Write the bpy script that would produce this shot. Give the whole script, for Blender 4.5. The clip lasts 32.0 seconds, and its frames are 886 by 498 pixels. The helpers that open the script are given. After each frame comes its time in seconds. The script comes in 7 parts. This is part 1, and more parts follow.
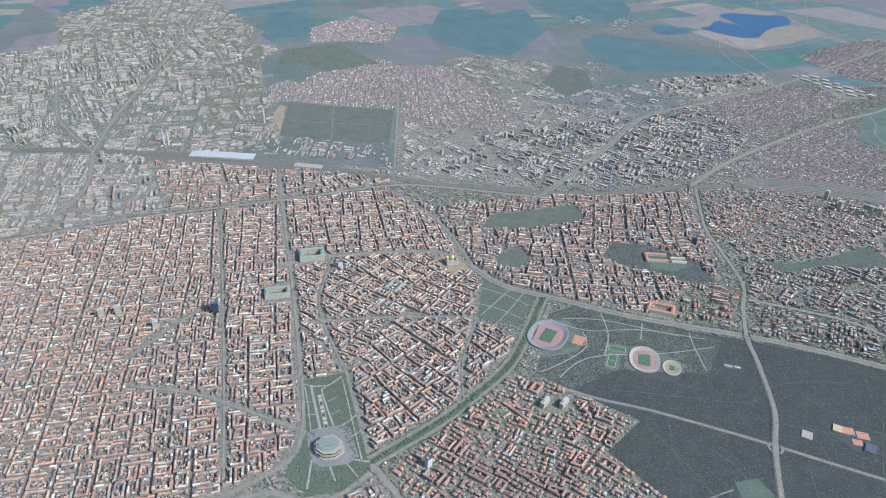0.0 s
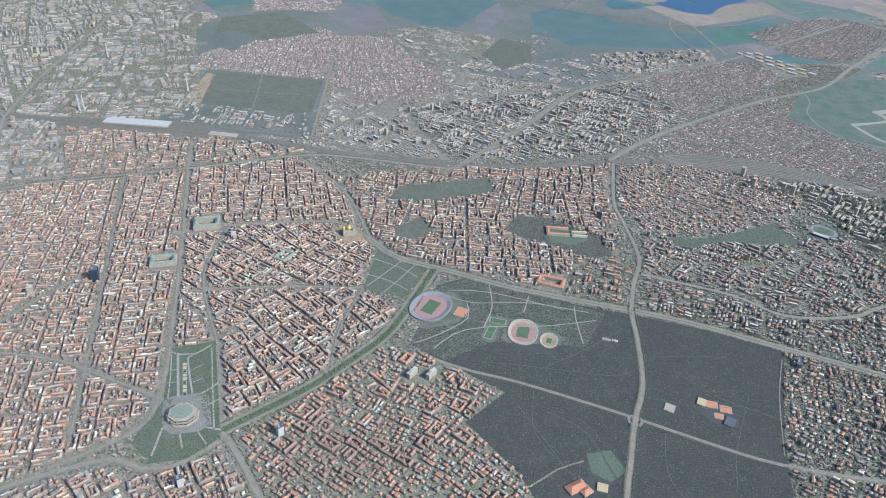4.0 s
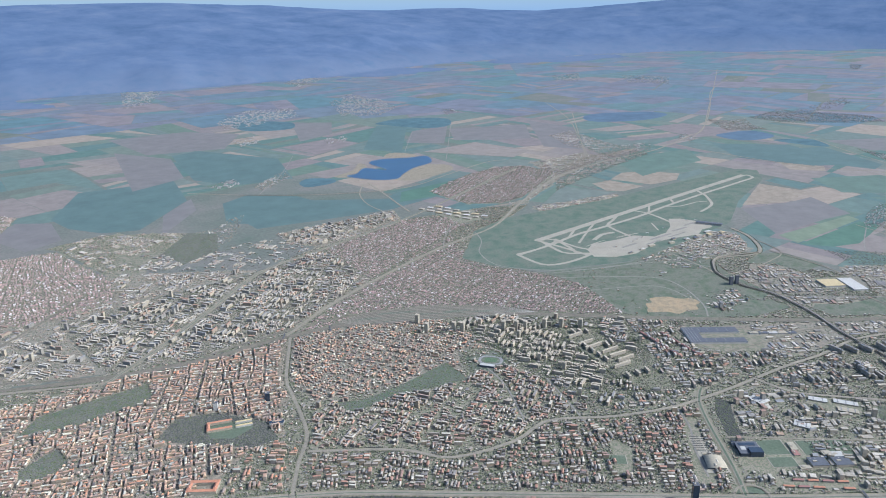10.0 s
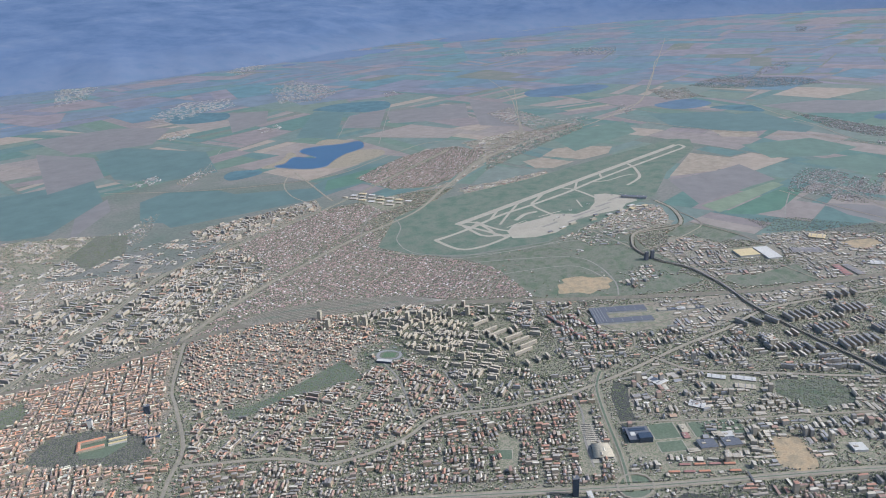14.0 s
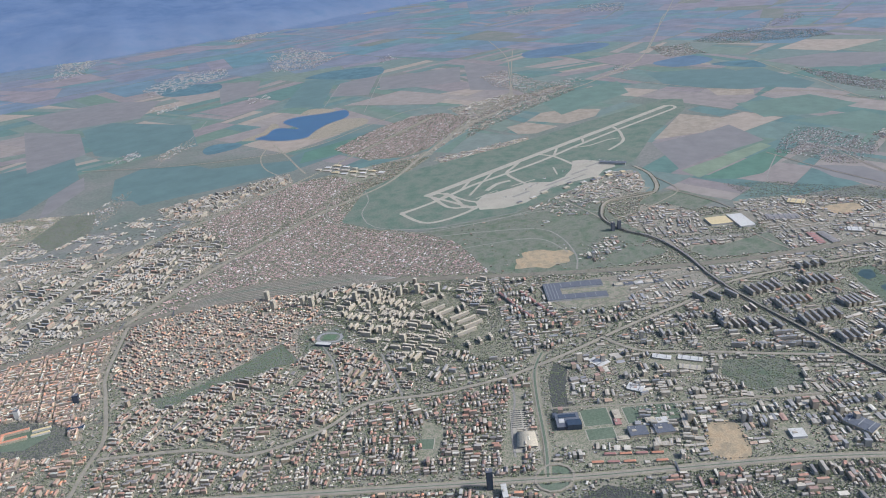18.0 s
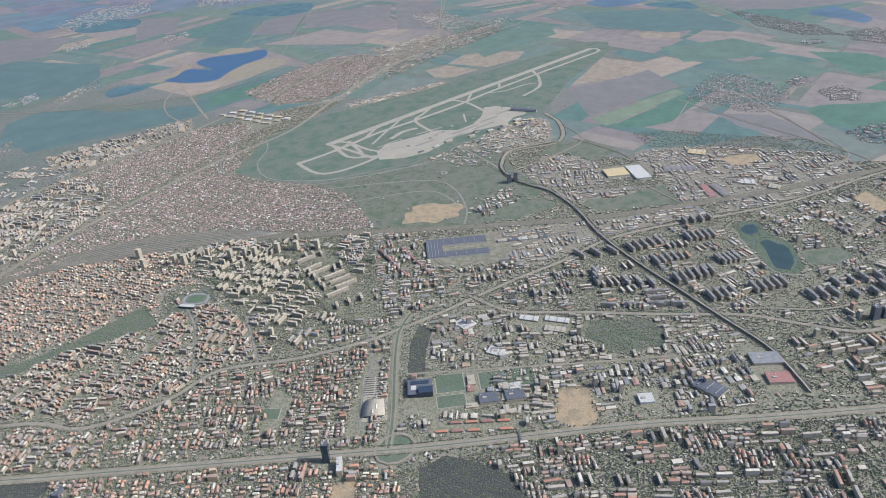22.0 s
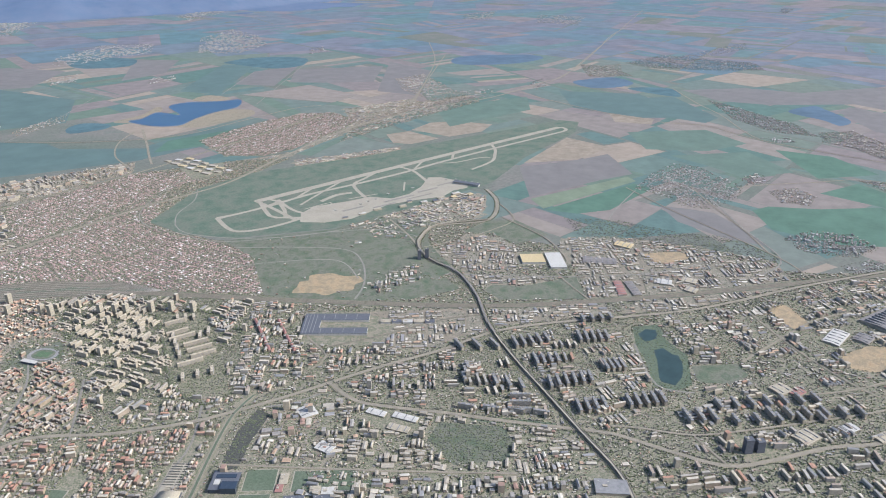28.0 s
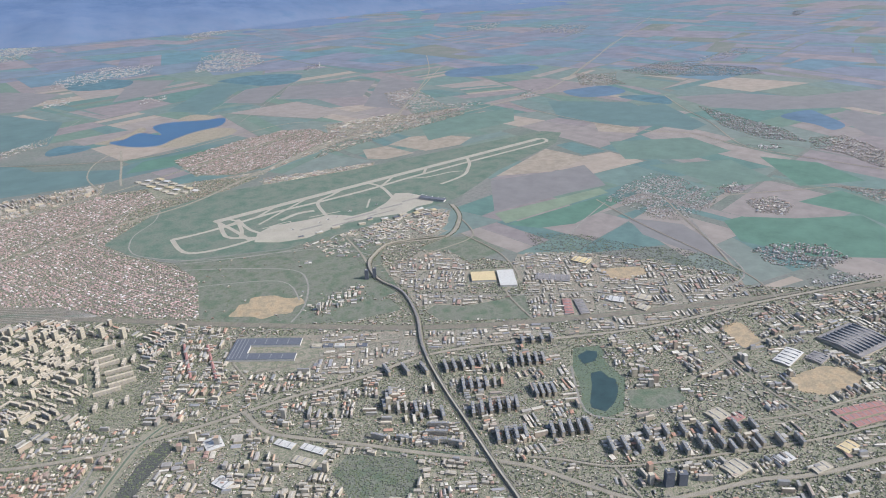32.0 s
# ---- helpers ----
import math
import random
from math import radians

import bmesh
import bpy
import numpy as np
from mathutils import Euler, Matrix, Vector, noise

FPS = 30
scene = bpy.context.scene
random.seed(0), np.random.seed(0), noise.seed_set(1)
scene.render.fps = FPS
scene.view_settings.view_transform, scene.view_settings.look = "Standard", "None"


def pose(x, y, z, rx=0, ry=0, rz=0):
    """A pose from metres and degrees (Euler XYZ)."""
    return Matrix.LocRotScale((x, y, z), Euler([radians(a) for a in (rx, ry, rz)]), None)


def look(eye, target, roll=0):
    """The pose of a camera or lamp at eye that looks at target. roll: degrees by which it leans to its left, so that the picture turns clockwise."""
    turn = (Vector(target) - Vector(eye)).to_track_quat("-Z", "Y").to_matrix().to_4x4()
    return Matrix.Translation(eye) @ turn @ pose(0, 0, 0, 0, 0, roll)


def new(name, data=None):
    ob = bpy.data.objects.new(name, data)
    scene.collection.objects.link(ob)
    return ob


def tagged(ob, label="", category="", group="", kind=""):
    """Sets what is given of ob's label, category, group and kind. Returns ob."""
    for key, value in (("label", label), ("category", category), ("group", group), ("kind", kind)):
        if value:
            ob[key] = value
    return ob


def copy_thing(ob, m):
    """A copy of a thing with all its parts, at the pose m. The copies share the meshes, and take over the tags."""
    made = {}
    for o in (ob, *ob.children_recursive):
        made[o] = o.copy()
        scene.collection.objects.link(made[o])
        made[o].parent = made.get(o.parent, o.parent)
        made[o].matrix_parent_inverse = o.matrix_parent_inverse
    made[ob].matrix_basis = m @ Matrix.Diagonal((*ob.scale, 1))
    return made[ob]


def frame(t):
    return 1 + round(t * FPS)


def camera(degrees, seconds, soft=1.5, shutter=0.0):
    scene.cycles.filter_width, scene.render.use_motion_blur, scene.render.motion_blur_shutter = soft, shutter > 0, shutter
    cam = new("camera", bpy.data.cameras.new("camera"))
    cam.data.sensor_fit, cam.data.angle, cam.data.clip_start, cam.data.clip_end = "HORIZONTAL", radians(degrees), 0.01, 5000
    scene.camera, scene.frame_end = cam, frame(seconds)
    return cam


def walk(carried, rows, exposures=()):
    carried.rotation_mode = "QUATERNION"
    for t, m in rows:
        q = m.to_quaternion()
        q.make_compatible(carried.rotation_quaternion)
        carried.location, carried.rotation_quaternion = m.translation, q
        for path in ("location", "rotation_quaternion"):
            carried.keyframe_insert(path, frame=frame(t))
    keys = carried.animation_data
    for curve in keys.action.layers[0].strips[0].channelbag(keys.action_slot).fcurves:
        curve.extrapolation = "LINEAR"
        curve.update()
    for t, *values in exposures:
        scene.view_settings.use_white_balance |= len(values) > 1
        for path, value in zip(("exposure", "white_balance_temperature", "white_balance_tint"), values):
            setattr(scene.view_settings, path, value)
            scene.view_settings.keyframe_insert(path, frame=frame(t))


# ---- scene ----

# One unit of this model is ten metres of the real place (a scale model at 1:10, x east, y north).
cam = camera(63.60, 32.0, 1.0)


def aim(x, y, z, bearing, dip, roll):
    """The camera's pose: bearing clockwise from north, dip below the horizon, roll in degrees."""
    b, d = radians(bearing), radians(dip)
    ahead = Vector((math.sin(b) * math.cos(d), math.cos(b) * math.cos(d), -math.sin(d)))
    eye = Vector((x, y, z))
    return look(eye, eye + ahead * 100, -roll)


# seconds, x, y, z, bearing, dip, roll
PATH = [
    (0, -14.55, -184.18, 199.91, 23.495, 31.187, -2.332),
    (0.5, -8.86, -186.32, 199.62, 25.245, 29.793, -3.012),
    (1, -3.18, -188.47, 199.32, 26.697, 29.195, -3.647),
    (1.5, 2.51, -190.63, 199.03, 27.899, 29.686, -3.846),
    (2, 8.19, -192.81, 198.74, 28.588, 31.510, -3.924),
    (2.5, 13.88, -194.99, 198.45, 28.932, 33.257, -3.666),
    (3, 19.56, -197.19, 198.16, 27.643, 33.519, -2.939),
    (3.5, 25.24, -199.39, 197.87, 25.423, 33.066, -3.218),
    (4, 30.92, -201.61, 197.58, 24.481, 32.970, -3.647),
    (4.5, 36.60, -203.84, 197.30, 23.915, 33.040, -4.414),
    (5, 42.27, -206.08, 197.01, 23.787, 33.129, -5.161),
    (5.5, 47.95, -208.32, 196.72, 24.159, 33.095, -5.532),
    (6, 53.62, -210.58, 196.44, 25.442, 32.804, -5.658),
    (6.5, 59.30, -212.86, 196.16, 26.743, 32.424, -5.140),
    (7, 64.97, -215.14, 195.87, 28.094, 32.382, -4.332),
    (7.5, 70.64, -217.43, 195.59, 29.409, 30.465, -3.004),
    (8, 76.31, -219.73, 195.31, 31.459, 27.256, -1.867),
    (8.5, 81.98, -222.05, 195.03, 34.060, 23.937, -0.991),
    (9, 87.64, -224.37, 194.75, 36.708, 21.492, -0.150),
    (9.5, 93.31, -226.71, 194.47, 39.322, 19.987, 0.550),
    (10, 98.97, -229.05, 194.19, 42.293, 18.763, 1.071),
    (10.5, 104.63, -231.41, 193.91, 45.164, 17.389, 1.111),
    (11, 110.30, -233.78, 193.63, 47.478, 15.965, 0.684),
    (11.5, 115.96, -236.16, 193.36, 49.001, 14.828, -0.054),
    (12, 121.61, -238.55, 193.08, 49.621, 14.502, -0.418),
    (12.5, 127.27, -240.95, 192.81, 49.117, 15.336, -0.157),
    (13, 132.93, -243.36, 192.53, 47.780, 16.930, 1.033),
    (13.5, 138.58, -245.78, 192.26, 45.951, 18.738, 2.438),
    (14, 144.24, -248.21, 191.99, 44.468, 20.381, 3.540),
    (14.5, 149.89, -250.66, 191.72, 43.542, 21.621, 4.286),
    (15, 155.54, -253.11, 191.44, 43.102, 22.187, 4.650),
    (15.5, 161.19, -255.58, 191.17, 42.728, 22.629, 4.972),
    (16, 166.84, -258.05, 190.90, 42.449, 22.924, 5.224),
    (16.5, 172.49, -260.54, 190.64, 42.292, 23.050, 5.374),
    (17, 178.13, -263.04, 190.37, 42.121, 23.117, 5.552),
    (17.5, 183.78, -265.54, 190.10, 42.041, 23.131, 5.598),
    (18, 189.42, -268.06, 189.84, 42.061, 23.136, 5.656),
    (18.5, 195.06, -270.59, 189.57, 42.109, 23.188, 5.685),
    (19, 200.71, -273.13, 189.30, 42.841, 23.694, 5.402),
    (19.5, 206.35, -275.69, 189.04, 44.231, 24.222, 4.942),
    (20, 211.98, -278.25, 188.78, 45.406, 24.691, 4.619),
    (20.5, 217.62, -280.82, 188.52, 45.742, 24.688, 4.388),
    (21, 223.26, -283.41, 188.25, 45.604, 24.437, 4.244),
    (21.5, 228.89, -286.00, 187.99, 45.283, 25.701, 4.322),
    (22, 234.52, -288.61, 187.73, 44.947, 28.205, 4.612),
    (22.5, 240.16, -291.22, 187.47, 44.623, 30.308, 4.667),
    (23, 245.79, -293.85, 187.22, 44.203, 31.187, 4.468),
    (23.5, 251.42, -296.49, 186.96, 43.820, 30.421, 3.966),
    (24, 257.05, -299.14, 186.70, 43.866, 29.098, 3.200),
    (24.5, 262.67, -301.80, 186.44, 44.153, 27.735, 2.573),
    (25, 268.30, -304.47, 186.19, 44.333, 26.717, 2.105),
    (25.5, 273.92, -307.15, 185.94, 44.518, 25.836, 1.678),
    (26, 279.55, -309.84, 185.68, 44.652, 25.276, 1.042),
    (26.5, 285.17, -312.54, 185.43, 44.886, 24.960, 0.310),
    (27, 290.79, -315.26, 185.18, 44.750, 24.601, 0.004),
    (27.5, 296.41, -317.98, 184.92, 44.279, 24.004, -0.167),
    (28, 302.03, -320.72, 184.67, 43.732, 23.413, -0.178),
    (28.5, 307.64, -323.46, 184.42, 43.365, 23.073, -0.006),
    (29, 313.26, -326.22, 184.17, 42.984, 22.807, 0.538),
    (29.5, 318.87, -328.99, 183.93, 43.377, 22.595, 0.838),
    (30, 324.49, -331.76, 183.68, 43.844, 22.397, 0.949),
    (30.5, 330.10, -334.55, 183.43, 44.112, 22.081, 1.056),
    (31, 335.71, -337.35, 183.19, 44.120, 21.632, 1.193),
    (31.5, 341.32, -340.17, 182.94, 43.067, 21.661, 1.618),
    (32, 346.92, -342.99, 182.70, 41.487, 22.468, 1.747),
]
EXPOSURE, SKY, SUN = 0.91, 0.122, 3.1
walk(cam, [(t, aim(*row)) for t, *row in PATH], [(0, EXPOSURE + 0.03, 5020, 8), (3, EXPOSURE + 0.03, 5090, 8), (6, EXPOSURE - 0.02, 5130, 8), (9, EXPOSURE + 0.12, 5190, 8), (12, EXPOSURE + 0.02, 5470, 9), (20, EXPOSURE + 0.01, 5470, 10), (23, EXPOSURE + 0.06, 5580, 10), (27, EXPOSURE + 0.17, 5640, 10), (32, EXPOSURE + 0.19, 5640, 10)])

# ---- world, sun ----
SUN_BEARING, SUN_HEIGHT = 143.0, 40.0
world = bpy.data.worlds.new("sky")
scene.world = world
world.use_nodes = True
wn = world.node_tree.nodes
sky = wn.new("ShaderNodeTexSky")
sky.sky_type, sky.sun_disc = "NISHITA", False
sky.sun_elevation, sky.sun_rotation = radians(SUN_HEIGHT), radians(SUN_BEARING)
sky.altitude, sky.air_density, sky.dust_density, sky.ozone_density = 600, 1.0, 4.0, 1.0
wn["Background"].inputs["Strength"].default_value = SKY
world.node_tree.links.new(sky.outputs[0], wn["Background"].inputs["Color"])
sun_data = bpy.data.lights.new("sun", "SUN")
sun_data.energy, sun_data.angle, sun_data.color = SUN, radians(0.6), (1.0, 0.93, 0.82)
sun = new("sun", sun_data)
_b, _e = radians(SUN_BEARING), radians(SUN_HEIGHT)
sun.matrix_world = look((0, 0, 900), (-math.sin(_b) * math.cos(_e), -math.cos(_b) * math.cos(_e), 900 - math.sin(_e)))


# ---- materials ----
def shader(name, rough=0.9, spec=0.2, metal=0.0):
    m = bpy.data.materials.new(name)
    m.use_nodes = True
    b = m.node_tree.nodes["Principled BSDF"]
    b.inputs["Roughness"].default_value, b.inputs["Metallic"].default_value = rough, metal
    b.inputs["Specular IOR Level"].default_value = spec
    return m, m.node_tree.nodes, m.node_tree.links, b


def ramp_node(nodes, stops, constant=False):
    r = nodes.new("ShaderNodeValToRGB")
    r.color_ramp.interpolation = "CONSTANT" if constant else "LINEAR"
    e = r.color_ramp.elements
    while len(e) < len(stops):
        e.new(0.5)
    for k, (p, c) in enumerate(stops):
        e[k].position, e[k].color = p, (*c, 1)
    return r


def noise_node(nodes, links, size, detail=4, rough=0.6):
    """Noise in world space, size in model units."""
    g = nodes.new("ShaderNodeNewGeometry")
    n = nodes.new("ShaderNodeTexNoise")
    n.inputs["Scale"].default_value, n.inputs["Detail"].default_value = 1 / size, detail
    n.inputs["Roughness"].default_value = rough
    links.new(g.outputs["Position"], n.inputs["Vector"])
    return n.outputs["Fac"]


def mixed(nodes, links, a, b, fac, mode="MULTIPLY", amount=None):
    x = nodes.new("ShaderNodeMix")
    x.data_type, x.blend_type = "RGBA", mode
    for sock, val in ((x.inputs[0], fac), (x.inputs[6], a), (x.inputs[7], b)):
        if isinstance(val, (int, float)):
            sock.default_value = val
        elif isinstance(val, tuple):
            sock.default_value = (*val, 1)
        else:
            links.new(val, sock)
    return x.outputs[2]


def surface(name, stops, big=20, small=1.2, grain=0.35, rough=0.9, bump=0.0, spec=0.2):
    """A ground-like surface: patches at two scales from stops, with grain."""
    m, n, l, b = shader(name, rough, spec)
    r = ramp_node(n, stops)
    l.new(noise_node(n, l, big, 5), r.inputs[0])
    fine = ramp_node(n, ((0.25, (1 - grain,) * 3), (0.75, (1 + grain * 0.6,) * 3)))
    l.new(noise_node(n, l, small, 3, 0.7), fine.inputs[0])
    l.new(mixed(n, l, r.outputs[0], fine.outputs[0], 1.0), b.inputs["Base Color"])
    if bump:
        bp = n.new("ShaderNodeBump")
        bp.inputs["Distance"].default_value = bump
        l.new(noise_node(n, l, small, 4), bp.inputs["Height"])
        l.new(bp.outputs[0], b.inputs["Normal"])
    return m


def varied(name, colours, per="island", wear=1.6, grain=0.25, rough=0.85, spec=0.2):
    """One colour of the list for each mesh island or object, with worn patches."""
    m, n, l, b = shader(name, rough, spec)
    r = ramp_node(n, [(k / len(colours), c) for k, c in enumerate(colours)], True)
    if per == "island":
        l.new(n.new("ShaderNodeNewGeometry").outputs["Random Per Island"], r.inputs[0])
    else:
        l.new(n.new("ShaderNodeObjectInfo").outputs["Random"], r.inputs[0])
    fine = ramp_node(n, ((0.3, (1 - grain,) * 3), (0.7, (1 + grain * 0.5,) * 3)))
    l.new(noise_node(n, l, wear, 4, 0.7), fine.inputs[0])
    l.new(mixed(n, l, r.outputs[0], fine.outputs[0], 1.0), b.inputs["Base Color"])
    return m


def plain(name, colour, wear=1.0, grain=0.2, rough=0.8, spec=0.2, metal=0.0):
    m, n, l, b = shader(name, rough, spec, metal)
    fine = ramp_node(n, ((0.3, tuple(c * (1 - grain) for c in colour)), (0.7, tuple(min(1, c * (1 + grain * 0.5)) for c in colour))))
    l.new(noise_node(n, l, wear, 4, 0.7), fine.inputs[0])
    l.new(fine.outputs[0], b.inputs["Base Color"])
    return m


RED = [(0.294, 0.175, 0.122), (0.345, 0.221, 0.158), (0.253, 0.167, 0.126), (0.368, 0.244, 0.168), (0.279, 0.201, 0.156), (0.328, 0.244, 0.187), (0.213, 0.161, 0.133), (0.36, 0.33, 0.26), (0.428, 0.291, 0.19), (0.2, 0.137, 0.106), (0.264, 0.253, 0.213), (0.403, 0.203, 0.12), (0.478, 0.437, 0.32), (0.147, 0.122, 0.108)]
TILE = [(0.356, 0.189, 0.122), (0.296, 0.173, 0.122), (0.379, 0.232, 0.154), (0.263, 0.167, 0.122), (0.331, 0.238, 0.174), (0.234, 0.183, 0.148), (0.306, 0.293, 0.237), (0.331, 0.214, 0.148), (0.427, 0.201, 0.112)]
PINK = [(0.33, 0.209, 0.183), (0.251, 0.161, 0.144), (0.399, 0.281, 0.241), (0.215, 0.152, 0.141), (0.521, 0.474, 0.44), (0.299, 0.186, 0.16), (0.156, 0.122, 0.117), (0.365, 0.243, 0.21)]
GREY = [(0.32, 0.28, 0.222), (0.27, 0.245, 0.206), (0.22, 0.205, 0.185), (0.369, 0.316, 0.235), (0.266, 0.213, 0.166), (0.303, 0.276, 0.233), (0.302, 0.176, 0.121), (0.385, 0.342, 0.27), (0.174, 0.17, 0.161)]
HALL = [(0.312, 0.277, 0.222), (0.246, 0.224, 0.196), (0.346, 0.31, 0.245), (0.211, 0.191, 0.169), (0.292, 0.252, 0.193), (0.317, 0.222, 0.15), (0.221, 0.211, 0.202), (0.269, 0.238, 0.195), (0.395, 0.349, 0.274), (0.256, 0.167, 0.129), (0.412, 0.377, 0.308), (0.168, 0.163, 0.16)]
MIX = [(0.285, 0.158, 0.11), (0.253, 0.224, 0.184), (0.304, 0.263, 0.206), (0.211, 0.186, 0.16), (0.325, 0.19, 0.133), (0.248, 0.21, 0.165), (0.354, 0.306, 0.235), (0.237, 0.155, 0.123), (0.278, 0.244, 0.202), (0.259, 0.188, 0.146), (0.415, 0.372, 0.291), (0.16, 0.144, 0.133)]
M = {}
M["roof_red"] = varied("old_roof_tiles", RED)
M["roof_tile"] = varied("roof_tiles", TILE)
M["roof_grey"] = varied("bitumen_roof", GREY)
M["roof_dark"] = varied("dark_bitumen_roof", [(0.15, 0.15, 0.155), (0.18, 0.175, 0.17), (0.22, 0.205, 0.185), (0.13, 0.132, 0.14), (0.20, 0.195, 0.19)])
M["roof_pink"] = varied("village_tiles", PINK)
M["wall_white"] = varied("whitewashed_wall", [(0.30, 0.28, 0.25), (0.27, 0.25, 0.225), (0.35, 0.335, 0.30), (0.25, 0.22, 0.19)])
M["roof_pale"] = varied("pale_village_roofs", [(0.25, 0.228, 0.205), (0.28, 0.256, 0.23), (0.21, 0.175, 0.152), (0.35, 0.335, 0.30), (0.22, 0.18, 0.156), (0.20, 0.185, 0.17)])
M["wall_light"] = varied("light_render", [(0.31, 0.27, 0.225), (0.27, 0.23, 0.195), (0.36, 0.325, 0.275), (0.26, 0.205, 0.168)])
M["roof_mix"] = varied("mixed_roofing", MIX)
M["roof_hall"] = varied("sheet_roof", HALL)
M["wall_old"] = varied("old_render", [(0.225, 0.178, 0.130), (0.255, 0.200, 0.138), (0.205, 0.172, 0.135), (0.27, 0.212, 0.142), (0.195, 0.165, 0.135), (0.265, 0.22, 0.165)])
M["wall_panel"] = varied("panel_concrete", [(0.275, 0.238, 0.18), (0.235, 0.212, 0.175), (0.31, 0.265, 0.195), (0.215, 0.198, 0.17), (0.33, 0.28, 0.20), (0.255, 0.205, 0.152), (0.285, 0.258, 0.215)])
M["ground"] = surface("open_land", ((0.25, (0.085, 0.105, 0.08)), (0.5, (0.12, 0.122, 0.10)), (0.62, (0.142, 0.132, 0.114)), (0.8, (0.092, 0.115, 0.09))), big=60, small=3, grain=0.25)
M["town"] = surface("town_ground", ((0.3, (0.205, 0.174, 0.13)), (0.5, (0.172, 0.148, 0.112)), (0.62, (0.245, 0.205, 0.152)), (0.8, (0.15, 0.135, 0.095))), big=5, small=0.7, grain=0.45)
M["town_green"] = surface("town_green", ((0.3, (0.155, 0.142, 0.10)), (0.45, (0.21, 0.184, 0.138)), (0.55, (0.118, 0.122, 0.078)), (0.7, (0.24, 0.208, 0.155))), big=4, small=0.6, grain=0.45)
M["yard"] = surface("yards", ((0.3, (0.15, 0.135, 0.108)), (0.42, (0.22, 0.192, 0.152)), (0.5, (0.115, 0.112, 0.075)), (0.58, (0.275, 0.24, 0.19)), (0.7, (0.155, 0.142, 0.108))), big=1.6, small=0.5, grain=0.5)
M["yard_green"] = surface("green_yards", ((0.3, (0.09, 0.102, 0.058)), (0.40, (0.14, 0.134, 0.09)), (0.48, (0.24, 0.208, 0.155)), (0.56, (0.098, 0.112, 0.062)), (0.64, (0.19, 0.168, 0.12)), (0.75, (0.108, 0.116, 0.068))), big=1.8, small=0.5, grain=0.5)
M["road"] = surface("worn_asphalt", ((0.3, (0.165, 0.152, 0.13)), (0.7, (0.21, 0.19, 0.16))), big=10, small=0.5, grain=0.45)
M["tarmac"] = surface("worn_tarmac", ((0.3, (0.18, 0.158, 0.122)), (0.5, (0.21, 0.183, 0.14)), (0.7, (0.245, 0.21, 0.158))), big=6, small=0.4, grain=0.4)
M["pavement"] = surface("pale_paving", ((0.3, (0.225, 0.192, 0.14)), (0.5, (0.165, 0.152, 0.10)), (0.7, (0.285, 0.24, 0.17))), big=4, small=0.5, grain=0.4)
M["brownroof"] = plain("brown_grey_roofing", (0.165, 0.148, 0.135), wear=2.5, grain=0.3)
M["rail"] = surface("rail_ballast", ((0.3, (0.115, 0.10, 0.078)), (0.5, (0.155, 0.133, 0.10)), (0.7, (0.11, 0.105, 0.07))), big=5, small=0.6, grain=0.4)
M["sleepers"] = plain("rusty_rails_and_sleepers", (0.27, 0.245, 0.205))
M["meadow"] = surface("meadow", ((0.3, (0.07, 0.095, 0.06)), (0.45, (0.10, 0.112, 0.075)), (0.55, (0.13, 0.125, 0.095)), (0.65, (0.08, 0.10, 0.065)), (0.8, (0.145, 0.135, 0.105))), big=9, small=0.9, grain=0.35)
M["lawn"] = surface("spring_grass", ((0.3, (0.075, 0.098, 0.062)), (0.6, (0.098, 0.115, 0.078)), (0.8, (0.13, 0.13, 0.10))), big=14, small=1.0, grain=0.3)
M["parkfloor"] = surface("park_floor", ((0.3, (0.052, 0.054, 0.048)), (0.6, (0.066, 0.065, 0.056)), (0.8, (0.080, 0.077, 0.068))), big=10, small=0.7, grain=0.3)
M["airgrass"] = surface("airfield_grass", ((0.3, (0.068, 0.098, 0.07)), (0.45, (0.086, 0.112, 0.08)), (0.58, (0.115, 0.122, 0.092)), (0.7, (0.075, 0.104, 0.074))), big=14, small=1.4, grain=0.25)
M["concrete"] = surface("pale_concrete", ((0.3, (0.23, 0.203, 0.155)), (0.7, (0.275, 0.245, 0.19))), big=12, small=1.0, grain=0.2)
M["sand"] = surface("bare_sand", ((0.3, (0.225, 0.16, 0.092)), (0.45, (0.285, 0.215, 0.13)), (0.6, (0.20, 0.16, 0.105)), (0.7, (0.26, 0.19, 0.11))), big=5, small=0.7, grain=0.35)
M["bare"] = surface("bare_twigs", ((0.3, (0.050, 0.051, 0.046)), (0.45, (0.068, 0.066, 0.058)), (0.55, (0.056, 0.058, 0.050)), (0.7, (0.080, 0.076, 0.067))), big=16, small=0.4, grain=0.25)
M["bare_town"] = surface("town_twigs", ((0.3, (0.092, 0.09, 0.076)), (0.5, (0.122, 0.115, 0.096)), (0.7, (0.104, 0.102, 0.082))), big=12, small=0.4, grain=0.3)
M["leaf"] = surface("young_leaves", ((0.3, (0.080, 0.095, 0.048)), (0.6, (0.105, 0.118, 0.062)), (0.8, (0.118, 0.116, 0.075))), big=5, small=0.4, grain=0.3)
M["water"] = plain("lake_water", (0.022, 0.055, 0.1), wear=30, grain=0.15, rough=0.3, spec=0.25)
# distant lakes get a paler, rougher water than the near one
M["farwater"] = plain("pale_far_lake", (0.085, 0.118, 0.152), wear=40, grain=0.2, rough=0.8, spec=0.05)
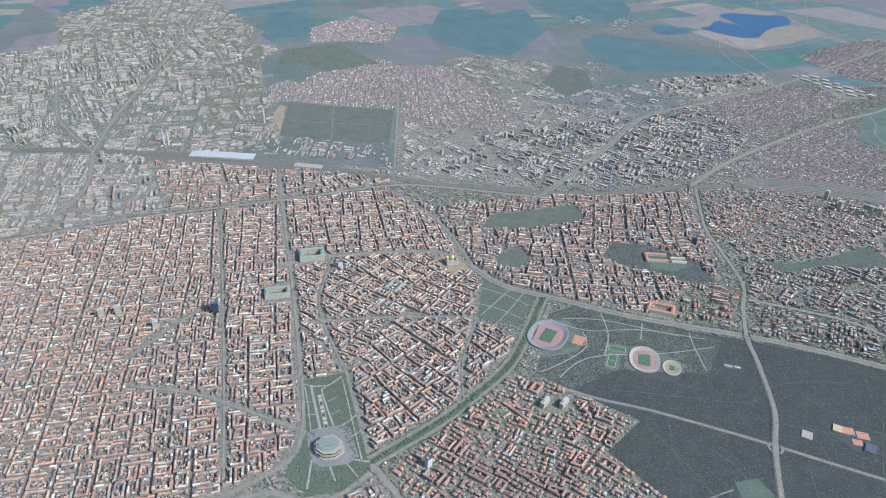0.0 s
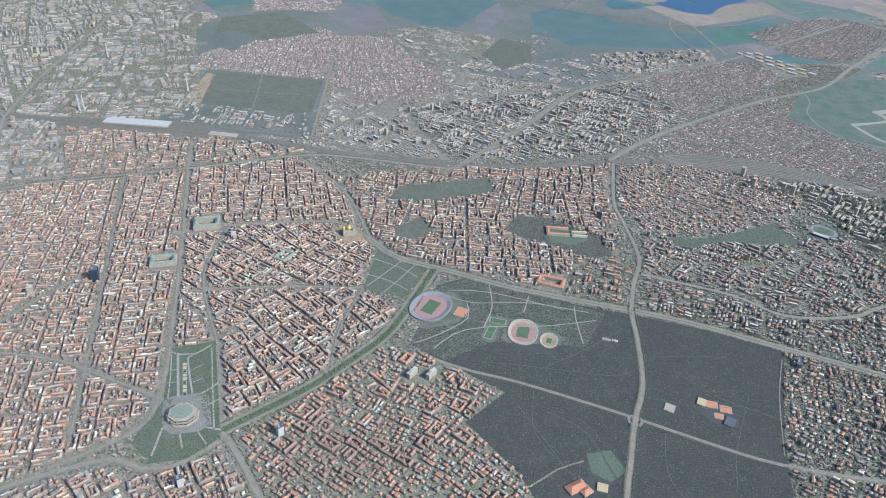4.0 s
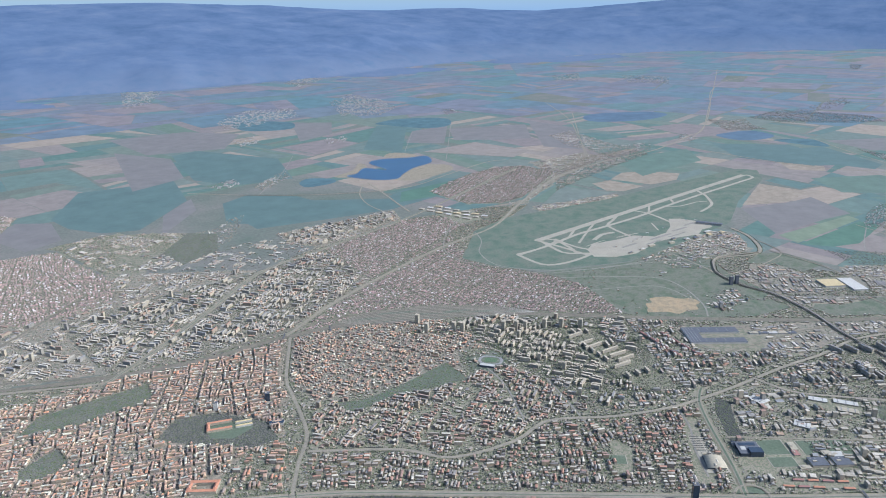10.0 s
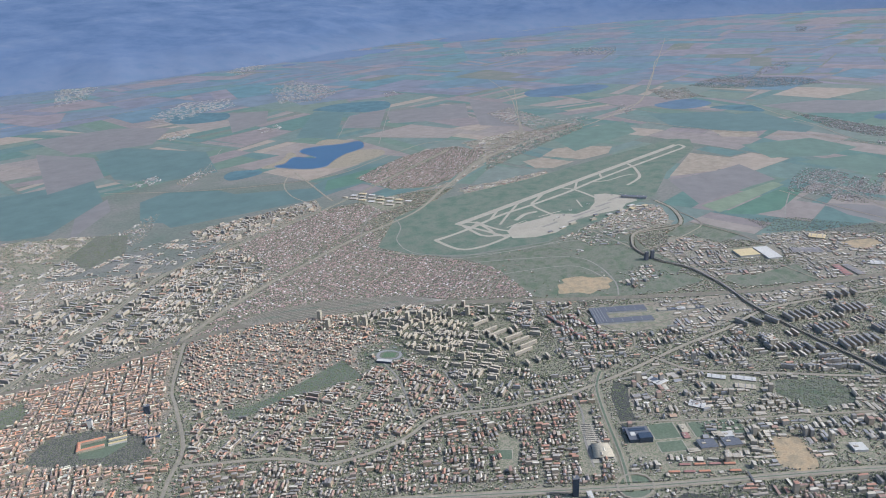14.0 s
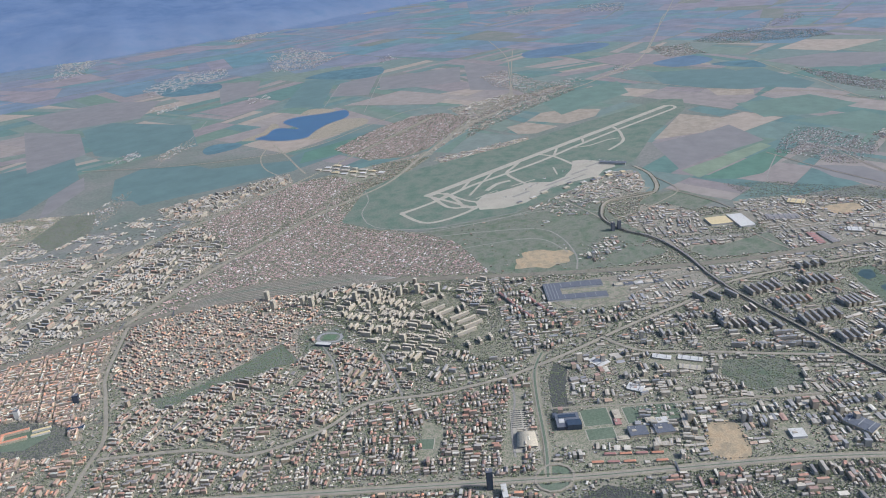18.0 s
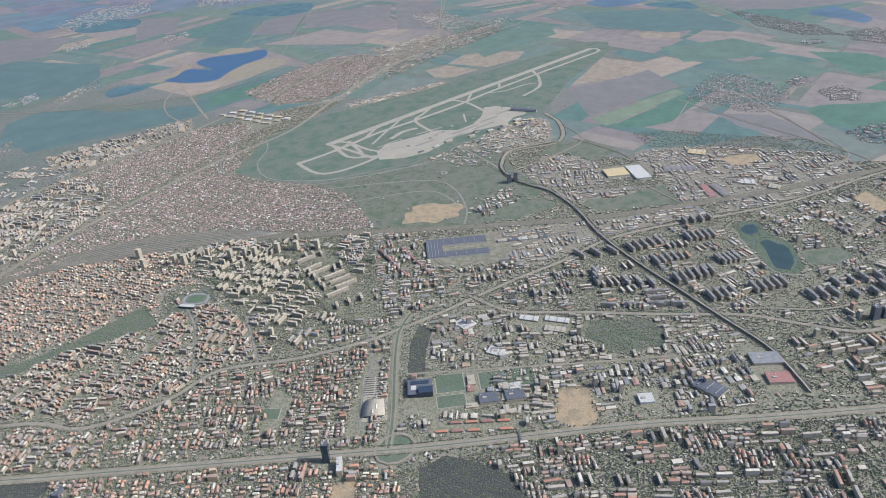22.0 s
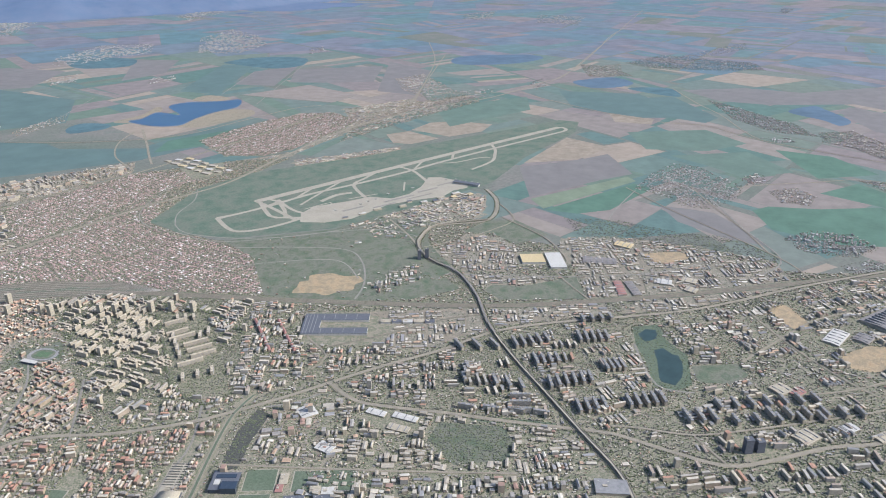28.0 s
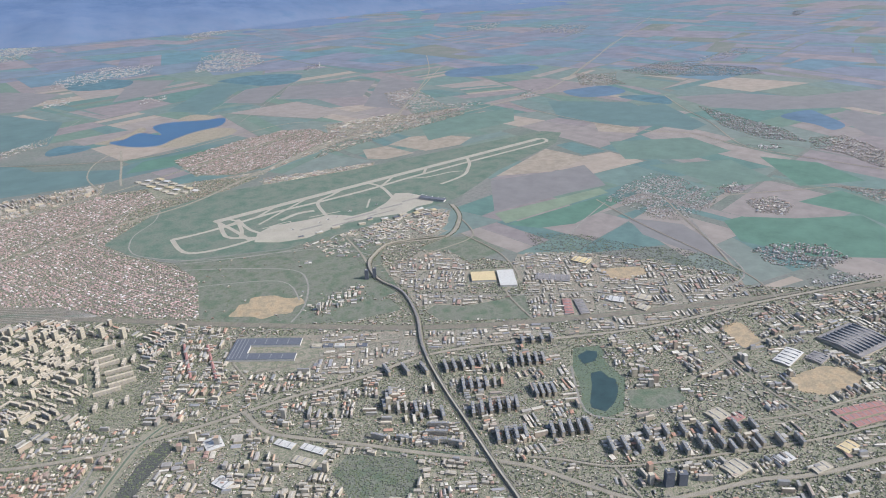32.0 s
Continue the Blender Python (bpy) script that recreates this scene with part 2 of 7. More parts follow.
M["shore"] = surface("pale_gravel_shore", ((0.3, (0.165, 0.14, 0.10)), (0.5, (0.215, 0.18, 0.128)), (0.7, (0.15, 0.135, 0.095))), big=9, small=1.2, grain=0.35)
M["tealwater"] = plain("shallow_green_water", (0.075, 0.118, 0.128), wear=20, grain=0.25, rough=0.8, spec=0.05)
M["pondwater"] = plain("pond_water", (0.03, 0.048, 0.046), wear=6, grain=0.2, rough=0.35, spec=0.12)
M["white"] = plain("white_roofing", (0.36, 0.34, 0.30))
M["cream"] = plain("cream_stone", (0.30, 0.26, 0.19), wear=0.8, grain=0.3)
M["slate"] = plain("dark_grey_membrane", (0.085, 0.088, 0.098))
M["darkglass"] = plain("dark_glass", (0.03, 0.04, 0.055), rough=0.15, spec=0.5)
M["orange"] = plain("orange_tiles", (0.35, 0.165, 0.10))
M["clay"] = plain("clay_court", (0.42, 0.18, 0.09))
M["pitch"] = surface("pitch_grass", ((0.3, (0.06, 0.105, 0.05)), (0.7, (0.075, 0.13, 0.06))), big=3, small=0.5, grain=0.15)
M["track"] = plain("red_track", (0.28, 0.165, 0.135))
M["seats"] = plain("pale_seats", (0.20, 0.19, 0.178), wear=0.6, grain=0.4)
M["copper"] = plain("green_copper", (0.18, 0.20, 0.15))
M["yellow"] = plain("yellow_roofing", (0.38, 0.30, 0.165))
M["gold"] = plain("gilded_dome", (0.60, 0.42, 0.12), rough=0.4, metal=0.6)
M["brick"] = plain("red_brick", (0.24, 0.125, 0.105))


# ---- mesh helpers ----
def raw_mesh(name, verts, quads, tris, mats, quad_mat=None, tri_mat=None, smooth=False):
    """A mesh from numpy arrays of vertices, quads and triangles."""
    me = bpy.data.meshes.new(name)
    verts = np.asarray(verts, np.float32).reshape(-1, 3)
    quads = np.asarray(quads, np.int32).reshape(-1, 4)
    tris = np.asarray(tris, np.int32).reshape(-1, 3)
    nq, nt = len(quads), len(tris)
    me.vertices.add(len(verts))
    me.vertices.foreach_set("co", verts.ravel())
    me.loops.add(nq * 4 + nt * 3)
    me.loops.foreach_set("vertex_index", np.concatenate([quads.ravel(), tris.ravel()]))
    me.polygons.add(nq + nt)
    me.polygons.foreach_set("loop_start", np.concatenate([np.arange(nq) * 4, nq * 4 + np.arange(nt) * 3]).astype(np.int32))
    me.polygons.foreach_set("material_index", np.concatenate([
        np.zeros(nq, np.int32) if quad_mat is None else np.asarray(quad_mat, np.int32),
        np.zeros(nt, np.int32) if tri_mat is None else np.asarray(tri_mat, np.int32)]))
    for mt in mats:
        me.materials.append(mt)
    me.polygons.foreach_set("use_smooth", np.full(nq + nt, smooth))
    me.update(calc_edges=True)
    me.validate()
    return me


def part(name, bm, material, parent, label="", at=None):
    """Links a bmesh as one mesh object under a thing or a part."""
    me = bpy.data.meshes.new(name)
    bm.to_mesh(me)
    bm.free()
    me.materials.append(material)
    ob = new(name, me)
    ob.parent = parent
    if at:
        ob.location = at
    if label:
        ob["label"] = label
    return ob


def thing(name, x, y, turn=0, z=0.0, label="", category="", group="", kind=""):
    ob = new(name)
    ob.empty_display_size = 0.5
    ob.matrix_world = pose(x, y, z, 0, 0, turn)
    return tagged(ob, label, category, group, kind)


def box(x0, y0, z0, x1, y1, z1, bm=None, bevel=0.0):
    bm = bm or bmesh.new()
    v = [bm.verts.new(p) for p in ((x0, y0, z0), (x1, y0, z0), (x1, y1, z0), (x0, y1, z0), (x0, y0, z1), (x1, y0, z1), (x1, y1, z1), (x0, y1, z1))]
    faces = [bm.faces.new([v[i] for i in q]) for q in ((3, 2, 1, 0), (4, 5, 6, 7), (0, 1, 5, 4), (1, 2, 6, 5), (2, 3, 7, 6), (3, 0, 4, 7))]
    if bevel:
        bmesh.ops.bevel(bm, geom=list({e for f in faces for e in f.edges}), offset=bevel, segments=1, affect="EDGES")
    return bm


def prism(points, z0, z1, bm=None):
    """An upright prism over a polygon."""
    bm = bm or bmesh.new()
    lo = [bm.verts.new((x, y, z0)) for x, y in points]
    hi = [bm.verts.new((x, y, z1)) for x, y in points]
    n = len(points)
    bm.faces.new(hi)
    bm.faces.new(lo[::-1])
    for k in range(n):
        bm.faces.new((lo[k], lo[(k + 1) % n], hi[(k + 1) % n], hi[k]))
    bmesh.ops.recalc_face_normals(bm, faces=bm.faces)
    return bm


def hip(x0, y0, x1, y1, z0, z1, inset=None, over=0.06, bm=None):
    """A hipped or gabled roof over a rectangle, ridge along the longer side."""
    bm = bm or bmesh.new()
    x0, y0, x1, y1 = x0 - over, y0 - over, x1 + over, y1 + over
    w, d = x1 - x0, y1 - y0
    inset = min(w, d) * 0.45 if inset is None else inset
    if w >= d:
        r = ((x0 + inset, (y0 + y1) / 2, z1), (x1 - inset, (y0 + y1) / 2, z1))
    else:
        r = (((x0 + x1) / 2, y0 + inset, z1), ((x0 + x1) / 2, y1 - inset, z1))
    v = [bm.verts.new(p) for p in ((x0, y0, z0), (x1, y0, z0), (x1, y1, z0), (x0, y1, z0), *r)]
    order = ((0, 1, 5, 4), (2, 3, 4, 5), (1, 2, 5), (3, 0, 4)) if w >= d else ((1, 2, 5, 4), (3, 0, 4, 5), (0, 1, 4), (2, 3, 5))
    for q in (*order, (3, 2, 1, 0)):
        bm.faces.new([v[i] for i in q])
    return bm


def oval(rx, ry, n=40, power=2.0):
    out = []
    for k in range(n):
        a = 2 * math.pi * k / n
        c, s = math.cos(a), math.sin(a)
        out.append((rx * math.copysign(abs(c) ** (2 / power), c), ry * math.copysign(abs(s) ** (2 / power), s)))
    return out


def flat(points, z):
    bm = bmesh.new()
    f = bm.faces.new([bm.verts.new((x, y, z)) for x, y in points])
    f.normal_update()
    if f.normal.z < 0:
        f.normal_flip()
    bmesh.ops.triangulate(bm, faces=bm.faces)
    return bm


def area(name, points, z, material, label="", category="", kind="structure"):
    """A flat piece of the ground over a polygon."""
    me = bpy.data.meshes.new(name)
    bm = flat(points, z)
    bm.to_mesh(me)
    bm.free()
    me.materials.append(material)
    return tagged(new(name, me), label, category, "", kind)


def smooth_line(points, step=6.0, closed=False):
    """Catmull-Rom through the points."""
    p = [Vector(q) for q in points]
    out = []
    n = len(p)
    for k in range(n if closed else n - 1):
        a, b, c, d = (p[(k - 1) % n], p[k], p[(k + 1) % n], p[(k + 2) % n]) if closed else (p[max(k - 1, 0)], p[k], p[k + 1], p[min(k + 2, n - 1)])
        m = max(1, round((c - b).length / step))
        for j in range(m):
            u = j / m
            out.append(0.5 * (2 * b + (c - a) * u + (2 * a - 5 * b + 4 * c - d) * u * u + (3 * b - a - 3 * c + d) * u ** 3))
    if not closed:
        out.append(p[-1])
    return out


def ribbon(line, width, z0, z1=None, shift=0.0, bm=None):
    """A strip along a line; with z1 a bar with sides."""
    bm = bm or bmesh.new()
    rows = []
    for k, p in enumerate(line):
        d = (line[min(k + 1, len(line) - 1)] - line[max(k - 1, 0)]).to_2d().normalized()
        s = Vector((-d.y, d.x))
        c = p.to_2d() + s * shift
        a, b = c + s * width / 2, c - s * width / 2
        if z1 is None:
            rows.append([bm.verts.new((*a, z0)), bm.verts.new((*b, z0))])
        else:
            rows.append([bm.verts.new((*a, z0)), bm.verts.new((*a, z1)), bm.verts.new((*b, z1)), bm.verts.new((*b, z0))])
    for r, q in zip(rows, rows[1:]):
        if z1 is None:
            bm.faces.new((r[0], r[1], q[1], q[0]))
        else:
            for k in range(3):
                bm.faces.new((r[k], r[k + 1], q[k + 1], q[k]))
    if z1 is None:
        for f in bm.faces:
            f.normal_update()
            if f.normal.z < 0:
                f.normal_flip()
    else:
        bmesh.ops.recalc_face_normals(bm, faces=bm.faces)
    return bm


ROAD_COUNT = [0]
ROAD_TREES = []  # rows of trees beside boulevards
ROADS = []  # (segments, half width) that buildings and trees keep clear of


def road(points, width, label, material="road", name="road", z=0.06, keep=0.6, median=0.0, curved=True, closed=False, trees=False):
    ROAD_COUNT[0] += 1
    z += 0.002 * ROAD_COUNT[0]
    line = smooth_line(points, 6.0, closed) if curved else [Vector(q) for q in points]
    if closed:
        line.append(line[0])
    me = bpy.data.meshes.new(name)
    bm = ribbon(line, width, z)
    bm.to_mesh(me)
    bm.free()
    me.materials.append(M["pavement" if material == "road" and width >= 1.2 else material])
    ob = tagged(new(name, me), label, "road" if material == "road" else "track", "", "structure")
    if material == "road" and width >= 1.2:
        part("carriageway", ribbon(line, width * 0.66, z + 0.16), M["tarmac"], ob, "worn grey carriageway")
    if keep is not None:
        ROADS.append((np.array([p[:2] for p in line]), width / 2 + keep))
    if trees and len(line) > 2:
        rows = []
        for a, c in zip(line, line[1:]):
            d = (c - a).to_2d()
            s = Vector((-d.y, d.x)).normalized()
            for k in range(int(d.length / 0.9)):
                for side in (-1, 1):
                    if random.random() < 0.72:
                        q = a.to_2d() + d * (k * 0.9 / d.length) + s * side * (width / 2 + random.uniform(0.1, 0.45))
                        rows.append((q.x, q.y))
        ROAD_TREES.append(np.array(rows))
    if median:
        part("median", ribbon(line, median, z + 0.20), M["lawn"], ob, "grass median strip")
    return ob


def inside(poly, pts):
    """Which of the points lie inside a polygon."""
    poly = np.asarray(poly, float)
    x, y = pts[:, 0], pts[:, 1]
    out = np.zeros(len(pts), bool)
    j = len(poly) - 1
    for i in range(len(poly)):
        (xi, yi), (xj, yj) = poly[i], poly[j]
        if yi != yj:
            out ^= ((yi > y) != (yj > y)) & (x < (xj - xi) * (y - yi) / (yj - yi) + xi)
        j = i
    return out


def off_roads(pts, extra=0.0):
    ok = np.ones(len(pts), bool)
    for line, half in ROADS:
        lo, hi = line.min(0) - half - 2, line.max(0) + half + 2
        near = np.where(((pts > lo) & (pts < hi)).all(1) & ok)[0]
        if not len(near):
            continue
        q = pts[near]
        best = np.full(len(q), 1e9)
        for a, b in zip(line, line[1:]):
            d = b - a
            u = np.clip(((q - a) @ d) / max(d @ d, 1e-9), 0, 1)
            best = np.minimum(best, ((q - a - u[:, None] * d) ** 2).sum(1))
        ok[near[best < (half + extra) ** 2]] = False
    return ok


CLEAR = []  # polygons kept free of the town's filling
rng = np.random.default_rng(7)


def houses(name, rows, wall, roof, label, category="building", parent=None):
    """Many buildings in one mesh. rows: x, y, length, depth, height, turn (rad), roof rise, ridge inset."""
    rows = np.asarray(rows, float)
    if not len(rows):
        return None
    x, y, w, d, h, a, rise, ins = rows.T
    n = len(rows)
    hw, hd = w / 2, d / 2
    z = np.zeros(n)
    lx = np.stack([-hw, hw, hw, -hw, -hw, hw, hw, -hw, -hw + ins, hw - ins], 1)
    ly = np.stack([-hd, -hd, hd, hd, -hd, -hd, hd, hd, z, z], 1)
    lz = np.stack([z, z, z, z, h, h, h, h, h + rise, h + rise], 1)
    c, s = np.cos(a)[:, None], np.sin(a)[:, None]
    v = np.stack([x[:, None] + lx * c - ly * s, y[:, None] + lx * s + ly * c, lz], 2)
    base = (np.arange(n) * 10)[:, None, None]
    q = np.array([(0, 1, 5, 4), (1, 2, 6, 5), (2, 3, 7, 6), (3, 0, 4, 7), (4, 5, 9, 8), (6, 7, 8, 9)])[None] + base
    t = np.array([(5, 6, 9), (7, 4, 8)])[None] + base
    me = raw_mesh(name, v, q, t, [wall, roof], np.tile([0, 0, 0, 0, 1, 1], n), np.tile([1, 1], n))
    ob = tagged(new(name, me), label, category, "", "stuff")
    return ob


def clumps(name, pts, size, height, material, label, category="trees", spread=0.35):
    """Tree crowns seen from afar: uneven tufts on a short stem, many in one mesh."""
    n = len(pts)
    if not n:
        return None
    k = 5
    ang = rng.uniform(0, 6.28, (n, 1)) + np.arange(k)[None] * 2 * math.pi / k
    r = size * rng.uniform(0.7, 1.3, (n, 1))
    h = height * rng.uniform(0.8, 1.2, (n, 1))
    rr = r * rng.uniform(1 - spread, 1 + spread, (n, k))
    r2 = r * 0.6 * rng.uniform(1 - spread, 1 + spread, (n, k))
    px, py = pts[:, :1], pts[:, 1:2]
    low = np.stack([px + rr * np.cos(ang), py + rr * np.sin(ang), h * rng.uniform(0.3, 0.55, (n, k))], 2)
    mid = np.stack([px + r2 * np.cos(ang + 0.6), py + r2 * np.sin(ang + 0.6), h * rng.uniform(0.7, 1.05, (n, k))], 2)
    ends = np.stack([np.c_[pts, np.zeros(n)], np.c_[pts + rng.normal(0, 0.15, (n, 2)) * r, h[:, 0] * rng.uniform(0.75, 1.1, n)]], 1)
    v = np.concatenate([ends, low, mid], 1)
    f = []
    for i in range(k):
        j = (i + 1) % k
        f += [(0, 2 + j, 2 + i), (2 + i, 2 + j, 2 + k + i), (2 + j, 2 + k + j, 2 + k + i), (2 + k + i, 2 + k + j, 1)]
    t = np.array(f)[None] + (np.arange(n) * (2 + 2 * k))[:, None, None]
    me = raw_mesh(name, v, [], t, [material])
    return tagged(new(name, me), label, category, "", "stuff")


def scatter(poly, density):
    """Random points in a polygon, density in points per square unit."""
    poly = np.asarray(poly, float)
    lo, hi = poly.min(0), poly.max(0)
    n = int((hi - lo).prod() * density)
    p = lo + rng.random((n, 2)) * (hi - lo)
    return p[inside(poly, p)]
# ---- ground ----
bm = bmesh.new()
bmesh.ops.create_circle(bm, cap_ends=True, radius=7000, segments=64)
me = bpy.data.meshes.new("ground")
bm.to_mesh(me)
bm.free()
me.materials.append(M["ground"])
tagged(new("ground", me), "brown and green open plain round the city", "ground", "", "structure")

# ---- roads and railways ----
FARROAD = [(1127, 323), (1181, 335), (1401, 443), (1732, 606), (2200, 840)]
TSAR = [(125, 95), (133, 75), (155, 54), (176, 34), (198, 17), (220, 1), (243, -18), (266, -41), (298, -73), (340, -115), (365, -140), (392, -165), (426, -197), (454, -227), (492, -265), (560, -330)]
road(TSAR, 4.4, "wide pale grey dual carriageway boulevard with trees", median=0.45, trees=True)
road([(150, -100), (158, -85), (166, -75), (181, -57), (196, -41), (211, -16), (220, 1), (235, 20), (250, 37), (264, 73), (271, 91), (300, 135)], 2.4, "grey avenue crossing the wooded park", trees=True)
road([(122, 0), (133, -11), (148, -23), (168, -42), (182, -56), (199, -74), (213, -88), (229, -100), (249, -112), (275, -126), (330, -160)], 1.5, "pale park alley between bare trees")
CANAL = [(37, -10), (68, 0), (87, 9), (107, 20), (122, 34), (146, 60)]
road(CANAL, 6.0, "boulevard on both sides of a green canal strip", keep=0.3, median=3.0, trees=True)
road([(36, -11), (40, -26), (43, -42), (47, -60), (52, -100)], 3.0, "wide pale boulevard with tram tracks", trees=True)
road([(-60, -14), (-6, -10), (8, -18), (18, -21), (28, -18), (36, -14)], 2.2, "curving grey boulevard")
road([(41, 39), (38, 9), (36, -10)], 1.6, "grey street beside the palace park")
road([(23, 42), (17, 15), (8, 0), (-20, -8)], 1.6, "grey street beside the palace park")
road([(54, 245), (46, 195), (33, 106), (23, 44)], 1.8, "long straight grey city street", keep=0.4)
road([(12, 205), (0, 106), (-8, 44), (-14, 0)], 1.3, "straight grey city street", keep=0.3)
road([(-170, 200), (-82, 203), (-32, 206), (47, 202), (111, 201), (142, 190), (194, 158)], 3.0, "broad grey ring boulevard", trees=True)
road([(146, 60), (130, 80), (125, 95), (119, 110), (105, 120), (60, 130), (33, 130)], 1.8, "pale city boulevard")
road([(111, 201), (126, 150), (125, 95)], 1.6, "grey city street")
road([(60, 130), (42, 90), (41, 39)], 1.2, "narrow city street", keep=0.3)
road([(109, 56), (90, 30), (80, 6)], 1.2, "narrow city street", keep=0.3)
road([(109, 56), (70, 70), (35, 78)], 1.2, "narrow city street", keep=0.3)
road([(194, 155), (235, 179), (280, 209), (346, 254), (415, 267), (520, 287), (600, 310), (760, 360)], 3.2, "wide pale boulevard between apartment blocks", median=0.5)
road([(300, 139), (341, 158), (396, 176), (481, 197), (560, 208), (628, 240), (697, 270), (772, 295), (882, 305), (983, 298), (1127, 323)], 2.8, "straight pale highway out of the city")
VIADUCT = [(656, 3), (622, 20), (600, 12), (587, 0), (579, -21), (578, -45), (565, -73), (546, -100), (531, -130), (518, -162), (507, -189), (498, -212), (488, -226), (479, -236)]
road([(706, 51), (690, 25), *VIADUCT], 3.2, "grey boulevard under the metro viaduct", trees=True)
road([(242, 24), (274, -5), (287, -26), (317, -37), (342, -37), (368, -57), (395, -72), (416, -79), (435, -84), (454, -88), (481, -94), (509, -102), (542, -108), (570, -122), (598, -141), (636, -165), (670, -180), (709, -195), (790, -232)], 2.6, "long grey boulevard", trees=True)
road([(454, -88), (454, -107), (465, -125), (477, -141), (489, -159), (504, -180), (516, -197), (523, -218), (531, -238), (545, -248), (572, -262), (593, -277), (660, -310)], 2.6, "grey boulevard with a green strip", trees=True)
road([(356, -130), (370, -118), (395, -93), (411, -79), (424, -73)], 3.2, "wide boulevard with a grass median", median=1.0)
road([(391, -104), (419, -134), (443, -159), (470, -186)], 1.3, "pale straight street", keep=0.12)
road([(126, 225), (162, 322), (180, 372)], 1.8, "pale road beside the cemetery")
road([(792, -24), (770, -80), (742, -169), (719, -202)], 1.3, "pale country road", keep=0.12)
road([(485, 128), (474, 165), (490, 200), (540, 240), (600, 262)], 0.9, "pale perimeter road of the airfield", keep=0.12)
road([(485, 128), (500, 95), (560, 62), (590, 40), (600, 12)], 0.9, "pale perimeter road of the airfield", keep=0.12)
road([(530, -10), (536, 20), (505, 45), (470, 62)], 0.9, "pale curving side road", keep=0.12)
road([(575, 430), (545, 395), (525, 350), (520, 300)], 1.6, "pale road between fields")
road([(-57, 310), (-40, 380), (-10, 470), (30, 600), (60, 720)], 2.2, "long straight pale road")
road([(-57, 310), (-80, 380), (-85, 460)], 2.0, "pale boulevard")
road([(-57, 312), (-62, 250), (-90, 205)], 2.0, "pale boulevard")
road([(938, 367), (983, 325), (1028, 300), (1020, 241), (1011, 151), (1016, 79), (1036, 36), (1022, -23), (1019, -70), (1022, -111), (1024, -149), (1024, -176)], 2.0, "pale highway through fields")
road([(1100, 308), (1232, 358), (1436, 458), (1677, 582), (1913, 664), (2070, 663)], 1.8, "pale straight road across the plain")
road([(1202, 170), (1138, 100), (1098, 49), (1040, -8), (1023, -31)], 1.6, "pale village road")
road([(833, -58), (802, -94), (770, -134), (744, -162)], 1.4, "pale country road through the village")
road([(791, -33), (743, -47), (720, -56)], 1.0, "pale country lane", keep=0.12)
road([(858, -86), (884, -100), (917, -123), (952, -146), (962, -169)], 1.2, "pale country road", keep=0.12)
road([(585, 434), (564, 373), (548, 330), (539, 303)], 2.2, "pale slip road between fields")
road([(413, 542), (473, 466), (540, 410), (606, 383), (678, 397), (761, 413), (791, 404)], 1.7, "pale ring road through fields")
road([(736, 548), (851, 667)], 1.0, "pale lane between fields", keep=0.12)
road([(738, 464), (964, 694)], 1.0, "pale lane between fields", keep=0.12)
road([(876, 338), (1189, 602)], 1.6, "pale straight road across the plain")
road([(609, 639), (535, 546), (464, 474)], 1.0, "pale lane between fields", keep=0.12)
road([(-42, 61), (-19, 48), (-4, 34), (18, 12)], 1.5, "grey city boulevard between blocks")
road([(-42, 79), (-30, 90), (-10, 105)], 1.4, "grey city boulevard between blocks")
road([(489, 147), (500, 167), (522, 186), (536, 208)], 1.0, "pale perimeter road of the airfield", keep=0.12)
road([(489, 147), (488, 127), (507, 97), (535, 74), (562, 62), (591, 52)], 1.0, "pale perimeter road of the airfield", keep=0.12)
road([(500, 81), (526, 58), (550, 30), (546, 7), (528, -18), (512, -30)], 1.1, "pale curving road through meadows", keep=0.12)
road([(606, 52), (595, 18), (583, -8)], 1.6, "grey road to the airport")
road([(454, -73), (466, -68), (470, -45), (479, -26)], 1.2, "grey street beside the factory", keep=0.12)
road([(423, -84), (434, -90), (446, -92)], 1.0, "grey street between blocks", keep=0.12)
road([(584, -164), (564, -185), (560, -195), (567, -206)], 1.0, "pale lane round the lakes", keep=0.12)
road([(607, -209), (637, -212), (671, -216), (697, -226)], 1.3, "pale works street between blocks", keep=0.12)
road([(663, -180), (638, -220), (626, -249), (623, -264)], 1.3, "pale works street between blocks", keep=0.12)
road([(575, -223), (600, -240), (623, -255), (653, -268), (672, -278)], 1.2, "grey street between blocks", keep=0.12)
road([(406, -61), (389, -85), (371, -99), (357, -113)], 1.0, "pale street beside the arena", keep=0.12)
road([(334, -28), (353, 3), (362, 32)], 0.9, "grey street between houses", keep=0.12)
road([(353, -52), (365, -28), (374, -9)], 0.9, "grey street between houses", keep=0.12)
road(FARROAD, 1.6, "pale straight road across the plain")
road([(889, 345), (1000, 445), (1140, 576), (1280, 743)], 1.6, "pale village road")
road([(520, -194), (527, -202), (539, -220), (558, -234), (580, -248), (617, -270), (680, -300)], 1.5, "grey estate avenue", trees=True)
road([(539, -220), (532, -238)], 1.3, "grey estate street", keep=0.12)
road([(839, -60), (779, -125), (742, -170), (710, -173)], 1.1, "pale country road", keep=0.12)
road([(578, -48), (614, -86), (660, -124), (700, -140)], 1.0, "pale industrial street", keep=0.12)
road([(668, 0), (660, -46), (640, -80), (622, -86), (607, -120)], 1.3, "grey road between warehouses", keep=0.12)
road([(690, 25), (672, -8), (645, -12), (612, -8), (590, -2)], 1.2, "curving pale airport road", keep=0.12)
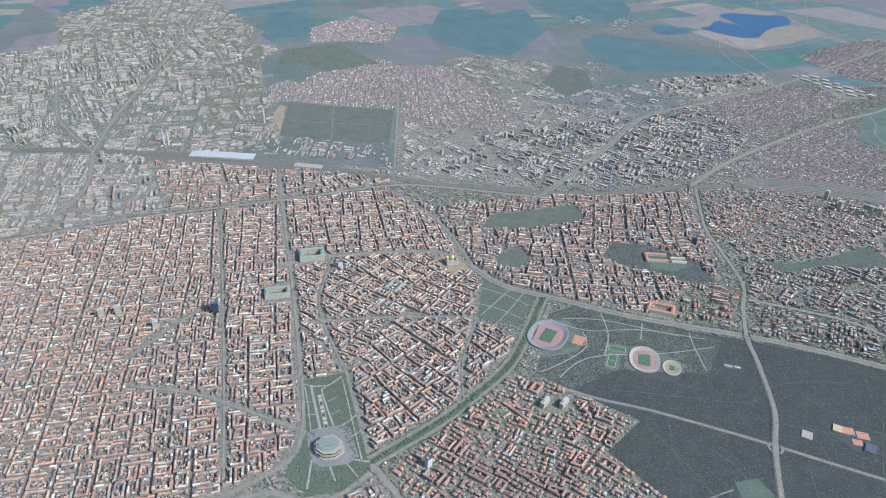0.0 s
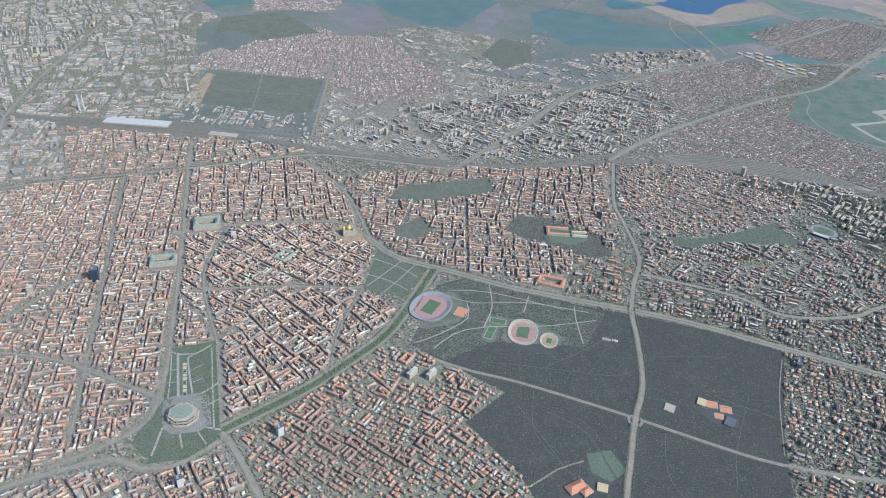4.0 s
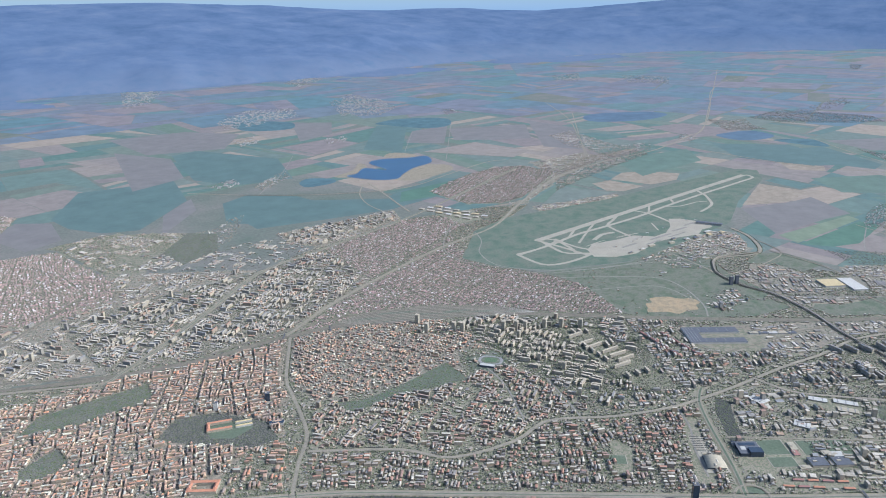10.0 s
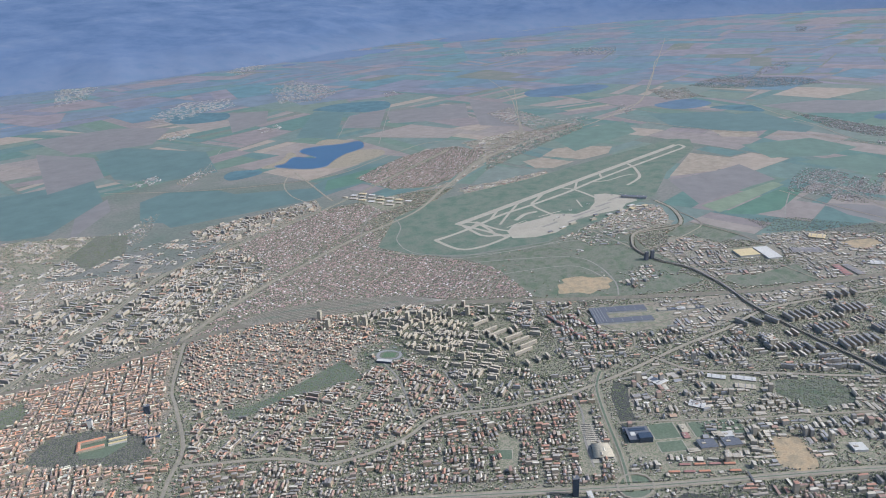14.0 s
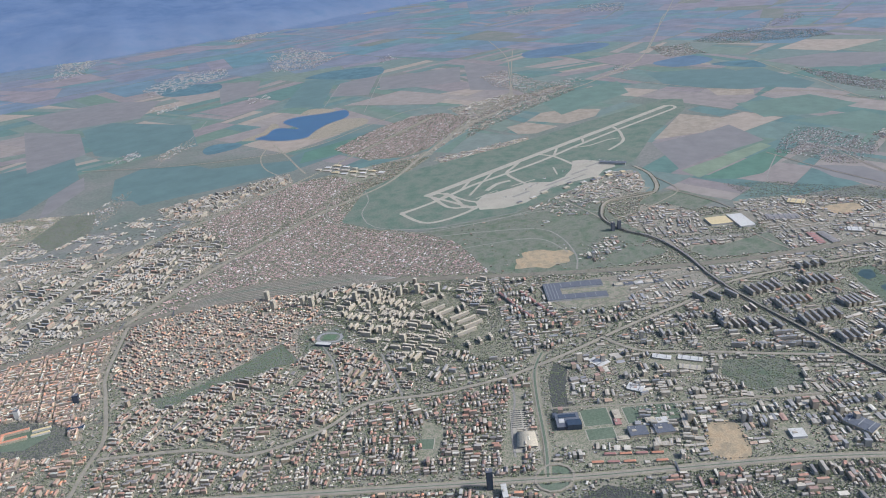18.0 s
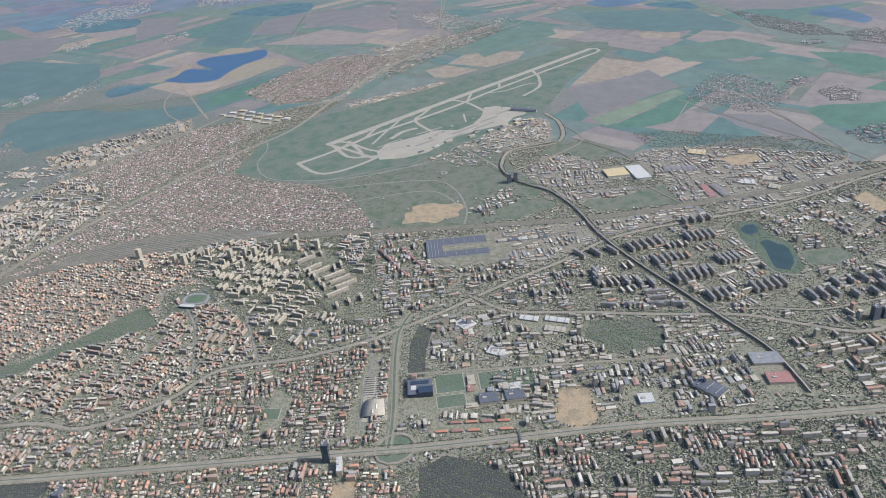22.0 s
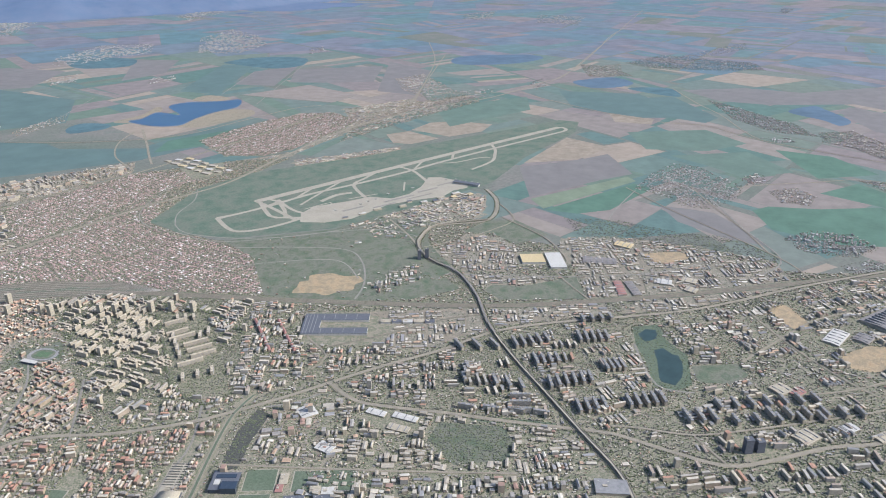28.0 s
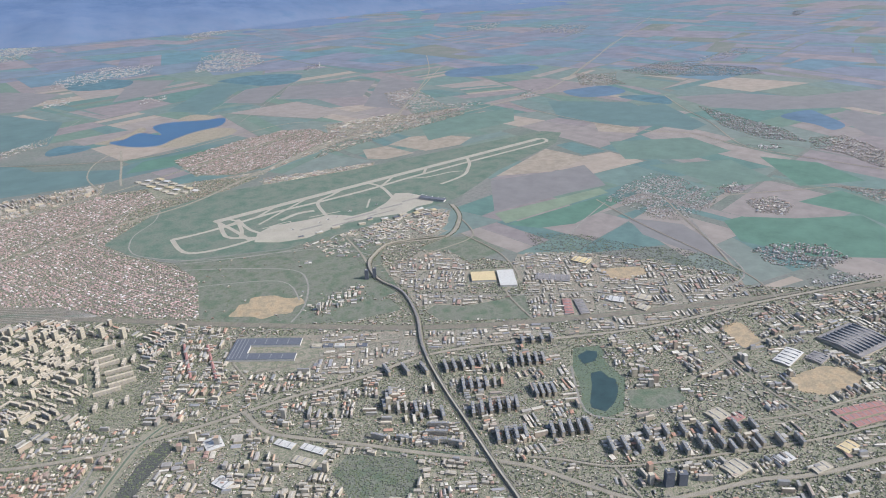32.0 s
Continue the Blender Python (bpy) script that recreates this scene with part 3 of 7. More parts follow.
ROUND = [(181 + 2.6 * math.cos(k * math.pi / 4), -57 + 2.6 * math.sin(k * math.pi / 4)) for k in range(8)]
road(ROUND, 1.2, "small grey roundabout in the park", closed=True, z=0.08)
OVALRING = [(357.5 + 8.0 * math.cos(k * math.pi / 6), -132 + 7.0 * math.sin(k * math.pi / 6)) for k in range(12)]
road(OVALRING, 1.3, "oval grey slip road with grass inside", closed=True, z=0.08)
RAILS = [(-170, 350), (-114, 331), (-57, 313), (24, 273), (91, 233), (139, 196), (197, 164), (250, 145), (298, 138), (351, 119), (413, 75), (487, -8), (558, -84), (625, -136), (713, -192), (790, -240)]
road(RAILS, 4.6, "broad brown railway tracks on ballast", "rail", "railway", keep=0.5)
road([(-60, 316), (24, 279), (60, 262), (100, 240), (126, 222), (150, 240), (180, 262), (230, 300)], 1.2, "curving branch line on ballast", "rail", "railway")
road([(197, 166), (150, 200), (110, 232), (80, 250)], 1.6, "freight tracks on ballast", "rail", "railway")
road([(250, 149), (300, 146), (340, 138), (380, 118)], 1.6, "freight tracks on ballast", "rail", "railway")
road([(472, -62), (500, -72), (530, -80), (552, -92)], 0.9, "overgrown branch line", "rail", "railway")
for k, sh in enumerate((-1.9, -1.2, -0.4, 0.3, 1.2, 1.9)):
    me = bpy.data.meshes.new("railway_track")
    bm = ribbon(smooth_line(RAILS), 0.2, 0.165, shift=sh)
    bm.to_mesh(me)
    bm.free()
    me.materials.append(M["sleepers"])
    tagged(new("railway_track", me), "pale pair of rails on sleepers", "track", "railway tracks", "structure")
for sh in (-2.6, 2.6):
    me = bpy.data.meshes.new("verge")
    bm = ribbon(smooth_line(RAILS), 0.9, 0.058, shift=sh)
    bm.to_mesh(me)
    bm.free()
    me.materials.append(M["meadow"])
    tagged(new("verge", me), "green weedy verge beside the railway", "grass", "", "structure")
YARD = [(330, 134), (360, 132), (395, 112), (425, 82), (440, 52), (418, 66), (385, 92), (350, 112)]
area("rail_yard", YARD, 0.05, M["rail"], "brown railway yard with many tracks", "railway")
CLEAR.append(YARD)
for k in range(9):
    u = (k + 0.5) / 9
    pts = [((1 - u) * a[0] + u * c[0], (1 - u) * a[1] + u * c[1]) for a, c in (((340, 122), (334, 134)), ((360, 108), (364, 131)), ((388, 90), (398, 110)), ((418, 68), (424, 84)), ((436, 55), (439, 54)))]
    road(pts, 0.3, "pale pair of rails in the yard", "sleepers", "railway_track", 0.10, None)
for k, (x, y, ln, w) in enumerate(((372, 118, 14, 1.7), (384, 103, 9, 1.6), (402, 92, 10, 2.0), (352, 124, 9, 1.6), (414, 80, 8, 1.6), (430, 64, 8, 1.8))):
    area("verge", [(x + dx * 0.83 + dy * 0.56, y - dx * 0.56 + dy * 0.83) for dx, dy in oval(ln, w, 14)], 0.055 + k * 0.0005, M["meadow"], "weedy green verge between tracks", "grass")
STATION = [(-20, 300), (40, 275), (70, 250), (62, 240), (20, 264), (-30, 288)]
area("rail_yard", STATION, 0.05, M["rail"], "brown station tracks beside the platforms", "railway")
CLEAR.append(STATION)

for p in ROAD_TREES:
    g_ = rng.random(len(p)) < 0.45
    clumps("street_trees", p[g_], 0.34, 0.6, M["leaf"], "rows of small green trees along a boulevard")
    clumps("street_trees", p[~g_], 0.34, 0.65, M["bare_town"], "rows of bare trees along a boulevard")
c_ = np.array([q.to_2d()[:] for q in smooth_line(CANAL, 0.7)])
c_ = np.concatenate([c_ + rng.normal(0, 0.6, c_.shape) for _ in range(3)])
clumps("street_trees", c_, 0.36, 0.7, M["leaf"], "green trees and bushes along the canal")

# ---- parks, woods and water ----
PARK = [(116, 12), (142, 47), (159, 49), (198, 13), (219, -2), (243, -21), (268, -44), (228, -85), (222, -93), (196, -125), (124, -125), (128, -75), (128, -64), (120, -36), (141, -27), (124, -1)]
PARK_A = [(109, 56), (126, 86), (143, 62), (124, 43)]
CAMPUS = [(194, 82), (209, 94), (226, 86), (241, 61), (238, 42), (225, 45)]
NDK = [(23, 41), (41, 40), (37, -10), (28, -20), (11, -17), (6, -5), (18, 12)]
GREENWAY = [(277, 50), (288, 43), (311, 41), (347, 43), (343, 20), (325, 27), (299, 36), (282, 36), (276, 39)]
CEMETERY = [(83, 365), (161, 328), (135, 264), (66, 302)]
LAKESIDE = [(598, -154), (610, -162), (599, -173), (593, -188), (572, -202), (561, -199), (559, -190), (575, -176), (584, -165)]
BUSHES = [(470, -143), (487, -163), (484, -172), (474, -179), (456, -166), (459, -148)]
WOODS_S = [(356, -146), (367, -149), (372, -161), (374, -173), (369, -186), (368, -202), (353, -189), (342, -172), (346, -156)]
CORRIDOR = [(389, -107), (406, -91), (420, -83), (422, -90), (407, -100), (395, -111)]
ALLOT = [(416, -90), (437, -98), (431, -122), (424, -132), (402, -110)]
ZAIMOV = [(146, 132), (159, 145), (214, 140), (208, 121), (172, 123)]
GARDEN6 = [(140, 102), (158, 108), (159, 94), (149, 88), (138, 93)]
STRIP29 = [(481, -145), (505, -177), (502, -179), (481, -152)]
WOOD_N = [(96, 466), (112, 517), (170, 522), (188, 449), (138, 437), (116, 469)]
WOOD_E = [(309, 355), (349, 396), (367, 373), (346, 328), (310, 315)]
for nm, poly, mt, lb in (("park", PARK, "parkfloor", "large wooded city park with bare trees"), ("park", PARK_A, "lawn", "green city garden with paths"), ("park", CAMPUS, "parkfloor", "dark wooded garden beside a school"),
                         ("park", NDK, "lawn", "formal palace park with lawns"), ("park", GREENWAY, "lawn", "green strip between houses"), ("cemetery", CEMETERY, "meadow", "dark wooded cemetery in rows"),
                         ("park", LAKESIDE, "lawn", "green park round the lakes"), ("wood", BUSHES, "meadow", "dark scrub beside gardens"), ("wood", WOODS_S, "parkfloor", "bare wood beside houses"),
                         ("wood", CORRIDOR, "parkfloor", "narrow strip of trees"), ("park", ZAIMOV, "meadow", "long green city garden"), ("park", GARDEN6, "meadow", "green garden beside the university"), ("wood", WOOD_N, "meadow", "dark wood behind the suburb"), ("wood", WOOD_E, "meadow", "dark scrub beside the sheds"), ("park", STRIP29, "lawn", "green strip beside the boulevard")):
    area(nm, poly, 0.052, M[mt], lb, "park")
    CLEAR.append(poly)
for pts in ([(140, -8), (152, -14), (170, -24), (190, -34), (206, -30)], [(232, -62), (222, -70), (206, -84), (196, -96)], [(150, -40), (160, -56), (158, -84)], [(240, -40), (226, -34), (212, -30)], [(188, -66), (176, -86), (180, -110)], [(152, -30), (142, -50), (146, -74)], [(236, -76), (220, -58), (214, -40)], [(160, -20), (182, -16), (206, -10)]):
    road(pts, 0.2, "narrow earth trail between bare trees", "meadow", "trail", 0.05, 0.1)
PARK_N = [(116, 12), (142, 46), (159, 48), (198, 12), (207, 3), (186, -14), (150, 2), (126, -2)]
area("park", PARK_N, 0.055, M["meadow"], "lawns and paths of the city park", "park")
for pts in ([(140, 44), (152, 30), (176, 22), (200, 6)], [(146, 42), (164, 34), (190, 12)], [(150, 12), (160, 24), (166, 40)], [(124, 6), (136, 12), (150, 12), (176, 4), (200, 0)], [(172, 16), (180, 26)], [(186, -12), (192, 4), (196, 12)], [(118, 12), (130, 14), (146, 20), (150, 30)],
            [(111, 57), (122, 64), (134, 72)], [(117, 50), (128, 58), (138, 66)], [(114, 66), (122, 58), (128, 48)], [(121, 78), (131, 66), (136, 56)]):
    road(pts, 0.5, "thin pale park path", "concrete", "path", 0.05, 0.0)
RIVER = [(700, -31), (724, -61), (735, -104), (751, -128), (749, -164), (731, -175), (714, -145), (702, -100), (681, -57)]
WATERS = []
WATERS.append(("lake", [(588, 480), (605, 483), (631, 502), (644, 473), (654, 523), (680, 531), (714, 511), (737, 503), (714, 467), (674, 456), (643, 439), (622, 425), (600, 439)], "water", "blue gravel-pit lake with sandy shore"))
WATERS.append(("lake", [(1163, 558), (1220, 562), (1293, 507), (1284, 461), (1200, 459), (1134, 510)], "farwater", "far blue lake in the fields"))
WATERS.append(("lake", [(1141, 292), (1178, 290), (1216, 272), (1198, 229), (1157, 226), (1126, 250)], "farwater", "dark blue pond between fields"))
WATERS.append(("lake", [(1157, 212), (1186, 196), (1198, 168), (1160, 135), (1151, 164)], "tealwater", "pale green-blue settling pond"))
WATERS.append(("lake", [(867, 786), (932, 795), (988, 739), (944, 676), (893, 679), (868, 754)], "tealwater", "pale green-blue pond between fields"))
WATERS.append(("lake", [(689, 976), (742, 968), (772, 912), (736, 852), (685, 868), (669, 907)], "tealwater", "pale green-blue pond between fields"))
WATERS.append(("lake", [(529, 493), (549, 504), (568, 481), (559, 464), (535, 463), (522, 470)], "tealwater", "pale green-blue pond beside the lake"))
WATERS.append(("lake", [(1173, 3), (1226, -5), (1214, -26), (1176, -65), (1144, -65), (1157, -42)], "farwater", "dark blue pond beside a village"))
WATERS.append(("pond", [(586, -174), (591, -176), (589, -182), (590, -185), (582, -192), (573, -196), (566, -197), (564, -191), (570, -186), (579, -180)], "pondwater", "dark green park lake with small islands"))
WATERS.append(("pond", [(594, -160), (601, -160), (604, -164), (596, -169), (590, -167)], "pondwater", "small dark green park pond"))
WATER_POLYS = [w[1] for w in WATERS]
for nm, poly, mt, lb in WATERS:
    pts = [p.to_tuple() for p in smooth_line(poly, 5, True)]
    area(nm, pts, 0.10, M[mt], lb, "water")
SHORE_R = [(618, 426), (648, 454), (684, 470), (716, 442), (705, 415), (669, 405), (631, 404)]
SHORE_L = [(576, 490), (612, 502), (643, 531), (640, 509), (609, 478), (586, 473)]
SHORE_T = [(691, 537), (720, 555), (733, 518), (712, 508)]
SHORES = (SHORE_R, SHORE_L, SHORE_T)
for k, poly in enumerate(SHORES):
    area("shore", [p.to_tuple() for p in smooth_line(poly, 5, True)], 0.05 + 0.002 * k, M["shore"], "pale sandy shore of the lake", "shore")
PITGRASS = [(357.5 + 7.2 * math.cos(k * math.pi / 6), -132 + 6.2 * math.sin(k * math.pi / 6)) for k in range(12)]
area("lawn", PITGRASS, 0.05, M["lawn"], "grass inside the oval junction", "lawn")
CLEAR.append([(357.5 + 9 * math.cos(k * math.pi / 6), -132 + 8 * math.sin(k * math.pi / 6)) for k in range(12)])
SANDS = []
SANDS.append(([(491, 1), (497, 5), (502, 10), (507, 8), (511, 13), (518, 10), (523, 6), (526, -2), (532, -7), (530, -15), (524, -15), (518, -20), (511, -16), (503, -15), (500, -8)], "bare yellow sand of a digging"))
SANDS.append(([(645, -240), (657, -242), (667, -246), (674, -256), (669, -262), (660, -263), (644, -256), (639, -247)], "pale yellow dug ground"))
SANDS.append(([(421, -160), (430, -168), (414, -182), (406, -171)], "bare tan building site"))
SANDS.append(([(331, -128), (338, -132), (332, -139), (326, -134)], "bare tan building site"))
SANDS.append(([(668, -196), (680, -199), (668, -216), (657, -214)], "bare brown earth of a cleared works"))
SANDS.append(([(684, -107), (704, -121), (700, -130), (680, -122)], "pale yellow dug ground"))
for poly, lb in SANDS:
    pts = [p.to_tuple() for p in smooth_line(poly, 3, True)]
    area("bare_ground", pts, 0.07, M["sand"], lb, "ground")
    CLEAR.append(poly)

for k, (poly, lb) in enumerate((([(553, 27), (574, 33), (589, 18), (580, -5), (559, -14), (538, -6)], "flat green meadow beside the road"), ([(582, -70), (591, -83), (626, -97), (607, -119), (571, -86), (573, -72)], "green waste meadow beside the railway"),
                                ([(538, -34), (568, -45), (564, -61), (532, -50)], "green meadow beside the viaduct"), ([(516, 51), (549, 26), (540, 3), (506, 24)], "green meadow beside the suburb"), ([(656, 2), (671, -11), (666, -44), (637, -40), (640, -18), (627, 0)], "grey-green fallow land"),
                                ([(586, -194), (604, -208), (598, -216), (586, -214), (576, -203)], "green meadow beside the lake"))):
    area("meadow", poly, 0.053 + 0.0008 * k, M["meadow"], lb, "meadow")
    CLEAR.append(poly)

# ---- airport ----
GREEN_E = [(478, 10), (500, 60), (500, 98), (566, 64), (600, 66), (622, 30), (596, 0), (580, -40), (530, -48), (488, -10)]
area("meadow", GREEN_E, 0.046, M["meadow"], "flat green meadow beside the suburb", "meadow")
AIRFIELD = [(485, 128), (478, 165), (537, 210), (591, 219), (706, 191), (819, 178), (942, 160), (950, 140), (908, 114), (800, 90), (722, 60), (630, 60), (566, 66), (505, 98)]
area("airfield", AIRFIELD, 0.052, M["airgrass"], "flat green airfield grass", "grass")
CLEAR.append(AIRFIELD)


def paved(points, width, lb, name="taxiway", z=0.08):
    me = bpy.data.meshes.new(name)
    bm = ribbon(smooth_line(points, 5), width, z)
    bm.to_mesh(me)
    bm.free()
    me.materials.append(M["concrete"])
    return tagged(new(name, me), lb, name, "", "structure")
TAXI = []
TAXI.append(([(556, 152), (740, 146), (915, 140)], 5.5))
TAXI.append(([(517, 140), (513, 118), (515, 106), (529, 99), (552, 97), (571, 100)], 2.6))
TAXI.append(([(517, 140), (534, 137), (555, 137), (569, 140)], 2.4))
TAXI.append(([(558, 136), (595, 138), (635, 134), (684, 131), (727, 132), (778, 131), (810, 130), (877, 127), (910, 127), (917, 139)], 3.0))
TAXI.append(([(556, 154), (557, 128), (556, 98)], 2.6))
TAXI.append(([(570, 144), (566, 117), (570, 98)], 2.2))
TAXI.append(([(671, 148), (653, 141), (634, 132), (620, 94)], 2.4))
TAXI.append(([(694, 148), (696, 129), (684, 97)], 2.4))
TAXI.append(([(636, 149), (606, 136), (576, 122)], 1.8))
TAXI.append(([(810, 142), (800, 128), (787, 116), (767, 102), (736, 97)], 2.4))
TAXI.append(([(727, 132), (741, 122), (766, 118), (776, 112)], 1.6))
TAXI.append(([(670, 110), (655, 94)], 1.2))
TAXI.append(([(760, 144), (745, 131)], 2.0))
TAXI.append(([(605, 149), (585, 139)], 2.0))
TAXI.append(([(592, 118), (610, 122), (622, 118)], 3.2))
TAXI.append(([(720, 144), (700, 132)], 1.8))
TAXI.append(([(556, 153), (566, 148), (568, 138)], 2.2))
TAXI.append(([(557, 148), (547, 117), (553, 107), (562, 98)], 2.6))
TAXI.append(([(568, 140), (561, 120), (554, 108)], 2.4))
TAXI.append(([(571, 106), (594, 106), (596, 111), (573, 112)], 1.0))
TAXI.append(([(635, 102), (619, 106), (611, 108)], 1.2))
TAXI.append(([(517, 138), (548, 136), (565, 136)], 2.6))
for k, (pts, wd) in enumerate(TAXI):
    paved(pts, wd * 1.25, "long pale concrete runway" if k == 0 else "pale concrete taxiway on the airfield", "runway" if k == 0 else "taxiway", 0.08 + 0.002 * k)
APRON = [(566, 106), (581, 112), (608, 104), (626, 101), (636, 86), (653, 85), (672, 92), (693, 106), (701, 99), (707, 72), (697, 64), (684, 67), (668, 62), (646, 71), (624, 77), (607, 74), (586, 72), (568, 79), (556, 92)]
area("apron", APRON, 0.13, M["concrete"], "pale tan concrete airport apron", "apron")
for k, (x, y, w_, d_) in enumerate(((600, 88, 9, 1.4), (640, 82, 14, 1.2), (670, 82, 10, 1.4), (622, 78, 10, 1.0), (690, 84, 7, 1.2), (655, 75, 12, 0.9))):
    area("apron_repair", [(x + a_ * math.cos(0.12) - c_ * math.sin(-0.12), y + a_ * math.sin(-0.12) + c_) for a_, c_ in ((-w_, -d_), (w_, -d_), (w_, d_), (-w_, d_))], 0.137 + k * 0.0005, M["road"], "darker asphalt strip across the apron", "apron")
# ---- town filling ----
TAKEN = []


def block(style, bw, bh, r):
    """Buildings of one block, in the block's own axes."""
    u = r.uniform
    out = []
    if style in ("villa", "tiny"):
        c = 1.62 if style == "villa" else 1.55
        nx, ny = max(1, int(bw / c)), max(1, int(bh / c))
        for i in range(nx):
            for j in range(ny):
                if u(0, 1) < 0.1:
                    continue
                s = u(0.95, 1.3) if style == "villa" else u(0.75, 1.15)
                long = u(1.4, 2.4) if style == "villa" and u(0, 1) < 0.14 else 1.0
                out.append(((i + 0.5) * bw / nx - bw / 2 + u(-.26, .26), (j + 0.5) * bh / ny - bh / 2 + u(-.26, .26), u(0.95, 1.5) * s * long, u(0.85, 1.2) * s, u(0.5, 1.0) * s if style == "villa" else u(0.35, 0.8),
                            r.choice((0, 1.5708)) + u(-.09, .09), u(0.24, 0.42) * s if style == "villa" else u(0.12, 0.2), u(0.1, 0.5) * s))
    elif style in ("slab", "mixed", "garden"):
        flip = r.random() < 0.45
        W, H = (bh, bw) if flip else (bw, bh)
        y = -H / 2 + 0.75
        while y < H / 2 - 0.4:
            x = -W / 2 + u(0, 1.0)
            while x < W / 2 - 1.0:
                k = u(0, 1)
                if style == "slab":
                    w, gap = u(3.0, 7.0), u(0.9, 2.4)
                    if k < 0.84:
                        b = (w, u(0.95, 1.25), r.choice((0.9, 1.4, 1.8, 2.3)), 0.05, 0.4)
                    elif k < 0.87:
                        w = 2.0
                        b = (u(1.7, 2.1), u(1.6, 2.0), u(3.4, 5.0), 0.06, 0.7)
                    else:
                        b = (w * 0.7, u(1.4, 2.2), u(0.4, 0.8), 0.06, 0.5)
                elif style == "mixed":
                    w, gap = u(1.1, 2.9), u(0.15, 0.9)
                    b = (w, u(0.85, 1.2), r.choice((0.6, 0.9, 1.2, 1.5, 1.8)), r.choice((0.06, 0.28, 0.34)), u(0.1, 0.5))
                else:
                    gap = u(0.25, 0.9)
                    if k < 0.42:
                        w = u(2.0, 3.8)
                        b = (w, u(1.0, 1.25), u(0.9, 1.5), u(0.22, 0.38), u(0.1, 0.5))
                    elif k < 0.55:
                        w = u(2.4, 3.6)
                        b = (w, u(1.1, 1.5), u(1.6, 2.4), 0.06, 0.4)
                    else:
                        w = u(1.0, 1.7)
                        b = (w, u(0.9, 1.2), u(0.6, 1.1), u(0.1, 0.4), u(0.1, 0.5))
                out.append((x + w / 2, y + u(-.2, .2), b[0], b[1], b[2], u(-.04, .04), b[3], b[4]))
                x += w + gap
            y += {"slab": u(2.9, 4.2), "mixed": u(1.4, 2.0), "garden": u(1.35, 2.05)}[style]
        if flip:
            out = [(-b, a, w, d, h, t + 1.5708, rise, ins) for a, b, w, d, h, t, rise, ins in out]
    elif style == "business":
        y = -bh / 2 + 0.9
        while y < bh / 2 - 0.4:
            x = -bw / 2 + u(0, 0.8)
            while x < bw / 2 - 1:
                k = u(0, 1)
                w = u(1.2, 5.0)
                if k < 0.14:
                    w = u(1.8, 2.8)
                    out.append((x + w / 2, y, w, u(1.4, 2.0), u(2.2, 4.6), u(-.03, .03), 0.06, 0.5))
                elif k < 0.75:
                    out.append((x + w / 2, y + u(-.3, .3), w, u(0.9, 2.6), u(0.4, 1.1), u(-.03, .03), u(0.05, 0.25), 0.1))
                else:
                    out.append((x + w / 2, y + u(-.3, .3), w, u(0.8, 1.2), u(0.8, 1.6), u(-.03, .03), u(0.2, 0.35), 0.4))
                x += w + u(0.25, 1.2)
            y += u(1.9, 2.9)
    elif style == "works":
        y = -bh / 2 + 0.5
        while y < bh / 2 - 1.5:
            d = min(u(1.6, 4.2), bh / 2 - y)
            x = -bw / 2 + u(0, 1.5)
            while x < bw / 2 - 2:
                w = min(u(2.5, 9.0), bw / 2 - x)
                if w > 1 and u(0, 1) < 0.85:
                    out.append((x + w / 2, y + d / 2, w, d * u(0.7, 1.0), u(0.5, 1.1), u(-.02, .02), u(0.04, 0.16), u(0, 0.2)))
                x += w + u(0.4, 2.4)
            y += d + u(0.5, 1.8)
    elif style == "hall":
        y = -bh / 2 + 0.3
        while y < bh / 2 - 0.8:
            d = min(u(0.7, 2.2), bh / 2 - y)
            x = -bw / 2 + u(0, 0.6)
            while x < bw / 2 - 0.8:
                w = min(u(0.8, 2.2) if u(0, 1) < 0.5 else u(2.0, 5.5), bw / 2 - x)
                if w > 0.6 and u(0, 1) < 0.88:
                    out.append((x + w / 2, y + d / 2 + u(-.1, .1), w, d * u(0.75, 1.0), u(0.35, 1.0), u(-.02, .02), u(0.04, 0.22), u(0, 0.3)))
                x += w + (u(0.15, 0.5) if u(0, 1) < 0.7 else u(0.6, 1.6))
            y += d + u(0.35, 1.1)
    return out


def overlap_free(rows):
    """Leaves out buildings that stand in one another."""
    p = rows[:, :2]
    rad = 0.42 * np.minimum(rows[:, 2], rows[:, 3]) + 0.12 * np.maximum(rows[:, 2], rows[:, 3])
    cell = {}
    keep = np.ones(len(rows), bool)
    for k in range(len(rows)):
        c = (int(p[k, 0] // 3), int(p[k, 1] // 3))
        for i in (-1, 0, 1):
            for j in (-1, 0, 1):
                for o in cell.get((c[0] + i, c[1] + j), ()):
                    if (p[k, 0] - p[o, 0]) ** 2 + (p[k, 1] - p[o, 1]) ** 2 < (rad[k] + rad[o]) ** 2 * 0.8:
                        keep[k] = False
                        break
        if keep[k]:
            cell.setdefault(c, []).append(k)
    return rows[keep]


def apartment_house(w, d, h, rise, ins, wall, roof, label, group):
    """One small house: walls, tiled roof with eaves, chimney, plinth."""
    t = thing("house", 0, 0, 0, 0, label, "house", group)
    part("wall", box(-w / 2, -d / 2, 0, w / 2, d / 2, h), wall, t)
    part("roof", hip(-w / 2, -d / 2, w / 2, d / 2, h, h + rise, ins), roof, t)
    part("chimney", box(w * 0.2, d * 0.1, h + rise * 0.3, w * 0.2 + 0.12, d * 0.1 + 0.12, h + rise + 0.18), M["brick"], t, "brick chimney")
    return t


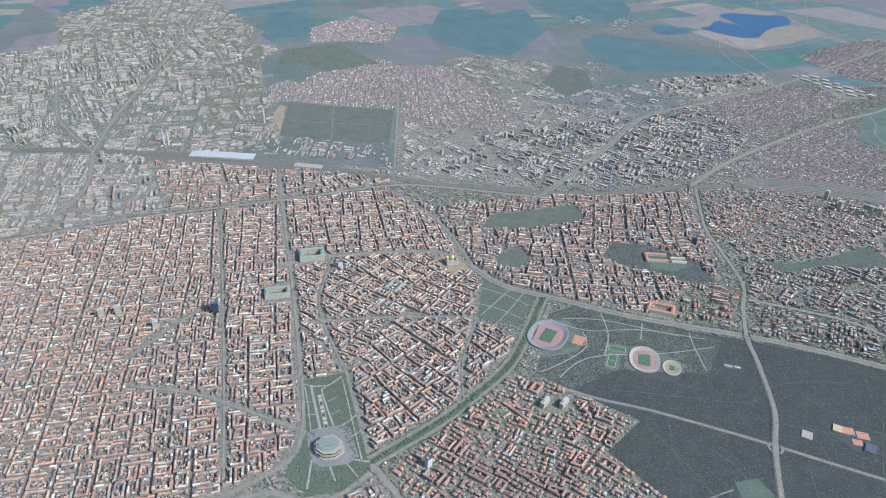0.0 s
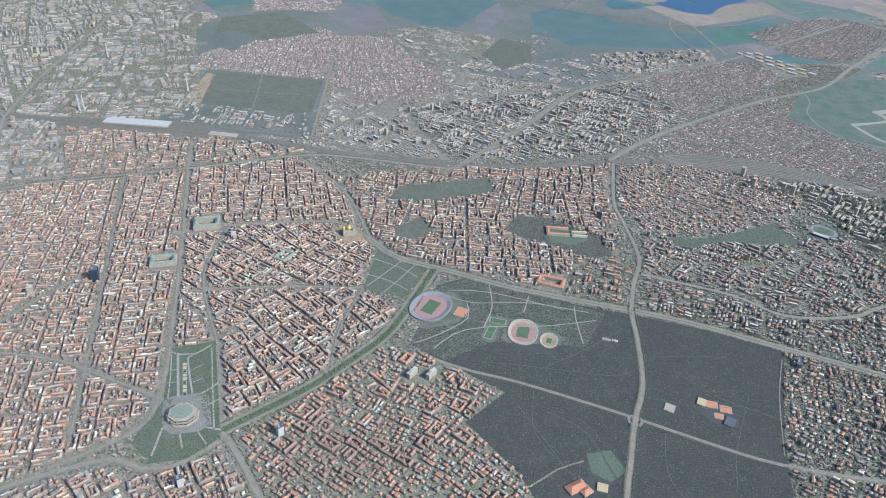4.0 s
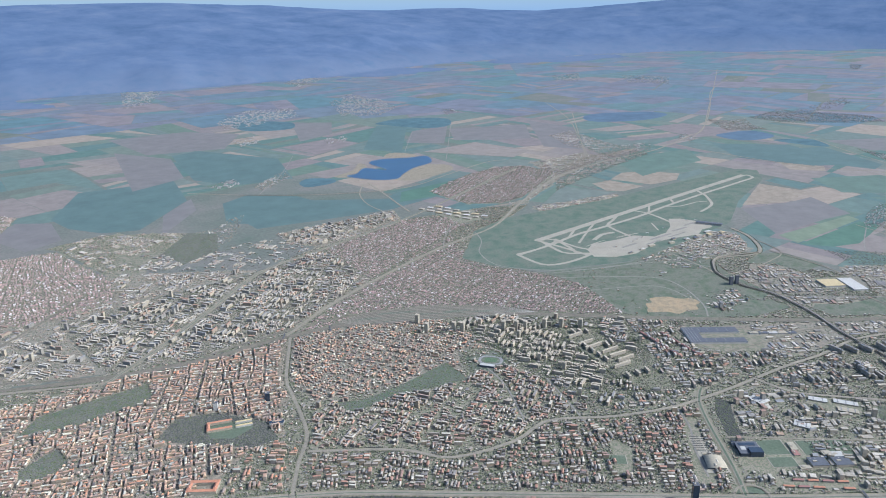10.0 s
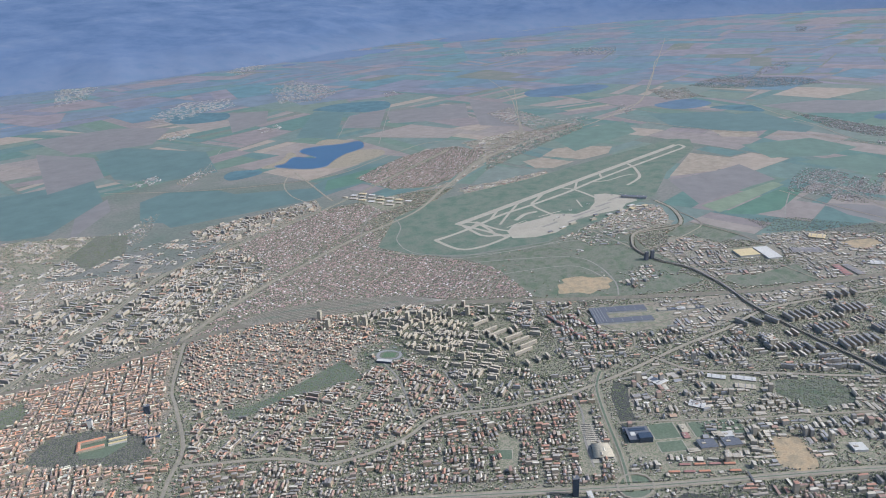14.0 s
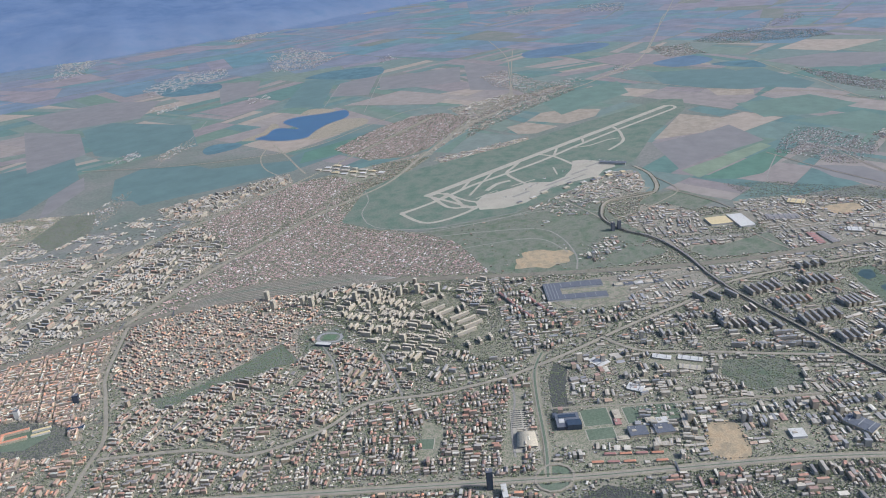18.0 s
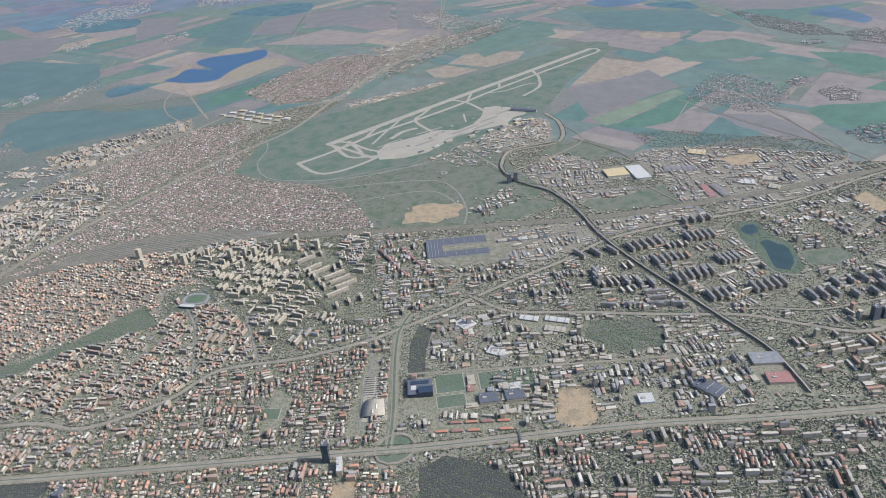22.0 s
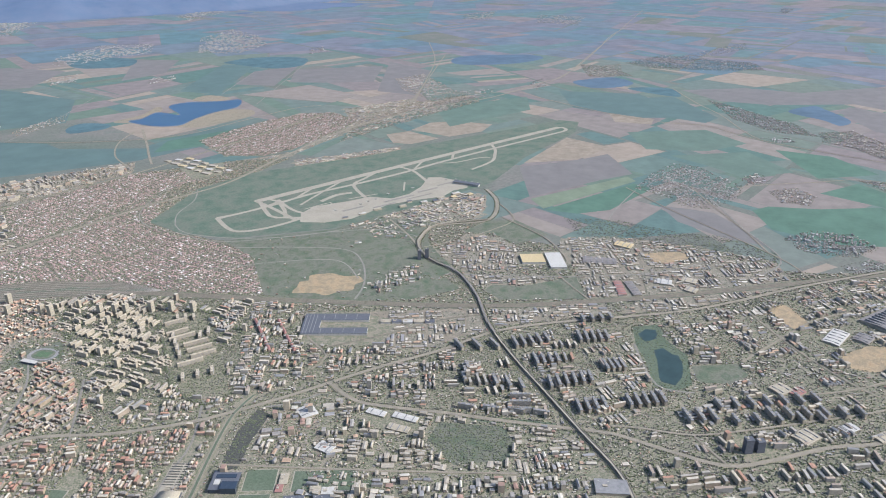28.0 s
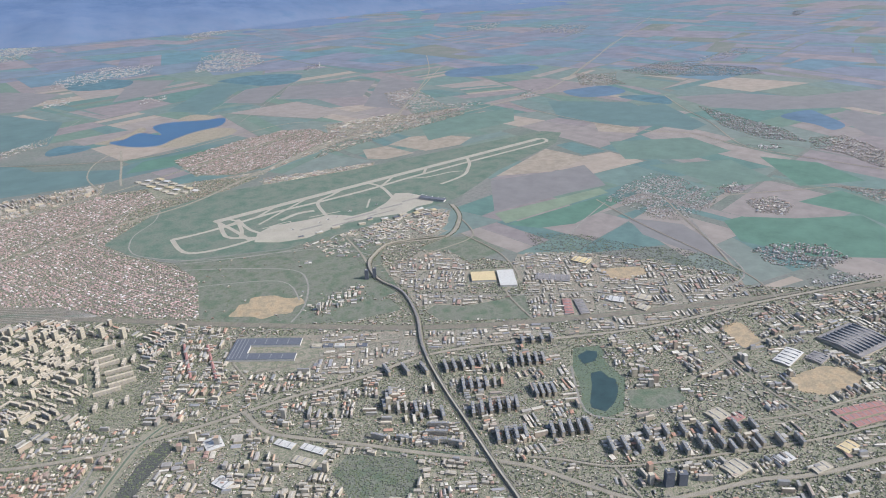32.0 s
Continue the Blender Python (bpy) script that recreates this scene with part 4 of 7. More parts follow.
def panel_house(w, d, h, rise, ins, wall, roof, label, group):
    """One flat-roofed block: walls, roof slab, stair heads, rows of balconies."""
    t = thing("apartment_block", 0, 0, 0, 0, label, "apartment block", group)
    part("wall", box(-w / 2, -d / 2, 0, w / 2, d / 2, h), wall, t)
    part("roof", box(-w / 2 - 0.04, -d / 2 - 0.04, h, w / 2 + 0.04, d / 2 + 0.04, h + 0.1), roof, t, "flat grey roof")
    for k in range(max(1, round(w / 2.5))):
        x = -w / 2 + (k + 0.5) * w / max(1, round(w / 2.5))
        part("stair_head", box(x - 0.25, -0.22, h + 0.1, x + 0.25, 0.22, h + 0.36), wall, t)
    for k in range(max(2, min(4, int(h / 0.6)))):
        z = 0.3 + k * (h - 0.3) / max(2, min(4, int(h / 0.6)))
        part("balcony", box(-w * 0.44, -d / 2 - 0.1, z, w * 0.44, -d / 2, z + 0.14), M["seats"], t, "row of grey balconies")
    return t


def hall_house(w, d, h, rise, ins, wall, roof, label, group):
    """One hall: walls, low roof with a rooflight and a gate."""
    t = thing("industrial_hall", 0, 0, 0, 0, label, "hall", group)
    part("wall", box(-w / 2, -d / 2, 0, w / 2, d / 2, h), wall, t)
    part("roof", hip(-w / 2, -d / 2, w / 2, d / 2, h, h + max(rise, 0.08), 0.02), roof, t, "sheet roof")
    part("rooflight", box(-w * 0.35, -0.1, h + max(rise, 0.08) - 0.03, w * 0.35, 0.1, h + max(rise, 0.08) + 0.06), M["white"], t, "pale rooflight strip")
    part("gate", box(-0.25, -d / 2 - 0.02, 0, 0.25, -d / 2, min(0.45, h * 0.8)), M["slate"], t, "dark gate")
    return t


def single_buildings(rows, maker, wall, roof, label, group):
    """Buildings that stand as things of their own; alike ones share their meshes."""
    made = {}
    for x, y, w, d, h, a, rise, ins in rows:
        key = (max(0.8, round(w / 0.4) * 0.4), max(0.7, round(d / 0.3) * 0.3), max(0.5, round(h / 0.5) * 0.5))
        m = pose(x, y, 0, 0, 0, math.degrees(a))
        if key not in made:
            made[key] = maker(*key, rise, ins, wall, roof, label, group)
            made[key].matrix_world = m
        else:
            copy_thing(made[key], m)


def clip_side(poly, p, d, gap):
    """The part of a convex polygon on the left of a line, set back by gap."""
    nx, ny = -d[1], d[0]
    s = [(x - p[0]) * nx + (y - p[1]) * ny - gap for x, y in poly]
    out = []
    for k in range(len(poly)):
        a, c, sa_, sc = poly[k], poly[(k + 1) % len(poly)], s[k], s[(k + 1) % len(poly)]
        if sa_ >= 0:
            out.append(a)
        if (sa_ >= 0) != (sc >= 0):
            u = sa_ / (sa_ - sc)
            out.append((a[0] + (c[0] - a[0]) * u, a[1] + (c[1] - a[1]) * u))
    return out


def size_of(poly):
    return abs(sum(a[0] * c[1] - c[0] * a[1] for a, c in zip(poly, poly[1:] + poly[:1]))) / 2


def long_side(poly):
    """Direction of the longest edge, the centre along it and across it, and the extents."""
    a, c = max(zip(poly, poly[1:] + poly[:1]), key=lambda e: math.dist(*e))
    ln = math.dist(a, c) or 1.0
    d = ((c[0] - a[0]) / ln, (c[1] - a[1]) / ln)
    us = [x * d[0] + y * d[1] for x, y in poly]
    vs = [-x * d[1] + y * d[0] for x, y in poly]
    return d, (min(us) + max(us)) / 2, (min(vs) + max(vs)) / 2, max(us) - min(us), max(vs) - min(vs)


def split(poly, goal, gap, r, keep, out, skew=1.0):
    """Cuts a convex polygon by streets again and again until blocks remain."""
    if len(poly) < 3:
        return
    ar = size_of(poly)
    if ar > goal * 30 and not keep(poly):
        return
    if ar < goal * r.uniform(0.75, 1.7):
        out.append(poly)
        return
    d, cu, cv, lu, lv = long_side(poly)
    if lv > lu:
        d, cu, cv, lu, lv = (-d[1], d[0]), cv, -cu, lv, lu
    cu += lu * r.uniform(-0.13, 0.13)
    p = (cu * d[0] - cv * d[1], cu * d[1] + cv * d[0])
    j = radians(skew * r.gauss(0, 5 if ar > goal * 24 else 2.2))
    n = (-d[1] * math.cos(j) - d[0] * math.sin(j), d[0] * math.cos(j) - d[1] * math.sin(j))
    g = gap / 2 * (1.5 if ar > goal * 40 else 1.15 if ar > goal * 7 else 0.8)
    split(clip_side(poly, p, n, g), goal, gap, r, keep, out, skew)
    split(clip_side(poly, p, (-n[0], -n[1]), g), goal, gap, r, keep, out, skew)


def perimeter(poly, r):
    """Terraced houses along every side of a block, and low wings in its court."""
    u = r.uniform
    out = []
    if sum(a[0] * c[1] - c[0] * a[1] for a, c in zip(poly, poly[1:] + poly[:1])) < 0:
        poly = poly[::-1]
    base = u(1.0, 1.6)
    pitch = u(0.26, 0.42)
    deep = u(0.85, 1.15)
    for a, c in zip(poly, poly[1:] + poly[:1]):
        ln = math.dist(a, c)
        if ln < 1.6:
            continue
        d = ((c[0] - a[0]) / ln, (c[1] - a[1]) / ln)
        turn = math.atan2(d[1], d[0])
        x = u(0, 0.2)
        while x < ln - deep * 0.9:
            w = min(u(1.0, 3.0), ln - deep * 0.6 - x)
            if w > 0.5 and u(0, 1) > 0.07:
                dd = deep * u(0.85, 1.1)
                o = x + w / 2
                h = max(0.5, base + u(-.22, .2)) * (0.5 if u(0, 1) < 0.1 else 1)
                out.append((a[0] + d[0] * o - d[1] * dd / 2, a[1] + d[1] * o + d[0] * dd / 2, w * 0.99, dd, h, turn, pitch + u(-.04, .04) if u(0, 1) < 0.85 else 0.06, u(0, 0.2)))
            x += w
    d, cu, cv, lu, lv = long_side(poly)
    for _ in range(int(max(0, lu - 2.4) * max(0, lv - 2.4) / 1.5)):
        ou, ov = cu + u(-.5, .5) * (lu - 2.8), cv + u(-.5, .5) * (lv - 2.8)
        out.append((ou * d[0] - ov * d[1], ou * d[1] + ov * d[0], u(0.6, 1.5), u(0.5, 0.85), u(0.4, 1.2), math.atan2(d[1], d[0]) + r.choice((0, 1.5708)), u(0.12, 0.35), u(0, 0.3)))
    return out


def district(poly, turn, bw, bh, street, style, wall, roof, label, trees=0.25, ground="town", leaf=0.5, thin=0.0, seed=1, pick=None, maker=None, group="", most=290, skew=1.0):
    """Fills a polygon with blocks of buildings, streets between them and trees."""
    r = random.Random(seed)
    poly = np.asarray(poly, float)
    c0 = poly.mean(0)
    a = radians(turn)
    ca, sa = math.cos(a), math.sin(a)
    a_turn = a
    loc = (poly - c0) @ np.array([[ca, -sa], [sa, ca]])
    lo, hi = loc.min(0) - 2, loc.max(0) + 2
    start = [(c0[0] + x * ca - y * sa, c0[1] + x * sa + y * ca) for x, y in ((lo[0], lo[1]), (hi[0], lo[1]), (hi[0], hi[1]), (lo[0], hi[1]))]

    def keep(q):
        q = np.array(q)
        m = q.mean(0)
        grid = np.concatenate([q, (q + m) / 2, [m], q * 0.25 + m * 0.75])
        mine = inside(q, poly).any() if len(poly) else False
        return mine or inside(poly, grid).any()

    leaves = []
    split(start, bw * bh, street, r, keep, leaves, skew)
    rows, yards, edges = [], [], []
    for q in leaves:
        m = np.array(q).mean(0)
        if not inside(poly, m[None])[0]:
            continue
        z = 0.030 + 0.00025 * len(TAKEN)
        edges.append([(x, y, z) for x, y in q])
        yards.append(m)
        how = r.choice(style.split("|"))
        if r.random() < thin:
            continue
        if how == "perimeter":
            rows += perimeter(q, r)
            continue
        d, cu, cv, lu, lv = long_side(q)
        t0 = math.atan2(d[1], d[0])
        new_rows = [(( cu + x) * d[0] - (cv + y) * d[1], (cu + x) * d[1] + (cv + y) * d[0], w, dp, hh, t0 + t, rise, min(ins, w * 0.45)) for x, y, w, dp, hh, t, rise, ins in block(how, lu, lv, r)]
        if new_rows:
            arr = np.array(new_rows)
            e = np.stack([np.cos(arr[:, 5]), np.sin(arr[:, 5])], 1) * arr[:, 2:3] * 0.45
            ok = inside(q, arr[:, :2] + e) & inside(q, arr[:, :2] - e)
            rows += [row for row, k in zip(new_rows, ok) if k]
    rows = np.array(rows)
    half = np.stack([np.cos(rows[:, 5]), np.sin(rows[:, 5])], 1) * rows[:, 2:3] * 0.4
    ok = np.ones(len(rows), bool)
    for p in (rows[:, :2], rows[:, :2] + half, rows[:, :2] - half):
        ok &= inside(poly, p)
        ok &= off_roads(p, 0.35)
        for q in (*CLEAR, *TAKEN):
            ok &= ~inside(q, p)
    rows = rows[ok]
    if "perimeter" not in style:
        rows = overlap_free(rows)
    if ground == "ground" and len(rows):
        edge = ~inside(poly, c0 + (rows[:, :2] - c0) * 1.35)
        rows = rows[~edge | (np.random.default_rng(seed).random(len(rows)) < 0.5)]
    if pick is not None:
        near = inside(pick, rows[:, :2])
        near[np.where(near)[0][most:]] = False
        single_buildings(rows[near], maker, M[wall], M[roof], label, group)
        rows = rows[~near]
    houses("buildings", rows, M[wall], M[roof], label)
    TAKEN.append(poly)
    if ground != "ground":
        area("town_ground", [tuple(p) for p in poly], 0.015 + 0.0002 * len(TAKEN), M[ground], "grey streets and yards between buildings", "ground")
    mid = np.array(yards)
    ok = np.ones(len(mid), bool)
    for q in TAKEN[:-1]:
        ok &= ~inside(q, mid)
    if ground in ("town", "town_green") and ok.any():
        verts, tris = [], []
        for q, k in zip(edges, ok):
            if k:
                tris += [(len(verts), len(verts) + i, len(verts) + i + 1) for i in range(1, len(q) - 1)]
                verts += q
        me = raw_mesh("yards", verts, [], tris, [M["yard" if ground == "town" else "yard_green"]])
        tagged(new("yards", me), "earth and grass yards inside the blocks", "ground", "", "stuff")
    p = scatter(poly, trees)
    ok = off_roads(p, 0.1)
    for q in WATER_POLYS:
        ok &= ~inside(q, p)
    for q in (*CLEAR, *TAKEN[:-1]):
        ok &= ~inside(q, p)
    p = p[ok]
    if len(rows):
        cell = 0.75
        spots = set()
        for x, y, w, d, h, a, *_ in rows:
            n = max(1, int(w / 0.7))
            for k in range(n):
                o = (k + 0.5) / n - 0.5
                spots.add((int((x + o * w * math.cos(a)) // cell), int((y + o * w * math.sin(a)) // cell)))
        p = np.array([q for q in p if (int(q[0] // cell), int(q[1] // cell)) not in spots]).reshape(-1, 2)
        if style not in ("tiny", "hall"):
            q = scatter(poly, 0.16)
            ok = off_roads(q, 0.3)
            for c in (*CLEAR, *TAKEN[:-1]):
                ok &= ~inside(c, q)
            q = np.array([c for c in q[ok] if (int(c[0] // cell), int(c[1] // cell)) not in spots]).reshape(-1, 2)
            k = len(q)
            low = np.c_[q, rng.uniform(0.4, 1.1, k), rng.uniform(0.3, 0.6, k), rng.uniform(0.2, 0.45, k), np.full(k, a_turn) + rng.choice((0, 1.5708), k), rng.uniform(0.03, 0.15, k), np.full(k, 0.05)]
            houses("sheds", low, M["wall_old"], M["roof_hall"], "low sheds, garages and kiosks in the yards")
    green = rng.random(len(p)) < leaf
    clumps("yard_trees", p[green], 0.29, 0.45, M["leaf"], "small green trees between buildings")
    clumps("yard_trees", p[~green], 0.29, 0.45, M["bare_town"], "small bare trees between buildings")
    return rows


# things with a shape of their own stand in these clearings
SITES = []
SITES.append([(355, -119), (395, -86), (392, -80), (350, -112)])
SITES.append([(372, -122), (384, -110), (412, -122), (412, -135), (392, -140)])
SITES.append([(376, -133), (400, -160), (396, -163), (372, -136)])
SITES.append([(432, -184), (440, -181), (446, -190), (434, -199)])
SITES.append([(470, -224), (490, -203), (500, -214), (478, -234)])
SITES.append([(463, -50), (484, -24), (503, -42), (515, -66), (490, -78)])
SITES.append([(612, -64), (628, -49), (656, -72), (640, -84)])
SITES.append([(572, -20), (582, -20), (582, -10), (572, -10)])
SITES.append([(334, -122), (341, -122), (341, -113), (334, -113)])
SITES.append([(53, -21), (57, -21), (57, -17), (53, -17)])
SITES.append([(183, 28), (204, 40), (204, 26), (192, 22)])
SITES.append([(106, -10), (113, -13), (121, -12), (121, -5), (113, -3), (106, -3)])
SITES.append([(356, 19), (372, 20), (374, 33), (362, 35)])
SITES.append([(112, 94), (122, 96), (122, 112), (108, 112)])
SITES.append([(18, 98), (33, 98), (33, 114), (18, 114)])
SITES.append([(40, 126), (58, 126), (58, 142), (40, 142)])
SITES.append([(107, 1), (113, 5), (116, 4), (112, 0)])
SITES.append([(330, -86), (350, -66), (352, -78), (338, -88)])
SITES.append([(546, 236), (570, 233), (588, 261), (582, 306), (556, 310)])
SITES.append([(536, -246), (552, -230), (556, -246), (544, -252)])
CLEAR.extend(SITES)
CLEAR.extend([[(689, -232), (720, -238), (713, -262), (684, -255)], [(629, -264), (635, -263), (663, -280), (652, -284), (627, -274)], [(592, -226), (603, -228), (601, -236), (591, -234)], [(653, -227), (674, -226), (671, -236), (655, -235)], [(562, -248), (575, -250), (578, -257), (568, -255)], [(634, -116), (645, -122), (632, -139), (626, -131)], [(448, -118), (456, -115), (468, -136), (457, -141), (450, -132)], [(667, -196), (681, -198), (668, -217), (656, -214)]])
CLEAR.append([(133.5 + 12.5 * math.cos(k * 0.5), 33 + 12.5 * math.sin(k * 0.5)) for k in range(13)])
PARK_OPEN = []
PARK_OPEN.append([(154, -64), (165, -66), (165, -76), (155, -79), (151, -72)])
PARK_OPEN.append([(137, -79), (141, -73), (149, -73), (156, -77), (154, -82)])
PARK_OPEN.append([(207, -59), (212, -54), (216, -57), (222, -68), (217, -73), (210, -70)])
PARK_OPEN.append([(193, -56), (198, -51), (203, -56), (199, -59)])
PARK_OPEN.append([(118, 30), (130, 46), (148, 40), (150, 26), (140, 18), (124, 20)])
PARK_OPEN.append([(154, 2), (163, 15), (176, 6), (180, -6), (170, -14), (160, -8)])
PARK_OPEN.append([(152, 15), (156, 20), (164, 13), (160, 8)])
PARK_OPEN.append([(145, 5), (153, 15), (157, 10), (150, 1)])
PARK_OPEN.append([(211, -57), (217, -57), (222, -64), (220, -68), (211, -68)])
PARK_OPEN.append([(21, 9), (23, 36), (29, 36), (29, 9)])
PARK_OPEN.append([(17, -8), (17, 9), (31, 9), (31, -8)])
PARK_OPEN.append([(194, -12), (199, -10), (203, -15), (198, -18)])
PARK_OPEN.append([(214, 66), (218, 76), (236, 69), (234, 60), (222, 58)])
PARK_OPEN.append([(136, -100), (150, -84), (158, -92), (146, -108)])
ESTATE = [(426, 27), (444, 14), (437, -10), (424, -48), (414, -63), (401, -51), (412, -12)]
CLEAR.append(ESTATE)
HALL_STRETCH = [(600, -80), (640, -40), (710, -90), (660, -145)]
CLEAR.append([(24, -2), (30, 6), (20, 10), (14, 2)])
CENTRE_SE = [(41, 39), (38, 9), (38, -8), (68, 3), (87, 12), (107, 23), (121, 35), (109, 56), (70, 70)]
CENTRE_E = [(33, 106), (30, 78), (41, 39), (70, 70), (109, 56), (126, 90), (118, 112), (105, 122), (60, 132), (36, 132)]
CENTRE = [(-170, 202), (-82, 202), (-32, 204), (47, 200), (111, 199), (130, 165), (126, 120), (105, 60), (41, 20), (17, 15), (8, 0), (-14, -8), (-60, -12), (-170, -10)]
district(CENTRE_SE, 22, 9, 6.5, 1.0, "perimeter", "wall_old", "roof_red", "cream old apartment houses with red-brown tile roofs", 0.45, seed=2)
district(CENTRE_E, 38, 9, 6, 0.9, "perimeter", "wall_old", "roof_red", "old city houses with dull red and grey roofs", 0.4, seed=3)
district(CENTRE, -8.7, 9.5, 5.6, 0.85, "perimeter", "wall_old", "roof_red", "dense old city blocks with dull red roofs", 0.35, seed=4, skew=0.25)
district([(-60, -14), (-6, -12), (8, -20), (28, -20), (37, -16), (42, -42), (46, -60), (30, -110), (-100, -110)], 12, 8, 6, 1.2, "perimeter|perimeter|villa", "wall_old", "roof_red", "old city blocks with red roofs", 0.3, seed=5)
district([(-170, 350), (-114, 328), (-57, 308), (-20, 290), (-20, 206), (-170, 205)], -6, 12, 9, 1.6, "slab|perimeter|slab|hall", "wall_panel", "roof_grey", "pale panel apartment blocks", 0.25, seed=6)
district([(-20, 290), (24, 268), (91, 228), (139, 191), (192, 158), (140, 192), (111, 203), (47, 204), (-20, 207)], -10, 9, 6.2, 1.4, "perimeter|perimeter|mixed", "wall_old", "roof_red", "old apartment houses beside the railway", 0.35, seed=7)
district([(41, -17), (105, 17), (124, -1), (141, -27), (120, -36), (131, -64), (142, -77), (141, -125), (60, -125), (42, -42)], 28, 7, 5, 0.8, "villa|villa|villa|perimeter", "wall_old", "roof_tile", "villas and small apartment houses with red tile roofs", 0.35, "town_green", 0.5, seed=8, pick=[(44, -44), (60, -20), (100, 8), (118, -20), (100, -50)], maker=apartment_house, group="villas of the quarter")
district([(126, 120), (125, 95), (133, 77), (155, 56), (176, 37), (190, 26), (225, 45), (241, 42), (250, 60), (264, 75), (272, 95), (298, 134), (250, 143), (197, 160), (130, 165)], -30, 8, 5.5, 1.2, "perimeter|perimeter|perimeter|villa", "wall_old", "roof_red", "apartment houses with red and grey roofs", 0.4, seed=9)
district([(190, 26), (198, 19), (220, 3), (235, 20), (243, 30), (238, 42), (225, 45)], -41, 8, 5, 1.4, "garden", "wall_old", "roof_tile", "rows of red-roofed apartment houses among trees", 0.9, "town_green", seed=10)
district([(302, 134), (327, 132), (362, 110), (385, 90), (382, 36), (363, 50), (346, 28), (285, 53), (269, 58), (272, 91)], 24, 6.5, 4.6, 0.75, "villa|villa|tiny|villa|mixed", "wall_old", "roof_red", "dense small houses with dull red roofs", 0.35, "town", 0.4, seed=11)
district([(250, 37), (269, 56), (346, 20), (365, 40), (372, 0), (366, -48), (340, -35), (317, -36), (289, -26), (276, -5), (244, 23)], 30, 8, 5.5, 0.9, "mixed|villa|perimeter|mixed|slab", "wall_old", "roof_mix", "apartment houses with red and grey roofs", 0.55, "town_green", 0.5, seed=12)
district([(221, 2), (243, 21), (274, -7), (287, -28), (317, -39), (342, -38), (392, -69), (409, -81), (357, -128), (319, -88), (268, -40)], -43, 8, 6, 0.9, "garden|garden|villa|mixed", "wall_old", "roof_mix", "apartment houses and villas among trees", 1.1, "town_green", 0.5, seed=13)
district([(350, -140), (392, -168), (426, -200), (454, -230), (480, -262), (430, -330), (360, -270), (340, -200), (338, -165)], -44, 11, 8, 1.0, "slab|garden|mixed", "wall_panel", "roof_mix", "grey panel blocks among dark trees beside the boulevard", 2.2, "town_green", 0.4, thin=0.15, seed=42)
district([(228, -85), (268, -44), (317, -90), (340, -117), (350, -140), (338, -165), (340, -200), (300, -230), (196, -125), (222, -93)], -44, 7, 5, 0.9, "villa|garden|villa|mixed", "wall_old", "roof_red", "houses with red and grey roofs among dark trees", 1.6, "town_green", 0.35, seed=14)
district([(372, 92), (413, 72), (470, 6), (440, -30), (413, -53), (366, -50), (372, 0), (382, 36)], 25, 12, 9, 1.0, "slab|slab|mixed", "wall_panel", "roof_grey", "pale panel apartment blocks", 1.6, "town_green", 0.5, seed=15, pick=[(372, 92), (430, 40), (425, -20), (380, -40)], maker=panel_house, group="panel blocks of the estate")
district([(413, -53), (440, -30), (470, 6), (487, -12), (466, -50), (492, -76), (496, -94), (456, -82), (428, -75), (392, -66), (366, -50)], -40, 9, 7, 1.0, "slab|mixed|garden", "wall_panel", "roof_grey", "low blocks and workshops", 0.8, "town_green", seed=16)
district([(200, 262), (346, 257), (410, 268), (404, 225), (396, 180), (341, 160), (302, 145), (252, 151), (200, 168)], 28, 12, 9, 1.0, "slab|slab|slab|mixed|hall", "wall_panel", "roof_grey", "pale panel apartment blocks in rows", 0.7, "town", 0.5, seed=17)
district([(410, 268), (520, 285), (575, 240), (481, 210), (396, 180), (404, 225)], 20, 7, 4.2, 0.95, "tiny", "wall_light", "roof_pink", "dense small houses with red roofs", 0.9, "town_green", 0.35, seed=18)
district([(405, 334), (531, 319), (516, 289), (415, 270), (400, 300)], 6, 11, 8, 1.0, "slab|slab|villa", "wall_panel", "roof_grey", "pale panel blocks at the edge of the fields", 0.3, "town", seed=19)
district([(396, 177), (481, 207), (515, 212), (499, 196), (486, 165), (478, 130), (500, 98), (500, 60), (478, 10), (433, 58), (400, 100), (351, 122), (303, 138), (341, 156)], 14, 7, 4.2, 0.95, "tiny", "wall_light", "roof_pink", "dense small houses with red roofs beside the airfield", 0.9, "town_green", 0.35, seed=20)
district([(-150, 561), (28, 647), (70, 560), (-20, 450), (-57, 312), (-114, 335), (-200, 360)], 10, 13, 9, 1.6, "slab|works|hall|garden", "wall_panel", "roof_hall", "far pale panel blocks", 0.6, "town_green", seed=21)
district([(70, 560), (110, 520), (83, 482), (66, 300), (20, 277), (-55, 316), (-20, 450)], -20, 13, 9, 1.4, "works|works|hall|garden", "wall_panel", "roof_hall", "pale factory halls and sheds", 0.6, "town_green", thin=0.1, seed=22)
district([(68, 375), (75, 408), (96, 424), (104, 411), (124, 437), (159, 439), (193, 466), (205, 436), (245, 425), (249, 380), (254, 325), (248, 283), (211, 266), (179, 276), (168, 304), (160, 325), (88, 369)], -20, 7, 4.2, 0.8, "tiny|tiny|villa", "wall_light", "roof_pink", "small houses with red roofs in a suburb", 0.4, "town_green", 0.4, seed=23)
district([(128, 226), (163, 322), (260, 330), (300, 300), (346, 260), (200, 262), (198, 170), (142, 198), (95, 235)], 25, 12, 8, 1.3, "hall|slab|hall|villa", "wall_panel", "roof_hall", "workshops and pale sheds beside the railway", 0.15, "town", thin=0.15, seed=24)
